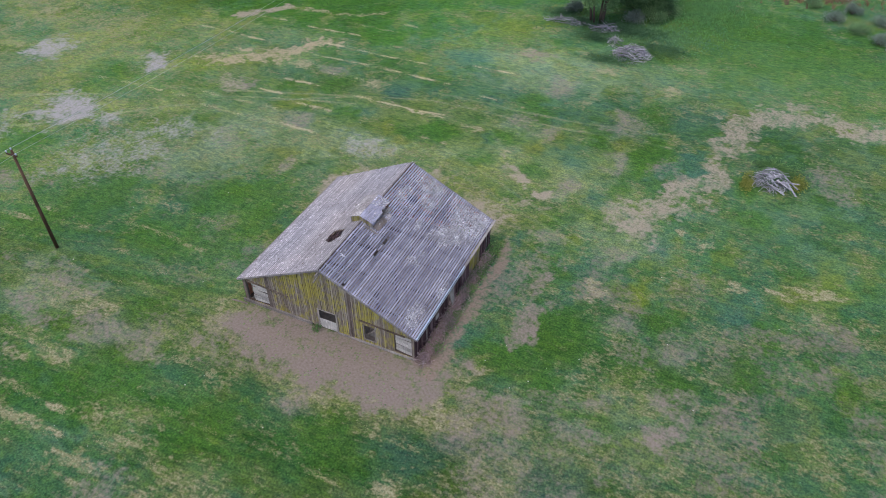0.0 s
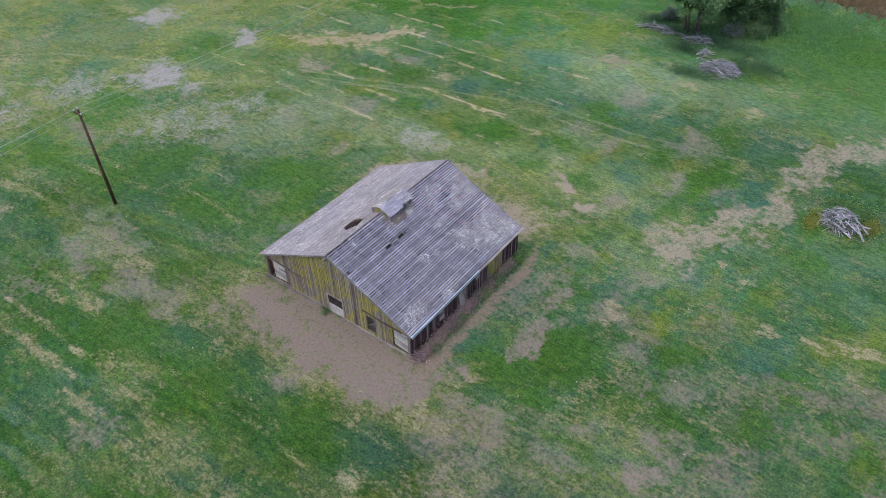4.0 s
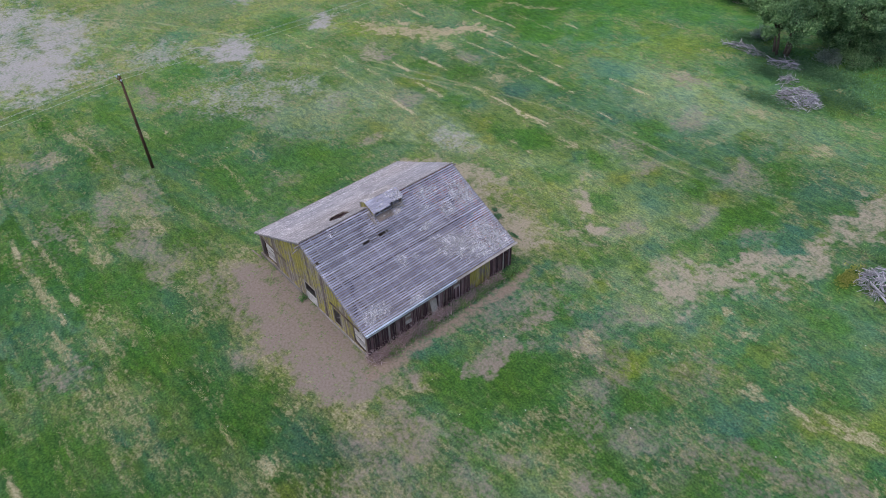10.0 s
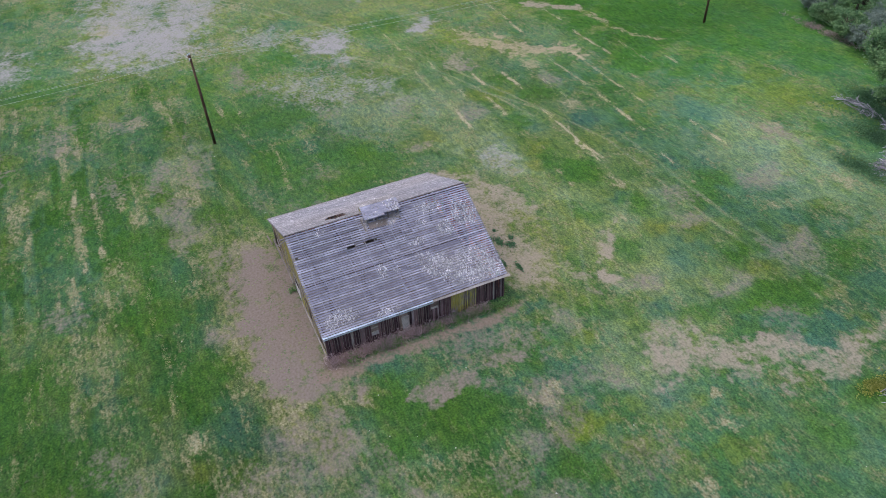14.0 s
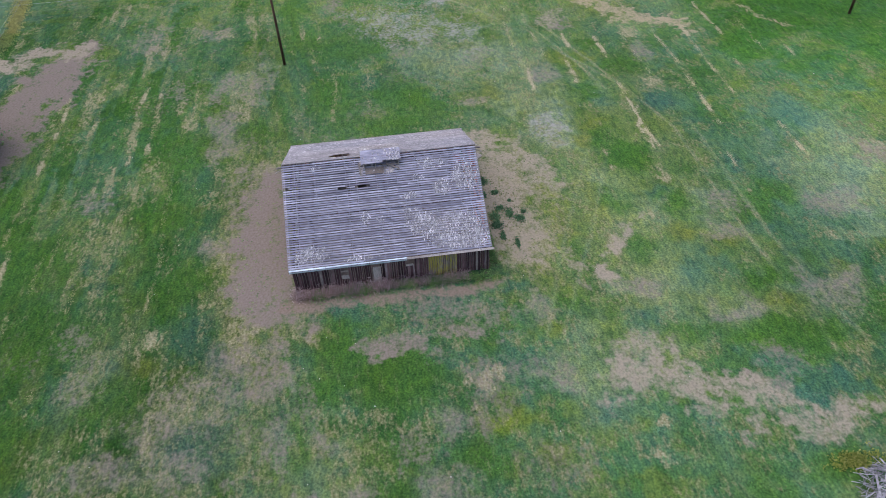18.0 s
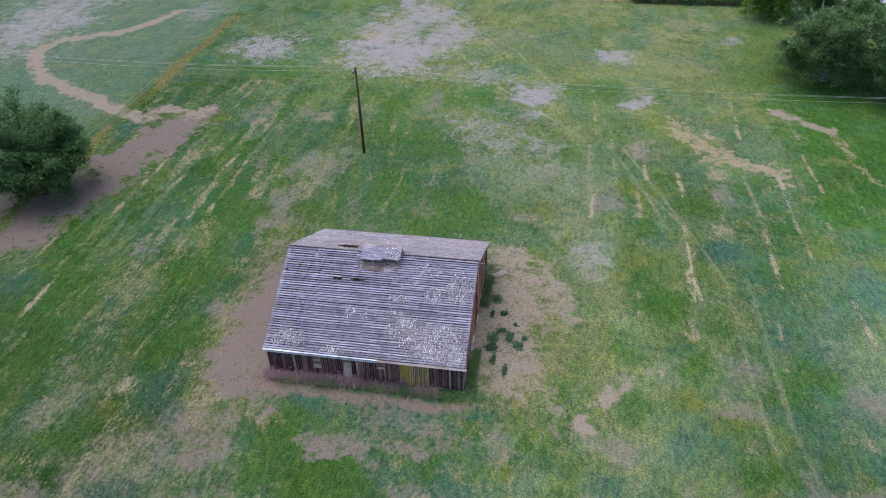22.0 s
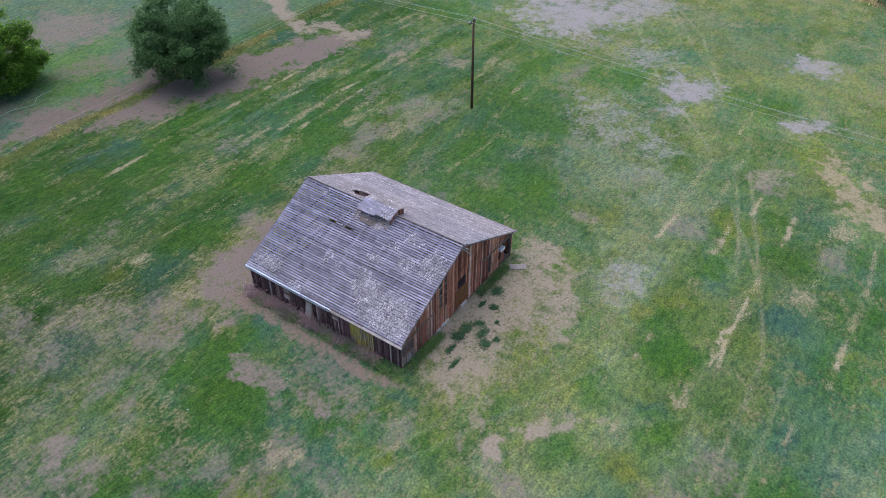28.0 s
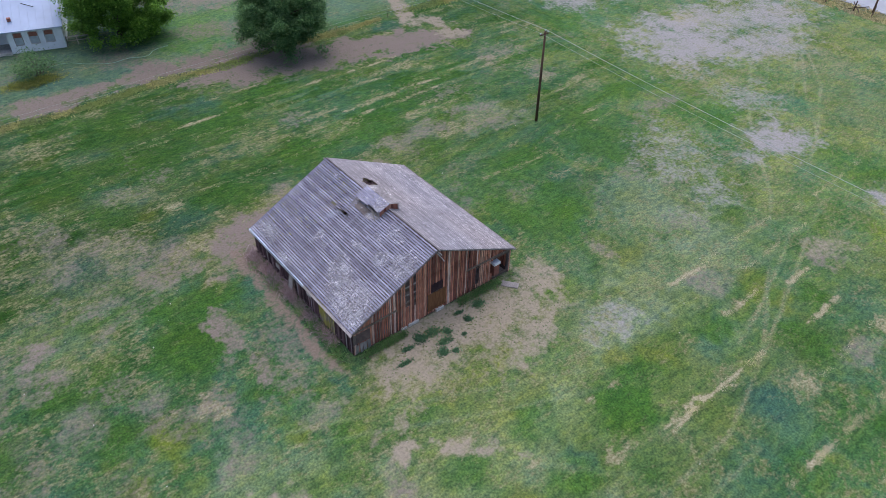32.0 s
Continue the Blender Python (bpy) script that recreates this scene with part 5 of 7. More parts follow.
def shingle_boxes(place, rows):
    """Thin tapered shingles; place turns (along, down, lift) into the world."""
    corner = np.array([(-.5, 0, 0), (.5, 0, 0), (.5, 1, 0), (-.5, 1, 0), (-.5, 0, 1), (.5, 0, 1), (.5, 1, 1), (-.5, 1, 1)])
    face = np.array([(4, 5, 6, 7), (0, 4, 7, 3), (1, 2, 6, 5), (2, 3, 7, 6), (0, 1, 5, 4)])
    rows = np.asarray(rows)
    along, down, lift, w, ln, th, turn, tilt = rows.T
    u, v, q = corner[:, 0][None] * w[:, None], corner[:, 1][None] * ln[:, None], corner[:, 2][None] * th[:, None]
    ct, st = np.cos(turn)[:, None], np.sin(turn)[:, None]
    a = along[:, None] + u * ct - v * st
    b = down[:, None] + u * st + v * ct
    h = lift[:, None] + q + v * np.tan(tilt)[:, None]
    V = place(a, b, h).reshape(-1, 3)
    Fc = (np.arange(len(rows))[:, None, None] * 8 + face[None]).reshape(-1, 4)
    return V, Fc


def on_west(a, b, h):
    return np.stack([RX + W_AXIS.x * b + W_UP.x * h, a, RZ + W_AXIS.z * b + W_UP.z * h], -1)


def on_east(a, b, h):
    return np.stack([RX + E_AXIS.x * b + E_UP.x * h, a, RZ + E_AXIS.z * b + E_UP.z * h], -1)


rs = np.random.RandomState(8)
rows, tints = [], []
COURSES = 72
for i in range(COURSES):
    d = 0.02 + i * (W_LEN - 0.08) / COURSES
    y = Y0 - 0.03
    # random tone per course; every second one darkened to stand for overlap shade
    course = rs.uniform(0.74, 1.14) * (0.86 if i % 2 else 1.06)
    while y < Y1:
        w = rs.uniform(0.09, 0.2)
        x = RX + W_AXIS.x * d
        hole = ((x - HOLE[0]) / HOLE[2]) ** 2 + ((y - HOLE[1]) / HOLE[3]) ** 2
        if rs.rand() > 0.004 and hole > 1.0 + rs.uniform(-0.1, 0.5):
            curl = rs.rand() < 0.05
            rows.append((y + w / 2, d + rs.uniform(-0.008, 0.008), -0.012, w - 0.006, rs.uniform(0.092, 0.1), 0.02, rs.normal(0, 0.1 if curl else 0.012), 0.1 + (rs.uniform(0, 0.25) if curl else rs.uniform(-0.02, 0.03))))
            warm = 0.5 + 0.5 * math.sin(x * 0.9 + 1.0) * math.sin(y * 0.35)
            k = course * rs.uniform(0.9, 1.08) * (1.5 if rs.rand() < 0.08 + 0.10 * (abs(x + 28.2) < 0.9) else 1.0)
            tints.append((0.348 * k * (1 + 0.05 * warm), 0.335 * k, 0.378 * k * (1 - 0.07 * warm)))
        y += w
tagged(raw("shingle_cover", *shingle_boxes(on_west, rows), M_COURSE, roof_west, "grey cedar shingles in worn courses", tone=np.repeat(np.array(tints), 8, 0)), kind="stuff")

# what is left of the east slope's shingles, in ragged patches
for cx, cy, rx, ry, n in ((-16.5, 38.3, 1.25, 2.2, 430), (-17.2, 36.2, 0.7, 1.3, 150), (-15.8, 39.4, 0.8, 1.1, 110), (-20.0, 39.5, 0.95, 1.0, 150), (-19.4, 37.8, 0.55, 0.6, 60), (-21.1, 37.2, 0.4, 1.0, 50),
                          (-19.05, 35.5, 0.22, 0.6, 24), (-17.85, 32.4, 0.5, 0.3, 26), (-17.6, 33.3, 0.2, 0.3, 8), (-15.9, 28.6, 0.55, 1.2, 110), (-15.25, 31.7, 0.3, 1.4, 60), (-20.2, 36.3, 0.15, 0.5, 12),
                          (-18.0, 35.4, 0.25, 0.8, 22), (-21.6, 29.2, 0.15, 0.7, 10)):
    rows = []
    for _ in range(int(n * 2.3)):
        r, a = math.sqrt(rs.rand()) * rs.uniform(0.75, 1.15), rs.uniform(0, math.tau)
        x, y = cx + rx * r * math.cos(a), cy + ry * r * math.sin(a)
        d = (x - RX) / E_AXIS.x
        d = round((d - 0.14) / 0.1739) * 0.1739 + 0.14 + rs.uniform(-0.1, 0.02)
        if Y0 < y < Y1 and 0.05 < d < E_LEN - 0.4:
            loose = rs.rand() < 0.35
            rows.append((y, d, 0.004 + rs.uniform(0, 0.012), rs.uniform(0.025, 0.07), rs.uniform(0.07, 0.20), 0.009, rs.normal(0, 0.5 if loose else 0.1), rs.uniform(-0.01, 0.14)))
    tagged(raw("shingle_patch", *shingle_boxes(on_east, rows), M_SHINGLE_E, roof_east, "loose silver shingle remnants"), kind="stuff")

BROKEN = [board_mesh("broken_lath", pick, M_EAST, 3, 0.02, 0.05) for _ in range(2)]
for k in range(7):
    c = TOP + W_AXIS * (1.0 + 0.16 * k) - W_UP * pick.uniform(0.02, 0.14)
    lay("broken_lath", BROKEN[k % 2], roof_west, (c.x, 31.0 + pick.uniform(-0.45, 0.45), c.z), (0, 1, pick.uniform(-0.2, 0.2)), W_AXIS, (pick.uniform(0.5, 1.0), 0.07, 0.02), pick.gauss(0, 0.15))

# eave trim: a tin strip on the southern part, a worn board beyond it
for y0, y1, w in ((27.0, 29.4, 0.12), (29.42, 32.3, 0.10), (32.32, 34.8, 0.09)):
    bm = bmesh.new()
    c = TOP + E_AXIS * (E_LEN - 0.06)
    beam(bm, (c.x, y0, c.z + 0.018), (c.x, y1, c.z + 0.018), w, 0.006, E_UP)
    c = TOP + E_AXIS * (E_LEN + 0.035)
    beam(bm, (c.x, y0, c.z - 0.045), (c.x, y1, c.z - 0.045), 0.006, 0.12)
    part("eave_flashing", bm, M_TIN, roof_east, "dull galvanised eave strip")
bm = bmesh.new()
c = TOP + E_AXIS * (E_LEN - 0.02)
beam(bm, (c.x, 34.8, c.z + 0.012), (c.x, Y1 + 0.15, c.z + 0.012), 0.16, 0.03, E_UP)
part("eave_board", bm, M_GREYWOOD, roof_east)
bm = bmesh.new()
c = TOP + W_AXIS * (W_LEN - 0.02)
beam(bm, (c.x, Y0 - 0.1, c.z - 0.03), (c.x, Y1 + 0.15, c.z - 0.03), 0.05, 0.12, W_UP)
part("eave_board", bm, M_GREYWOOD, roof_west)
# ridge cap boards, and the west slope's broken lip over the ridge
for y0, y1 in ((27.0, 30.1), (30.15, 32.5), (35.6, 38.2), (38.25, 40.6)):
    c = TOP + W_AXIS * 0.07 + W_UP * 0.02
    part("ridge_board", beam(bmesh.new(), (c.x, y0, c.z), (c.x, y1, c.z), 0.16, 0.022, W_UP), M_RAFTER, roof_west)
# barge rafters along the gable edges
for y in (Y0 - 0.03, Y1 + 0.03):
    for roof, axis, up, ln in ((roof_east, E_AXIS, E_UP, E_LEN), (roof_west, W_AXIS, W_UP, W_LEN)):
        c = TOP + axis * (ln / 2) - up * 0.07
        lay("barge_board", RAFTERS[0], roof, (c.x, y, c.z), axis, (0, 1, 0), (ln, 0.03, 0.13))

# ridge beam ends with their braces (old hay hoists)
for y, s in ((Y0, -1), (Y1, 1)):
    bm = bmesh.new()
    beam(bm, (RX, y - s * 0.5, RZ - 0.22), (RX, y + s * 0.4, RZ - 0.24), 0.09, 0.1)
    part("hoist_beam", bm, M_GREYWOOD, barn, "grey projecting ridge beam")
    bm = bmesh.new()
    beam(bm, (RX - 0.12, y + s * 0.55, RZ - 0.72), (RX + 0.05, y - s * 0.1, RZ - 0.3), 0.06, 0.06)
    part("hoist_brace", bm, M_GREYWOOD, barn)

# ---- walls: boards on sills and girts ----
BOARDS = {m.name: [board_mesh("board", pick, m, 3, 0.012, 0.02) for _ in range(5)] for m in (M_SOUTH, M_NORTH, M_EAST, M_GREYWOOD, M_PALEBOARD, M_GREYBOARD, M_ORANGE, M_TIMBER)}


def wall(name, label, a, b, at, along, out, low, top, material, openings=(), special=(), gap=0.008, missing=(), width=(0.12, 0.21)):
    """A wall of upright boards from a to b. openings: (a0, a1, z0, z1); special: (a0, a1, material)."""
    def spot(u, off, z):
        return (u, at + out * off, z) if along == "x" else (at + out * off, u, z)
    bm = bmesh.new()
    for z, w in ((0.12, 0.2), (1.95, 0.1)):
        beam(bm, spot(a, -0.12, z), spot(b, -0.12, z), 0.14, w)
    if along == "x":
        beam(bm, spot(a + 3.4, -0.12, 3.45), spot(b - 3.4, -0.12, 3.45), 0.12, 0.1)
    shell = part(name, bm, M_TIMBER, barn, label)
    u = a
    d = Vector((1, 0, 0)) if along == "x" else Vector((0, 1, 0))
    while u < b - 0.03:
        w = min(pick.uniform(*width), b - u)
        m = u + w / 2
        z1 = top(m) - pick.uniform(0.0, 0.05)
        z0 = low + pick.uniform(0, 0.08)
        mat = material
        for s0, s1, sm in special:
            if s0 < m < s1:
                mat = sm
        spans = [(z0, z1)]
        for o0, o1, p0, p1 in openings:
            if o0 < m < o1:
                spans = [(q0, q1) for r0, r1 in spans for q0, q1 in ((r0, min(r1, p0)), (max(r0, p1), r1)) if q1 - q0 > 0.06]
        if not any(s0 < m < s1 for s0, s1 in missing):
            for q0, q1 in spans:
                lay("board", BOARDS[mat.name][pick.randrange(5)], shell, spot(m, pick.uniform(0, 0.02), (q0 + q1) / 2), (0, 0, 1), d, (q1 - q0, w - gap * pick.uniform(0.5, 2.2), 0.024), pick.gauss(0, 0.004))
        u += w
    return shell


def gable_top(x):
    return roof_z(x) - 0.16


south = wall("wall_south", "gable wall of yellow-lichened vertical boards", WALL_W, WALL_E, WALL_S, "x", -1, 0.06, gable_top, M_SOUTH,
             [(-22.6, -21.25, 0.1, 1.78), (-19.05, -18.2, 0.42, 1.78), (-16.75, -15.36, 0.2, 1.95), (-28.95, -28.2, 0.1, 2.2), (-28.2, -26.9, 0.3, 2.0)],
             [(-26.9, -26.4, M_GREYBOARD), (-20.3, -19.9, M_GREYBOARD)], 0.015, width=(0.10, 0.18))
north = wall("wall_north", "gable wall of red-brown vertical boards with gaps", WALL_W, WALL_E, WALL_N, "x", 1, 0.1, gable_top, M_NORTH,
             [(-19.75, -19.4, 1.9, 4.2), (-20.35, -20.1, 1.7, 4.5), (-16.6, -15.27, 0.95, 1.85), (-28.8, -27.25, 0.1, 2.15), (-22.9, -21.3, 0.35, 1.95), (-22.6, -21.6, 1.95, 2.75), (-25.95, -25.6, 0.5, 2.2), (-27.2, -26.95, 0.8, 1.9)],
             (), 0.034, width=(0.10, 0.19))
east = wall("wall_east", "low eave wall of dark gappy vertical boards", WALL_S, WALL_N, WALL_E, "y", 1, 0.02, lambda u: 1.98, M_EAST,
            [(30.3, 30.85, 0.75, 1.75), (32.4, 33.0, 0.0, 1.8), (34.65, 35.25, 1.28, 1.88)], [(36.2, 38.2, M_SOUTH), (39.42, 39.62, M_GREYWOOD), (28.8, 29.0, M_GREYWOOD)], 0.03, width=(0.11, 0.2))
west = wall("wall_west", "low eave wall of weathered vertical boards", WALL_S, WALL_N, WALL_W, "y", -1, 0.02, lambda u: 2.02, M_NORTH, gap=0.012)

# corner posts
for x in (WALL_E - 0.12, WALL_W + 0.12):
    for y in (WALL_S + 0.1, WALL_N - 0.1):
        bm = box(bmesh.new(), (x - 0.1, y - 0.1, 0), (x + 0.1, y + 0.1, roof_z(x) - 0.2))
        part("corner_post", bm, M_GREYBOARD, barn)

# south front: half door, window, corner panels, outside rails and sill plank
bm = bmesh.new()
for k in range(4):
    box(bm, (-22.58, WALL_S - 0.035, 0.1 + k * 0.215), (-21.27, WALL_S - 0.01, 0.305 + k * 0.215))
part("half_door", bm, M_PALEBOARD, south, "pale plank half door")
bm = bmesh.new()
for x in (-22.72, -21.25):
    box(bm, (x, WALL_S - 0.05, 0.05), (x + 0.14, WALL_S - 0.015, 1.86))
box(bm, (-22.58, WALL_S - 0.05, 1.76), (-21.25, WALL_S - 0.016, 1.86))
part("door_frame", bm, M_GREYWOOD, south)
bm = bmesh.new()
for x in (-19.11, -18.21):
    box(bm, (x, WALL_S - 0.05, 0.4), (x + 0.07, WALL_S - 0.012, 1.8))
box(bm, (-19.04, WALL_S - 0.05, 0.4), (-18.21, WALL_S - 0.013, 0.47))
part("window_frame", bm, M_GREYWOOD, south)
bm = bmesh.new()
box(bm, (-19.0, WALL_S + 0.5, 0.2), (-18.2, WALL_S + 0.56, 0.95))
beam(bm, (-19.0, WALL_S + 0.15, 0.7), (-18.25, WALL_S + 0.2, 1.35), 0.05, 0.1, (0, 1, 0))
part("inner_boarding", bm, M_GREYWOOD, south)
for x0, x1, z0, z1, n in ((-16.7, -15.4, 0.25, 1.9, 5), (-28.2, -26.95, 0.3, 1.95, 6)):
    for k in range(n):
        h = (z1 - z0) / n
        lay("panel_board", BOARDS[M_PALEBOARD.name][k % 5], south, ((x0 + x1) / 2, WALL_S + 0.09 - 0.03 * (k % 2), z0 + h * (k + 0.5)), (1, 0, 0), (0, 0, 1), (x1 - x0, h - 0.015, 0.025), pick.gauss(-0.05, 0.06))
for a, b in (((-28.5, 2.22), (-25.0, 1.98)), ((-19.3, 2.14), (-15.9, 2.02))):
    bm = beam(bmesh.new(), (a[0], WALL_S - 0.06, a[1]), (b[0], WALL_S - 0.06, b[1]), 0.05, 0.12)
    part("outside_rail", bm, M_TIMBER, south)
for x0, x1, d in ((-29.1, -26.0, 0.1), (-25.95, -23.3, 0.08), (-21.2, -18.6, 0.07), (-18.55, -15.3, 0.06)):
    bm = box(bmesh.new(), (x0, WALL_S - d - 0.03, 0.0), (x1, WALL_S - 0.03, 0.27 if x1 < -23 else 0.16))
    part("sill_plank", bm, M_GREYWOOD, south, "bleached sill plank")

# north front: hatch, orange lower door, rails, footing, corner boards
bm = bmesh.new()
for k in range(7):
    box(bm, (-22.88 + k * 0.225, WALL_N - 0.01, 0.38), (-22.67 + k * 0.225, WALL_N + 0.03 - 0.004 * (k % 3), 1.93 - 0.04 * (k % 2)))
box(bm, (-22.9, WALL_N + 0.03, 0.42), (-21.3, WALL_N + 0.06, 0.52))
part("stable_door", bm, M_ORANGE, north, "orange-brown plank door")
bm = bmesh.new()
for k in range(4):
    box(bm, (-22.58 + k * 0.245, WALL_N - 0.04, 1.97), (-22.35 + k * 0.245, WALL_N - 0.015, 2.73))
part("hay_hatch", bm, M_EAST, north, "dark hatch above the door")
for (xa, za), (xb, zb) in (((-15.3, 2.08), (-18.7, 2.16)), ((-24.7, 2.36), (-28.9, 2.24))):
    bm = beam(bmesh.new(), (xa, WALL_N + 0.06, za), (xb, WALL_N + 0.06, zb), 0.05, 0.14)
    part("outside_rail", bm, M_TIMBER, north)
for xa, xb, h in ((-22.7, -22.0, 0.26), (-20.5, -19.6, 0.24), (-19.5, -19.0, 0.18)):
    bm = box(bmesh.new(), (xa, WALL_N - 0.1, 0), (xb, WALL_N + 0.12, h))
    bmesh.ops.bevel(bm, geom=bm.edges[:], offset=0.03, segments=1, affect="EDGES")
    part("footing_stone", bm, M_STONE, north, "pale footing block")
for k, (xa, xb) in enumerate(((-16.55, -16.3), (-16.25, -16.0), (-15.95, -15.75), (-15.65, -15.4))):
    lay("panel_board", BOARDS[M_GREYWOOD.name][k], north, ((xa + xb) / 2, WALL_N + 0.04, 0.5), (0, 0, 1), (1, 0, 0), (0.85 - 0.1 * (k % 2), xb - xa, 0.025), pick.gauss(0, 0.02))
for z in (2.3, 2.9, 3.6):
    lay("gap_slat", BOARDS[M_GREYWOOD.name][1], north, (-19.9, WALL_N - 0.05, z), (1, 0, 0), (0, 0, 1), (1.2, 0.12, 0.025), pick.gauss(0, 0.05))

# east side: leaning door leaf, hatch boards
lay("door_leaf", BOARDS[M_GREYWOOD.name][2], east, (WALL_E + 0.22, 32.72, 0.82), (-0.16, 0, 1), (0, 1, 0), (1.62, 0.55, 0.04))
for y, z, h in ((30.57, 0.95, 0.35), (34.95, 1.38, 0.18), (30.57, 1.5, 0.12)):
    lay("hatch_board", BOARDS[M_GREYWOOD.name][3], east, (WALL_E + 0.04, y, z), (0, 1, 0), (0, 0, 1), (0.5, h, 0.03), 0.03)

# inside: posts, tie beams, loft joists
for x in (-25.4, -18.7):
    for k in range(5):
        y = 28.6 + k * 2.65
        part("post", box(bmesh.new(), (x - 0.09, y - 0.09, 0), (x + 0.09, y + 0.09, roof_z(x) - 0.32)), M_TIMBER, barn)
for k in range(5):
    y = 28.6 + k * 2.65
    part("tie_beam", beam(bmesh.new(), (WALL_W + 0.1, y, 2.1), (WALL_E - 0.1, y, 2.1), 0.14, 0.18), M_TIMBER, barn)
# earth floor coloured lighter than its own tone, to bounce light behind the laths
tagged(part("barn_floor", box(bmesh.new(), (WALL_W + 0.05, WALL_S + 0.05, -0.05), (WALL_E - 0.05, WALL_N - 0.05, 0.05)), plain("bounce_dung_floor", (0.22, 0.195, 0.185), 0.95)), "trodden earth floor inside the barn, lightened to bounce light", "floor", kind="structure")

# ---- ridge vent: a small gabled box astride the ridge ----
V0, V1, VT, VX0, VX1, VP = 32.55, 35.15, 6.24, -22.9, -21.1, 0.38
vent = part("ridge_vent", beam(bmesh.new(), (-22.03, V0, VT - 0.12), (-22.03, V1, VT - 0.12), 0.06, 0.1), M_TIMBER, barn, "small gabled roof vent with yellowed end boards")


def vent_z(x):
    return VT - VP * abs(x + 22.03)


for y, mat, n in ((V0 + 0.08, M_SOUTH, 7), (V1 - 0.08, M_NORTH, 8)):
    w = (VX1 - VX0 - 0.16) / n
    for k in range(n):
        x = VX0 + 0.08 + (k + 0.5) * w
        z0, z1 = roof_z(x) - 0.05, vent_z(x) - 0.03
        lay("end_board", BOARDS[mat.name][k % 5], vent, (x, y, (z0 + z1) / 2), (0, 0, 1), (1, 0, 0), (z1 - z0, w - 0.012, 0.022))
for k in range(4):
    y = V0 + 0.1 + k * (V1 - V0 - 0.2) / 3
    for x in (VX0 + 0.1, VX1 - 0.1):
        part("vent_post", box(bmesh.new(), (x - 0.04, y - 0.04, roof_z(x) - 0.1), (x + 0.04, y + 0.04, vent_z(x) - 0.02)), M_GREYWOOD, vent)
rows_e, rows_w = [], []
for sgn, bucket, ln in ((1, rows_e, (VX1 + 0.12 + 22.03)), (-1, rows_w, (-22.03 - VX0 + 0.12))):
    s = math.hypot(1, VP)
    bm = bmesh.new()
    for k in range(6):
        c = (k + 0.5) / 6 * ln
        beam(bm, (-22.03 + sgn * c, V0 - 0.08, VT - VP * c - 0.01), (-22.03 + sgn * c, V1 + (0.08 if sgn < 0 or k < 5 else -1.2), VT - VP * c - 0.01), ln * s / 6 - 0.02, 0.02, (VP * sgn, 0, 1))
    part("vent_deck", bm, M_LATH if sgn > 0 else M_RAFTER, vent)
    for i in range(10):
        y = V0 - 0.05
        while y < V1:
            w = rs.uniform(0.07, 0.15)
            if rs.rand() < ((0.6 if y > 34.2 else 0.12) if sgn > 0 else 0.85) and not (sgn > 0 and y > V1 - 1.2 and i > 8):
                bucket.append((y, i * ln * s / 10, 0.004, w - 0.012, ln * s / 10, 0.008, rs.normal(0, 0.05), rs.uniform(0.0, 0.05)))
            y += w


def on_vent(sgn):
    s = math.hypot(1, VP)
    return lambda a, b, h: np.stack([-22.03 + sgn * (b / s + h * VP / s), a, VT - VP * b / s + h / s], -1)


tagged(raw("vent_shingles", *shingle_boxes(on_vent(1), rows_e), M_SHINGLE_E, vent, "silver shingles"), kind="stuff")
tagged(raw("vent_shingles", *shingle_boxes(on_vent(-1), rows_w), M_SHINGLE, vent, "grey-tan shingles"), kind="stuff")
for a, b in (((-21.2, 34.2, 5.60), (-20.8, 35.1, 5.24)), ((-21.2, 33.9, 5.5), (-21.15, 35.1, 5.46)), ((-21.5, 32.3, 5.6), (-20.7, 32.36, 5.15))):
    part("fallen_board", beam(bmesh.new(), a, b, 0.11, 0.025), M_GREYWOOD, vent)
part("vent_apron", beam(bmesh.new(), (-20.95, 32.7, roof_z(-20.95) + 0.03), (-20.95, 34.0, roof_z(-20.95) + 0.03), 0.5, 0.02, E_UP), M_GREYBOARD, vent, "brown board panel below the vent")
tagged(raw("shingle_patch", *shingle_boxes(on_east, [(rs.uniform(32.3, 35.2), rs.uniform(0.1, 1.25), 0.006, rs.uniform(0.07, 0.15), 0.3, 0.01, rs.normal(0, 0.4), rs.uniform(0, 0.1)) for _ in range(70)]), M_SHINGLE, roof_east, "dusty shingles round the vent"), kind="stuff")

# ---- power line ----
def power_pole(x, y, lean=(0.0, 0.0)):
    pole = tagged(thing("power_pole", x, y), "tall brown wooden power pole with a short crossarm", "pole", "power line poles")
    top = (x + lean[0], y + lean[1], 9.2)
    part("shaft", limb(bmesh.new(), [(x, y, -0.3), (x + lean[0] * 0.5, y + lean[1] * 0.5, 4.5), top], [0.145, 0.125, 0.095], 10), M_POLE, pole, smooth=True)
    arm = part("crossarm", box(bmesh.new(), (top[0] - 0.55, top[1] - 0.16, 8.8), (top[0] + 0.55, top[1] - 0.07, 8.91)), M_POLE, pole)
    for dx in (-0.48, 0.0, 0.48):
        z0 = 8.91 if dx else 9.2
        bm = bmesh.new()
        yy = top[1] - 0.115 if dx else top[1]
        limb(bm, [(top[0] + dx, yy, z0), (top[0] + dx, yy, z0 + 0.05), (top[0] + dx, yy, z0 + 0.09), (top[0] + dx, yy, z0 + 0.17)], [0.03, 0.03, 0.075, 0.06], 8)
        part("insulator", bm, M_GLAZE, pole if not dx else arm, "pale glazed insulator")
    return top


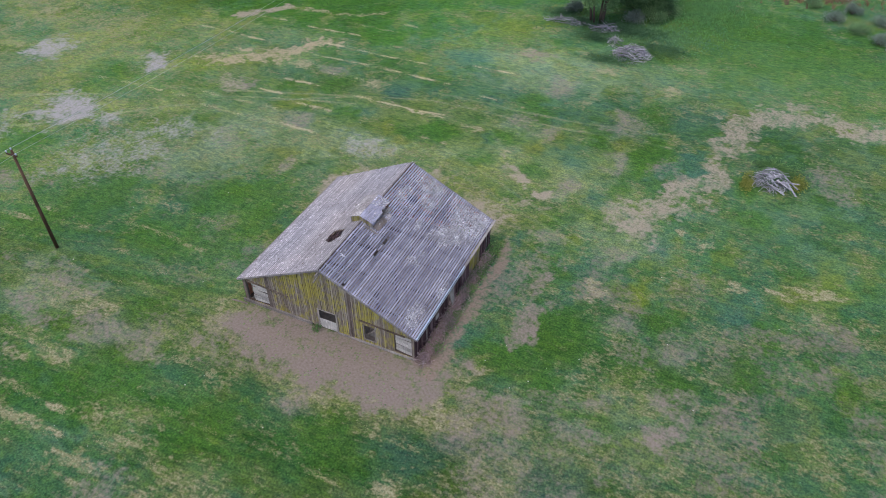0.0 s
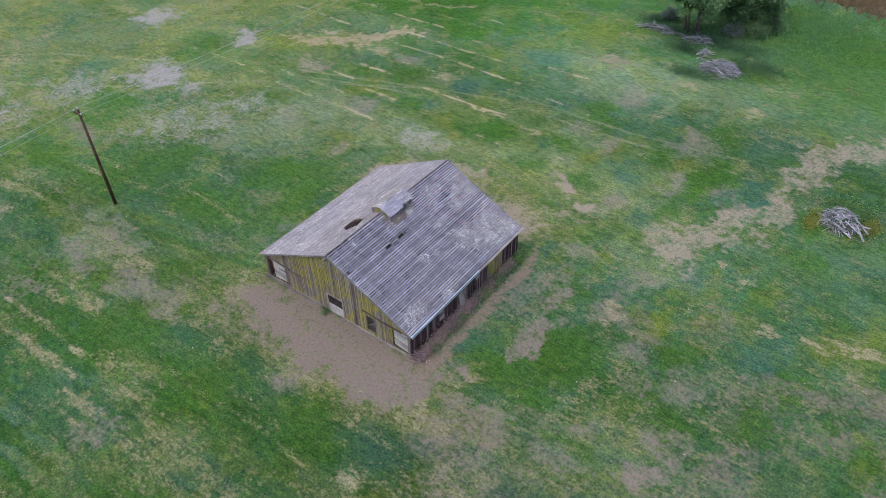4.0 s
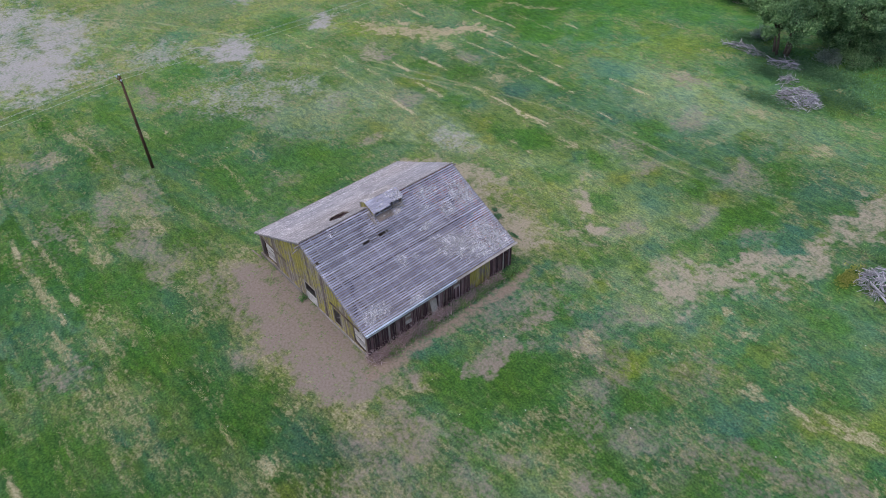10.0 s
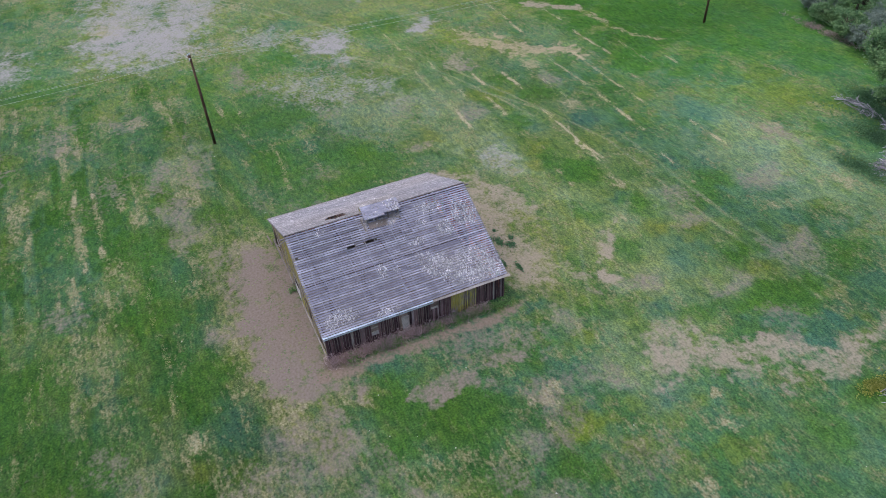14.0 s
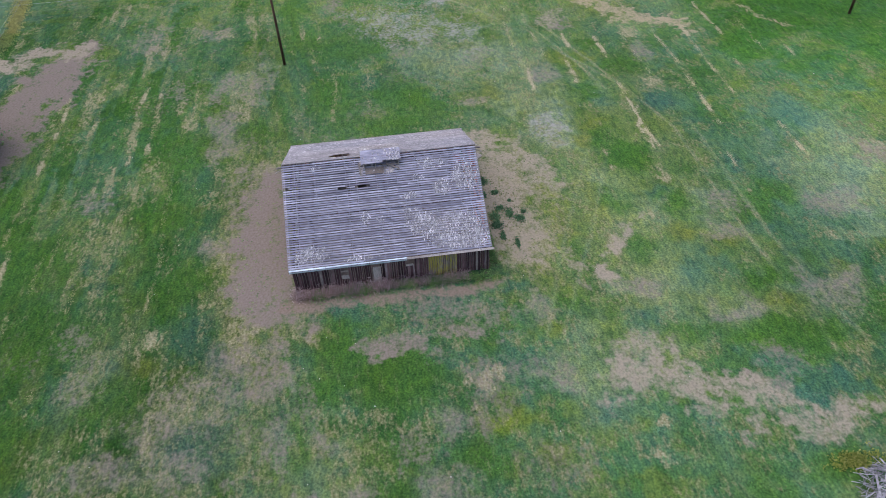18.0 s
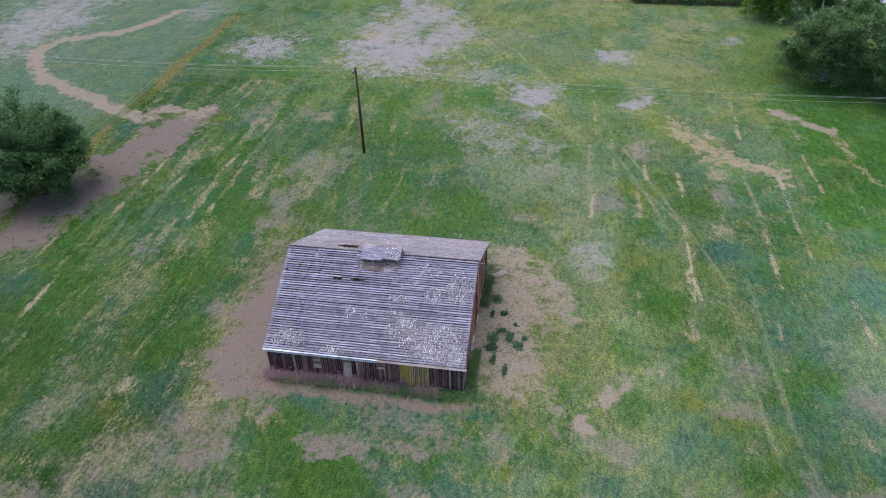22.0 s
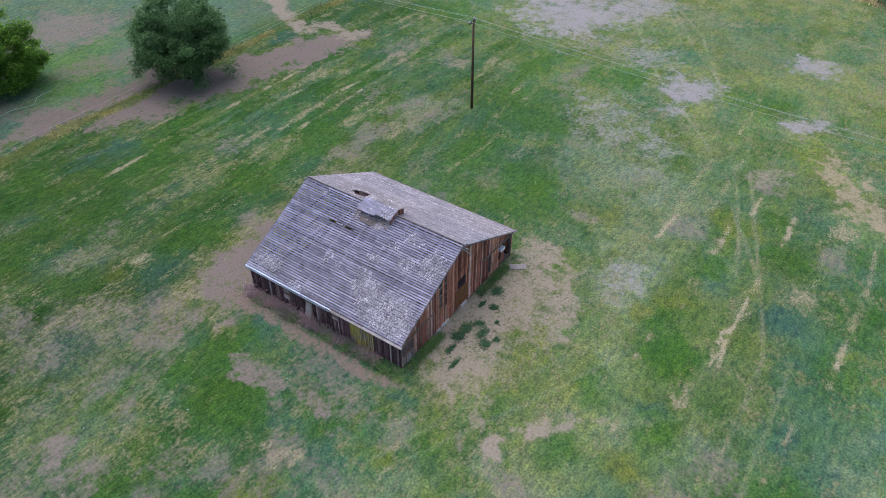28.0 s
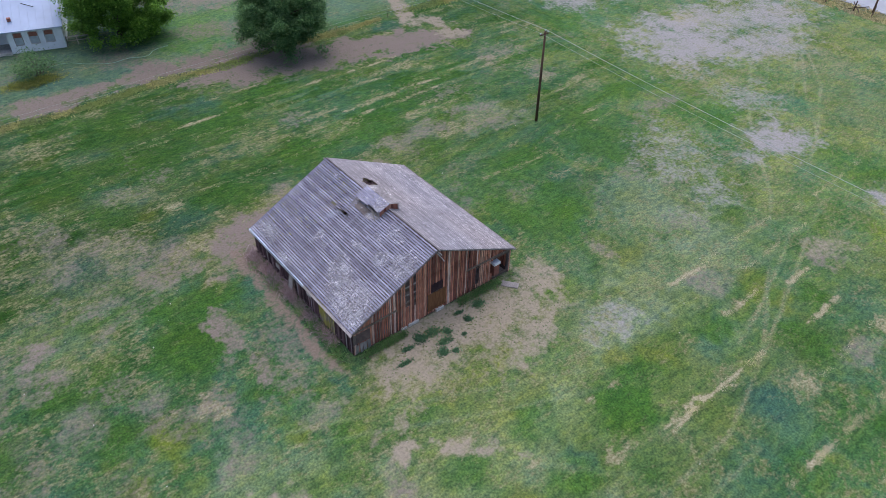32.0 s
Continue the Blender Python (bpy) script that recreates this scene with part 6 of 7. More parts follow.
POLES = [(-47.9, -76.0), (-47.1, -24.5), (-46.35, 25.7), (-45.8, 84.6), (-45.2, 140.0)]
tops = [power_pole(x, y, (0.12, -0.05)) for x, y in POLES]
for a, b in zip(tops, tops[1:]):
    for dx, dz in ((-0.48, -0.13), (0.0, 0.17), (0.48, -0.13)):
        cu = bpy.data.curves.new("power_cable", "CURVE")
        cu.dimensions, cu.bevel_depth, cu.bevel_resolution = "3D", 0.008, 1
        sp = cu.splines.new("POLY")
        sp.points.add(24)
        for i, pt in enumerate(sp.points):
            k = i / 24
            pt.co = (a[0] + (b[0] - a[0]) * k + dx, a[1] + (b[1] - a[1]) * k - (0.115 if dx else 0), a[2] + dz - 4 * 0.75 * k * (1 - k), 1)
        cu.materials.append(M_WIRE)
        tagged(new("power_cable", cu), "thin pale overhead cable strung between poles", "cable", "power line cables")


# ---- trees and shrubs ----
def tree(name, x, y, height, radius, material, label, seed, clumps=150, count=55, leaf=0.34, base=0.12, lobes=5, bark=None, stems=1, flat=1.0, stuff_spread=0.55, thick=1.0, droop=0.0, skirt=0, full=1.0, core=0.72, out=(0.48, 0.7)):
    """Tapered trunk, forking limbs, and a ragged crown of leaf clumps over several lobes."""
    r = np.random.RandomState(seed)
    t = tagged(thing(name, x, y), label, "tree")
    cz, hz = height * (0.5 + base / 2), height * (0.5 - base / 2) * flat
    lobe = [(0.0, 0.0, 0.0, core)] + [(math.cos(a) * d, math.sin(a) * d, h, s) for a, d, h, s in
            ((k * math.tau / lobes + r.uniform(-0.4, 0.4), r.uniform(*out), r.uniform(-0.45, 0.5), r.uniform(0.30, 0.5) * full) for k in range(lobes))]
    cen, spr = [], []
    while len(cen) < clumps:
        lx, ly, lz, s = lobe[r.randint(len(lobe))]
        d = r.normal(size=3)
        d /= np.linalg.norm(d)
        k = s * r.uniform(0.55, 1.0) ** 0.5
        p = np.array([x + radius * (lx + d[0] * k), y + radius * (ly + d[1] * k), cz + hz * (lz * 0.8 + d[2] * k * 1.2)])
        if p[2] > height * base * 0.8 and p[2] < height * 1.02:
            cen.append(p)
            spr.append(radius * r.uniform(0.045, 0.095) * stuff_spread / 0.55)
    for k in range(skirt):
        a, d = r.uniform(0, math.tau), radius * r.uniform(0.5, 0.92)
        cen.append(np.array([x + math.cos(a) * d, y + math.sin(a) * d, height * r.uniform(0.1, 0.32)]))
        spr.append(radius * r.uniform(0.06, 0.095))
    trunk = bmesh.new()
    tr = (0.05 * radius + 0.08) * thick
    for sidx in range(stems):
        ox, oy = (0, 0) if stems == 1 else (r.normal() * radius * 0.12, r.normal() * radius * 0.12)
        fork = (x + ox * 1.6, y + oy * 1.6, height * 0.34)
        limb(trunk, [(x + ox, y + oy, -0.2), (x + ox * 1.2, y + oy * 1.2, height * 0.15), fork], [tr * 1.25, tr, tr * 0.75], 9)
        for p in [cen[i] for i in r.choice(len(cen), 11, False)]:
            m = [(fork[i] * 0.55 + p[i] * 0.45) + r.normal() * 0.25 for i in range(3)]
            m[2] += 0.3
            limb(trunk, [fork, m, tuple(p)], [tr * 0.5, tr * 0.28, tr * 0.08], 5)
    part("trunk", trunk, bark or M_BARK, t, smooth=True)
    raw("crown", *leaves(cen, spr, count, leaf, r, droop), material, t)
    return t


def bush(name, x, y, height, radius, material, label, category, seed, clumps=14, count=45, leaf=0.2, group=""):
    r = np.random.RandomState(seed)
    t = tagged(thing(name, x, y), label, category, group)
    bm = bmesh.new()
    cen = []
    for k in range(clumps):
        a, d = r.uniform(0, math.tau), math.sqrt(r.rand()) * radius * 0.8
        p = (x + math.cos(a) * d, y + math.sin(a) * d, height * (0.12 + 0.7 * r.rand() * (1 - d / radius) + 0.15 * (1 - (d / radius) ** 2) * r.uniform(0.6, 1.1)))
        cen.append(p)
        limb(bm, [(x + math.cos(a) * 0.1, y + math.sin(a) * 0.1, -0.05), ((x * 0.6 + p[0] * 0.4), (y * 0.6 + p[1] * 0.4), p[2] * 0.6), p], [0.035, 0.025, 0.01], 4)
    part("stems", bm, M_BARK, t)
    raw("foliage", *leaves(cen, np.full(len(cen), radius * 0.2), count, leaf, r), material, t)
    return t


tree("broadleaf_tree", -34.5, -2.7, 9.2, 5.3, M_LEAF_DARK, "rounded dark green broadleaf tree on bare trodden soil", 3, 330, 230, 0.21, 0.10, 11, skirt=20, full=1.15, core=0.82, out=(0.36, 0.56))
tree("yard_tree", -20.9, -17.0, 10.6, 5.3, M_LEAF_MID, "large fresh green shade tree beside the white house", 4, 230, 420, 0.23, -0.06, 8, droop=0.3, skirt=45)
tree("willow_tree", -18.9, 85.4, 9.0, 5.0, M_LEAF_SAGE, "grey-green willow with tangled dead limbs at its foot", 6, 190, 240, 0.22, 0.30, 8, None, 6, thick=0.42, droop=0.3, skirt=0)
tree("willow_tree", -14.8, 91.5, 8.6, 4.2, M_LEAF_SAGE, "grey-green willow leaning over bluish undergrowth", 7, 160, 270, 0.22, 0.0, 7, None, 4, thick=0.5, droop=0.3, skirt=40)
for i, (x, y, h, r) in enumerate(((-12.8, 88.6, 2.2, 1.7), (-14.9, 87.2, 1.8, 1.4), (-11.6, 91.2, 2.4, 1.8), (-22.8, 87.8, 1.6, 1.3))):
    bush("willow_sucker", x, y, h, r, M_SAGE if i % 2 else M_LEAF_SAGE, "bushy blue-green suckers at the willow foot", "shrub", 110 + i, 26, 110, 0.14, "willow suckers")
tree("cottonwood_tree", -71.8, 77.0, 12.5, 6.8, M_LEAF_COTTON, "big grey-green cottonwood with a pale dead trunk beside it", 9, 230, 300, 0.24, 0.0, 11, M_PALEBARK, 2, stuff_spread=0.46, droop=0.2, skirt=50, core=0.6, out=(0.5, 0.78))
tree("cottonwood_tree", -65.5, 85.5, 11.0, 5.4, M_LEAF_DARK, "dark green cottonwood behind a pale dead trunk", 19, 200, 220, 0.26, 0.0, 8, None, 2, skirt=30)
tree("cottonwood_tree", -95.0, 75.0, 9.0, 5.0, M_LEAF_MID, "yellow-green tree standing at the end of the road hedge", 10, 260, 130, 0.26, -0.1, skirt=30)
for i, (x, y, h, r) in enumerate(((-42, 98.5, 2.6, 2.3), (-38.5, 97, 3.0, 2.5), (-35, 96.2, 3.2, 2.7), (-31.5, 95.5, 3.4, 2.8), (-28, 95, 3.4, 2.8), (-25, 96.5, 3.6, 3.0), (-33, 100.5, 4.2, 3.4), (-27, 101.5, 4.6, 3.6), (-39, 102, 4.0, 3.2))):
    tree("willow_shrub", x, y, h, r, M_SAGE if i % 3 == 0 else M_LEAF_SAGE, "low spreading grey-green willow shrub", 20 + i, 110, 90, 0.19, 0.0, 4, None, 3, thick=0.5)
for i, (x, y) in enumerate(((5.0, 101.5), (7.6, 97.6), (9.6, 101), (10.5, 95.2), (12.6, 92.6), (14.5, 90.6), (15.5, 95), (13, 98.5), (17.5, 89))):
    bush("sagebrush", x, y, 1.3 + 0.25 * (i % 3), 1.25 + 0.2 * (i % 2), M_SAGE if i % 3 else M_LEAF_SAGE, "rounded silvery sagebrush on the field edge", "shrub", 40 + i, 22, 90, 0.12, "sagebrush row")
for i in range(15):
    y = 55.6 + i * 1.15
    bush("hedge_shrub", -100.2 + 0.35 * (i % 2), y, 2.2 + 0.35 * ((i * 7) % 3), 1.25, M_LEAF_DARK if i % 3 == 1 else M_LEAF_SAGE, "dense green roadside shrub", "shrub", 60 + i, 20, 90, 0.18, "roadside hedge")
# reeds and tall growth behind the willows
n = 1500
tufts("reeds", rng.normal(-1, 5, n), rng.normal(105.5, 1.6, n), 0.6, 0.07, "brown reeds at the far edge of the grass", M_BLADE, np.tile([[0.17, 0.13, 0.085]], (n, 1)), 4)
n = 3000
tufts("rank_grass", rng.normal(-8, 3.0, n), rng.normal(94, 3.2, n), 0.24, 0.05, "tall fresh green grass beside the willow", M_BLADE, np.tile([[0.09, 0.215, 0.075]], (n, 1)), 3)
n = 2200
tufts("willow_undergrowth", rng.normal(-14, 5, n), rng.normal(84.5, 2.2, n), 0.16, 0.11, "rank green undergrowth below the willow", M_BLADE, np.tile([[0.075, 0.165, 0.075]], (n, 1)), 2)

# pale dead cottonwood trunk
dead = tagged(thing("dead_tree", -61.7, 82.2), "pale barkless dead tree trunk with broken limbs", "tree")
bm = bmesh.new()
limb(bm, [(-61.7, 82.2, -0.2), (-61.6, 82.4, 2.2), (-61.2, 82.8, 4.4), (-61.3, 83.2, 6.5)], [0.42, 0.3, 0.24, 0.12], 10)
for dx, dy, dz in ((1.8, 0.6, 5.2), (-1.6, 1.2, 6.0), (0.6, -1.5, 4.8), (-0.8, 2.2, 7.2)):
    limb(bm, [(-61.4, 82.6, 3.2), (-61.4 + dx * 0.6, 82.6 + dy * 0.6, 3.2 + (dz - 3.2) * 0.7), (-61.4 + dx, 82.6 + dy, dz)], [0.15, 0.1, 0.04], 6)
part("trunk", bm, M_PALEBARK, dead, smooth=True)

# ---- brush piles ----
def stick_mesh(name, seed):
    r = random.Random(seed)
    bm = bmesh.new()
    pts = [(x, r.uniform(-0.05, 0.05), r.uniform(-0.04, 0.04)) for x in (-0.5, -0.2, 0.15, 0.5)]
    limb(bm, pts, [0.019, 0.017, 0.013, 0.005], 5)
    return bm


STICKS = []
for k in range(5):
    me = bpy.data.meshes.new("stick")
    b_ = stick_mesh("stick", k)
    b_.to_mesh(me)
    b_.free()
    me.materials.append(M_STICK)
    STICKS.append(me)


def brush_pile(x, y, rx, ry, n, seed, label, turn=0.5, longest=2.2, planks=0, high=1.35):
    r = random.Random(seed)
    pile = tagged(thing("brush_pile", x, y), label, "brush pile", "brush piles")
    for k in range(n):
        a, d = r.uniform(0, math.tau), math.sqrt(r.random())
        ln = r.uniform(0.5, longest) * (1 - 0.45 * d)
        h = 0.06 + high * max(0, 1 - d * d) * r.random() ** 0.7
        th = r.gauss(turn, 0.75)
        ax = Vector((math.cos(th), math.sin(th), r.gauss(0, 0.22)))
        lay("stick", STICKS[k % 5], pile, (x + rx * d * math.cos(a) * 0.8, y + ry * d * math.sin(a) * 0.8, h), ax, ax.cross((0, 0, 1)), (ln, *(2 * [min(2.2, ln * r.uniform(0.6, 1.8))])))
    for k in range(planks):
        th = r.gauss(turn + 1.2, 0.35)
        ax = Vector((math.cos(th), math.sin(th), r.gauss(0.1, 0.12)))
        lay("plank", PLANKS[k % 2], pile, (x + rx * r.uniform(-0.6, 0.9), y - ry * r.uniform(0.0, 0.7), r.uniform(0.2, 0.75)), ax, ax.cross((0, 0, 1)), (r.uniform(1.0, 1.9), r.uniform(0.09, 0.15), 0.05))
    return pile


PLANKS = [board_mesh("plank", pick, M_STICK, 3, 0.02, 0.04) for _ in range(2)]
brush_pile(-12.9, 77.6, 2.6, 2.4, 400, 1, "heap of bleached grey branches on the grass")
brush_pile(4.1, 58.1, 1.9, 1.9, 300, 2, "heap of bleached dead branches and planks among weeds", 1.2, 1.9, 9)
brush_pile(-15.7, 80.6, 0.9, 1.6, 60, 3, "tangled dead limbs below the willow", 2.0, high=0.5)
brush_pile(-22.6, 83.9, 3.6, 0.9, 120, 4, "scattered dead limbs at the foot of the willow", -0.4, 2.6, high=0.45)
brush_pile(-17.6, 83.4, 2.4, 1.2, 80, 5, "tangled dead limbs below the willow", 0.3, 3.0, high=0.7)


def weeds(name, x, y, sx, sy, n, tall, size, material, label, count=7, box_=True, slim=0.32):
    """Leafy or stalky growth in an oblong or rounded stand."""
    px = x + (rng.uniform(-1, 1, n) if box_ else rng.normal(0, 0.6, n)) * sx
    py = y + (rng.uniform(-1, 1, n) if box_ else rng.normal(0, 0.6, n)) * sy
    pz = field_height(px, py) + tall * rng.uniform(0.05, 0.7, n)
    ob = raw(name, *leaves(np.stack([px, py, pz], -1), np.full(n, tall * 0.28), count, size, rng, 0.0, slim), material)
    return tagged(ob, label, "weeds", kind="stuff")


weeds("pile_weeds", 4.4, 60.3, 1.7, 1.2, 420, 0.5, 0.13, M_WEED, "green weeds growing round the branch heap", box_=False)
weeds("pile_weeds", 6.3, 58.8, 0.5, 1.1, 180, 0.5, 0.13, M_STRAW, "yellow weeds growing round the branch heap", box_=False)
weeds("pile_weeds", 2.2, 57.2, 0.4, 1.1, 160, 0.45, 0.13, M_STRAW, "yellow weeds growing round the branch heap", box_=False)
weeds("pile_weeds", -11.5, 79.5, 3.5, 1.6, 800, 0.4, 0.13, M_WEED, "green weeds growing round the branch heap", box_=False)
for xx, yy, sx_, sy_, nn in ((-20.5, 84.6, 3.6, 1.0, 520), (-14.0, 84.4, 3.2, 1.6, 620), (-18.2, 80.8, 1.8, 0.9, 260), (-10.2, 80.6, 2.2, 1.4, 420), (-24.0, 86.4, 1.6, 1.0, 220), (-15.0, 75.6, 2.6, 1.0, 300)):
    weeds("willow_weeds", xx, yy, sx_, sy_, nn, 0.55, 0.15, M_RANK, "rank blue-green weeds below the willow", 7, False)
weeds("dead_weeds", -36.5, 94.4, 5.0, 0.6, 260, 0.5, 0.3, M_DEADWEED, "brown dead growth along the foot of the willow shrubs", 6, False, 0.08)
weeds("dead_weeds", -14.72, 30.2, 0.28, 3.2, 330, 0.75, 0.34, M_DEADWEED, "tangled reddish dead weeds along the barn wall", 8, True, 0.055)
weeds("dead_weeds", -14.72, 36.0, 0.28, 3.0, 210, 0.6, 0.3, M_DEADWEED, "tangled reddish dead weeds along the barn wall", 8, True, 0.055)
weeds("wall_weeds", -14.6, 38.2, 0.3, 2.2, 200, 0.45, 0.1, M_WEED, "green weeds at the foot of the barn wall", 6)
for yy in (28.7, 30.9, 31.8, 34.8, 36.4):
    weeds("wall_weeds", -14.5, yy, 0.32, 0.4, 55, 0.6, 0.1, M_WEED, "green weed clump at the foot of the barn wall", 6, False)
weeds("wall_weeds", -17.4, 40.9, 1.7, 0.2, 330, 0.4, 0.09, M_WEED, "green weeds along the gable foot", 6)
weeds("wall_weeds", -25.6, 40.9, 1.9, 0.22, 400, 0.42, 0.09, M_WEED, "green weeds along the gable foot", 6)
wr = random.Random(17)
for k in range(13):
    xx, yy, rr = wr.gauss(-21.4, 1.9), 41.3 + abs(wr.gauss(0, 1.4)), wr.uniform(0.12, 0.5)
    weeds("weed_clump", xx, yy, rr * wr.uniform(0.6, 1.5), rr * wr.uniform(0.35, 0.9), int(380 * rr), 0.11, 0.07, M_RANK, "low dark green weed clump on bare soil", 8, False)
weeds("weed_clump", -22.75, 26.75, 0.3, 0.2, 26, 0.45, 0.1, M_WEED, "bright green weed clump by the barn door", 6, False)

# ---- things lying about the barn ----
crate = tagged(thing("white_crate", -27.7, 40.1), "white-topped box standing in the open barn corner", "box")
part("body", box(bmesh.new(), (-28.0, 39.8, 0.05), (-27.5, 40.35, 1.2)), M_REDTRIM, crate)
part("lid", box(bmesh.new(), (-28.04, 39.76, 1.2), (-27.46, 40.39, 1.42)), M_WHITEWALL, crate, "white lid")
for x, y, a in ((-29.3, 26.75, 4),):
    plank = lay("loose_plank", BOARDS[M_GREYBOARD.name][0], None, (x, y, 0.08), (math.cos(radians(a)), math.sin(radians(a)), 0), (-math.sin(radians(a)), math.cos(radians(a)), 0), (1.3, 0.1, 0.05))
    tagged(plank, "bleached loose plank lying on the soil", "plank", "loose planks")
slab = part("loose_slab", box(bmesh.new(), (-0.62, -0.28, 0), (0.62, 0.28, 0.06), Matrix.Translation((-28.0, 41.6, 0.01)) @ Matrix.Rotation(radians(-52), 4, "Z")), M_GREYWOOD)
tagged(slab, "short wide tan slab lying on the dusty soil", "slab")

# ---- fences ----
FENCE = tagged(thing("road_fence", -100.6, 30.0), "wire stock fence on dark wooden posts beside the road", "fence")
post_bm = limb(bmesh.new(), [(0, 0, -0.2), (0, 0, 1.35)], [0.085, 0.075], 7)
post_me = bpy.data.meshes.new("post")
post_bm.to_mesh(post_me)
post_bm.free()
post_me.materials.append(M_TIMBER)
fy_, k = -6.0, 0
while fy_ < 58:
    ob = under(new("post", post_me), FENCE)
    ob.matrix_basis = pose(-100.6 + pick.uniform(-0.15, 0.15), fy_, 0.05, pick.gauss(0, 3), pick.gauss(0, 3), 0)
    fy_ += pick.uniform(2.2, 4.2)
for z in (0.5, 0.85, 1.2):
    part("fence_wire", limb(bmesh.new(), [(-100.6, -6, z), (-100.6, 26, z - 0.03), (-100.6, 58, z)], [0.008] * 3, 4), M_WIRE, FENCE)
part("brace", limb(bmesh.new(), [(-100.6, 29.6, 0.15), (-100.6, 32.0, 1.1)], [0.06, 0.06], 6), M_TIMBER, FENCE)
part("brace", limb(bmesh.new(), [(-100.4, 31.2, 0.1), (-100.5, 30.0, 1.2)], [0.06, 0.06], 6), M_TIMBER, FENCE)
SFENCE = tagged(thing("field_fence", -45.0, -4.0), "thin wire fence running through tall dry grass", "fence")
for i in range(12):
    x = -4 - i * 7.6
    ob = under(new("post", post_me), SFENCE)
    ob.matrix_basis = pose(x, -3.0 - 2.0 * min(1, max(0, (-x - 5) / 80)), 0.0, pick.gauss(0, 3), pick.gauss(0, 3), 0) @ Matrix.Diagonal((0.25, 0.25, 0.6, 1))
for z in (0.55, 1.0):
    part("fence_wire", limb(bmesh.new(), [(-4, -3, z), (-44, -4, z), (-88, -5, z)], [0.008] * 3, 4), M_WIRE, SFENCE)
for x, y in ((-102.1, 32.2), (-101.6, 53.2)):
    rp = tagged(thing("roadside_pole", x, y), "slender dark roadside pole by the highway fence", "pole", "roadside poles")
    part("shaft", limb(bmesh.new(), [(x, y, -0.2), (x, y, 4.0), (x, y, 8.0)], [0.14, 0.12, 0.1], 8), M_POLE, rp, smooth=True)
    part("collar", limb(bmesh.new(), [(x, y, 7.5), (x, y, 7.7)], [0.13, 0.13], 8), M_TIN, rp)

# ---- the white house ----
house = tagged(thing("house", -11.0, -22.0), "single-storey white farmhouse with a white metal roof", "house")
HM = Matrix.Translation((-15.0, -18.2, 0)) @ Matrix.Rotation(radians(-17), 4, "Z")
HL, HD, HE, HR = 14.0, 9.5, 2.55, 4.6


def hpart(name, lo, hi, mat, parent=house, label=""):
    return part(name, box(bmesh.new(), lo, hi, HM), mat, parent, label)


WIN = ((0.75, 1.75), (2.3, 3.3), (3.9, 4.8))
cuts = [0.0] + [v for w in WIN for v in w] + [5.4]
bm = bmesh.new()
for a, b in zip(cuts[::2], cuts[1::2]):
    box(bm, (a, -0.15, 0), (b, 0, HE), HM)
for a, b in WIN:
    box(bm, (a, -0.15, 0), (b, 0, 0.85), HM)
    box(bm, (a, -0.15, 2.3), (b, 0, HE), HM)
front = part("front_wall", bm, M_WHITEWALL, house, "white clapboard front wall")
for k in range(13):
    hpart("clapboard", (0.0, 0.0, 0.05 + k * 0.06), (5.4, 0.018, 0.1 + k * 0.06), M_WHITEWALL, front)
for a, b in WIN:
    w = hpart("window", (a + 0.08, -0.1, 0.93), (b - 0.08, -0.06, 2.22), M_BLIND, house, "pale blue-grey boarded window")
    hpart("header_board", (a + 0.08, -0.06, 1.72), (b - 0.08, -0.04, 2.22), M_REDTRIM, w, "rust-brown header board")
    bm = bmesh.new()
    for lo, hi in (((a, -0.08, 0.85), (a + 0.08, 0.03, 2.3)), ((b - 0.08, -0.08, 0.85), (b, 0.03, 2.3)), ((a + 0.08, -0.08, 2.22), (b - 0.08, 0.03, 2.3)), ((a + 0.08, -0.08, 0.85), (b - 0.08, 0.05, 0.93))):
        box(bm, lo, hi, HM)
    part("frame", bm, M_PALEBOARD, w)
hpart("side_wall", (-0.15, -HD, 0), (0, 0, HE), M_WHITEWALL)
hpart("side_wall", (HL, -HD, 0), (HL + 0.15, 0, HE), M_WHITEWALL)
hpart("back_wall", (0, -HD - 0.15, 0), (HL, -HD, HE), M_WHITEWALL)
hpart("porch_wall", (5.4, -2.6, 0), (HL, -2.45, HE), M_WHITEWALL)
hpart("porch_floor", (5.4, -2.45, 0), (HL, 0.3, 0.25), M_STONE)
for u in (7.4, 10.4, 13.7):
    hpart("porch_post", (u, -0.12, 0.25), (u + 0.12, 0.0, HE), M_WHITEWALL)
for s, name in ((1, "roof_front"), (-1, "roof_back")):
    bm = bmesh.new()
    y_e, y_r = (0.5, -HD / 2) if s > 0 else (-HD - 0.5, -HD / 2)
    vs = [HM @ Vector(p) for p in ((-0.4, y_e, HE), (HL + 0.4, y_e, HE), (HL + 0.4, y_r, HR), (-0.4, y_r, HR))]
    up = Vector((0, 0, 0.1))
    lo = [bm.verts.new(v) for v in vs]
    hi = [bm.verts.new(v + up) for v in vs]
    bm.faces.new(hi), bm.faces.new(lo[::-1])
    for i in range(4):
        bm.faces.new((lo[i], lo[(i + 1) % 4], hi[(i + 1) % 4], hi[i]))
    bmesh.ops.recalc_face_normals(bm, faces=bm.faces)
    rf = part(name, bm, M_ROOFTIN, house, "pale bluish-white sheet metal roof")
    for k in range(19):
        u = -0.3 + k * 0.8
        part("seam", beam(bmesh.new(), HM @ Vector((u, y_e, HE + 0.12)), HM @ Vector((u, y_r, HR + 0.12)), 0.03, 0.04), M_ROOFTIN, rf)
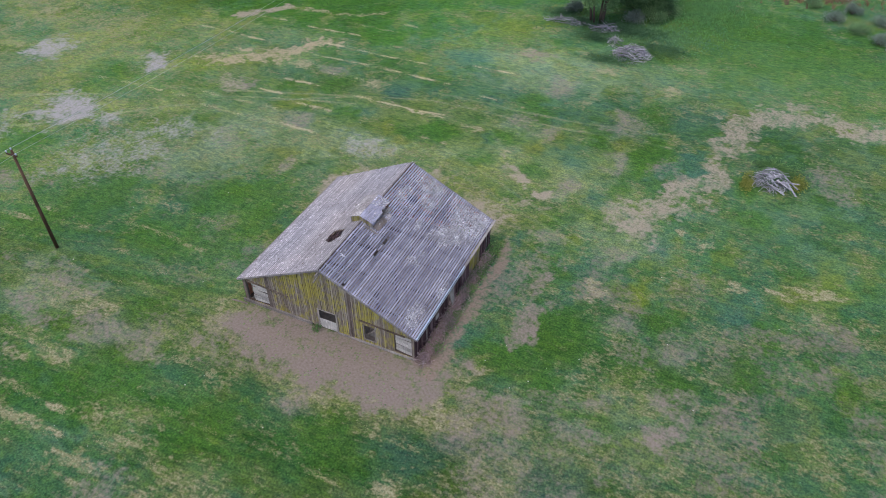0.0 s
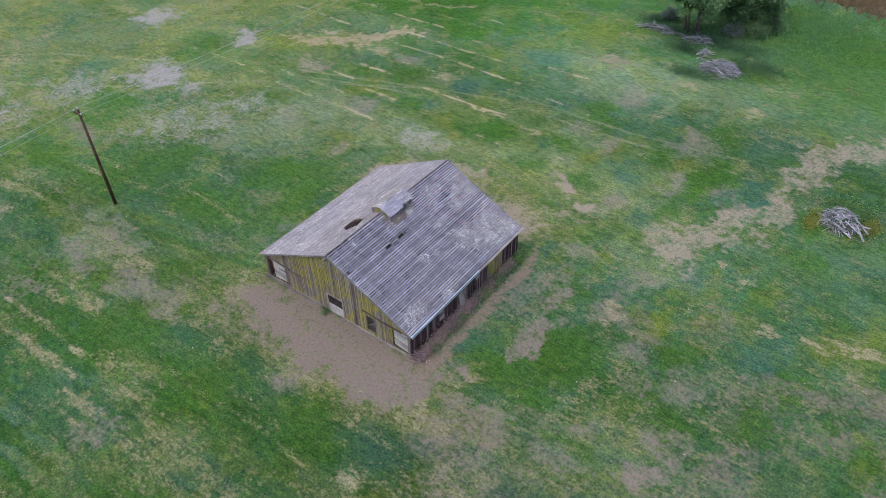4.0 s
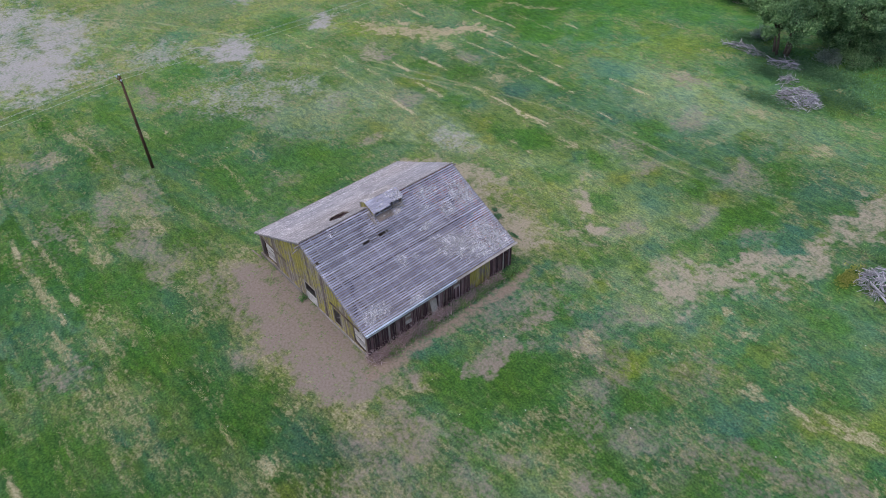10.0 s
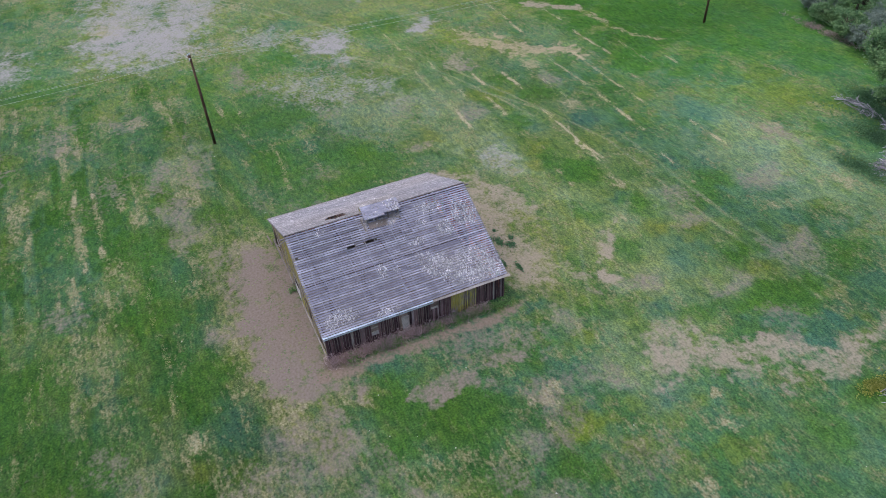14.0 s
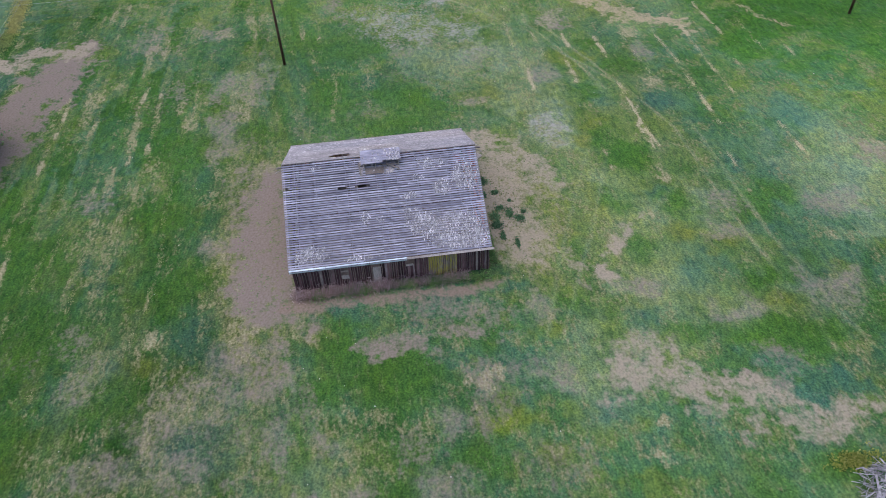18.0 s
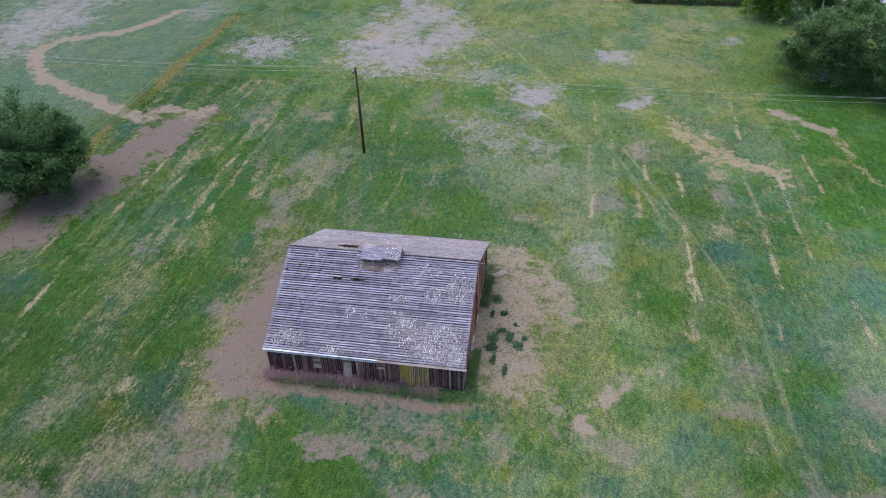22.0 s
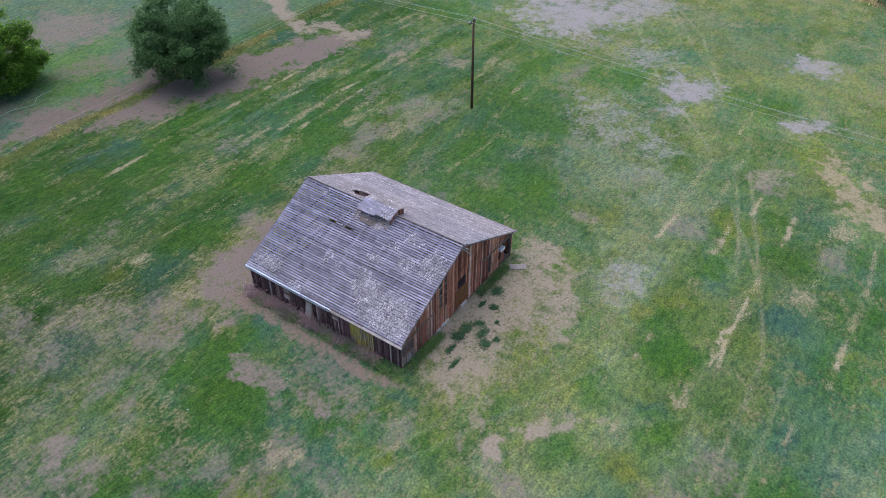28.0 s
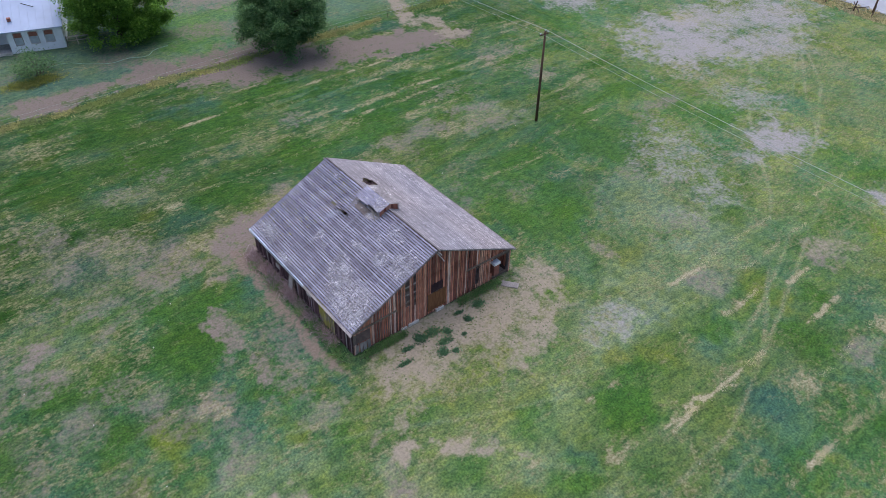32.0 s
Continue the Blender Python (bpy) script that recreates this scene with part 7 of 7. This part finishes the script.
for u in (-0.08, HL + 0.08):
    bm = bmesh.new()
    tri = [bm.verts.new(HM @ Vector(p)) for p in ((u - 0.07, 0, HE), (u - 0.07, -HD, HE), (u - 0.07, -HD / 2, HR))]
    tri2 = [bm.verts.new(HM @ Vector(p)) for p in ((u + 0.07, 0, HE), (u + 0.07, -HD, HE), (u + 0.07, -HD / 2, HR))]
    bm.faces.new(tri), bm.faces.new(tri2[::-1])
    for i in range(3):
        bm.faces.new((tri[i], tri[(i + 1) % 3], tri2[(i + 1) % 3], tri2[i]))
    part("gable", bm, M_WHITEWALL, house)
hpart("chimney", (4.6, -HD / 2 - 1.4, HR - 1.0), (5.1, -HD / 2 - 0.9, HR + 0.9), M_REDTRIM)
steps = tagged(thing("side_rail", -15.2, -18.3), "weathered grey wooden side rail beside the house", "railing")
for u in (-2.6, -1.4, -0.3):
    part("rail_post", box(bmesh.new(), (u, -0.4, 0), (u + 0.1, -0.3, 1.1), HM), M_GREYWOOD, steps)
for z in (0.55, 1.0):
    part("rail", box(bmesh.new(), (-2.6, -0.3, z), (-0.2, -0.25, z + 0.09), HM), M_GREYWOOD, steps)
bush("garden_shrub", -10.6, -12.6, 3.6, 2.5, M_LEAF_DARK, "loose blue-green shrub in front of the white house", "shrub", 90, 30, 80, 0.17)
weeds("garden_weeds", -9.6, -11.2, 2.3, 0.9, 700, 0.35, 0.13, M_STRAW, "yellow-green weeds round the garden shrub", box_=False)

# garden hose lying over the yard grass
hc = bpy.data.curves.new("garden_hose", "CURVE")
hc.dimensions, hc.bevel_depth, hc.bevel_resolution = "3D", 0.025, 2
hs = hc.splines.new("BEZIER")
HOSE = ((-11.6, -13.9), (-13.5, -14.0), (-15.8, -12.2), (-17.8, -11.1), (-19.6, -11.2), (-21.4, -10.6), (-22.6, -11.6), (-24.3, -11.9))
hs.bezier_points.add(len(HOSE) - 1)
for bp, (x, y) in zip(hs.bezier_points, HOSE):
    bp.co = (x, y, 0.06)
    bp.handle_left_type = bp.handle_right_type = "AUTO"
hc.materials.append(plain("hose_rubber", (0.30, 0.48, 0.36), 0.5, 0, 0.1))
tagged(new("garden_hose", hc), "pale green garden hose lying across the yard grass", "hose")

# small roof fittings of the house
hpart("roof_vent", (4.6, -1.2, HE + 0.75), (4.95, -0.85, HE + 1.1), M_REDTRIM, house, "rust-red roof vent")
part("roof_pipe", beam(bmesh.new(), HM @ Vector((2.2, -2.6, HE + 1.45)), HM @ Vector((3.4, -3.2, HE + 1.75)), 0.06, 0.06), M_DARK, house, "dark pipe lying on the roof")
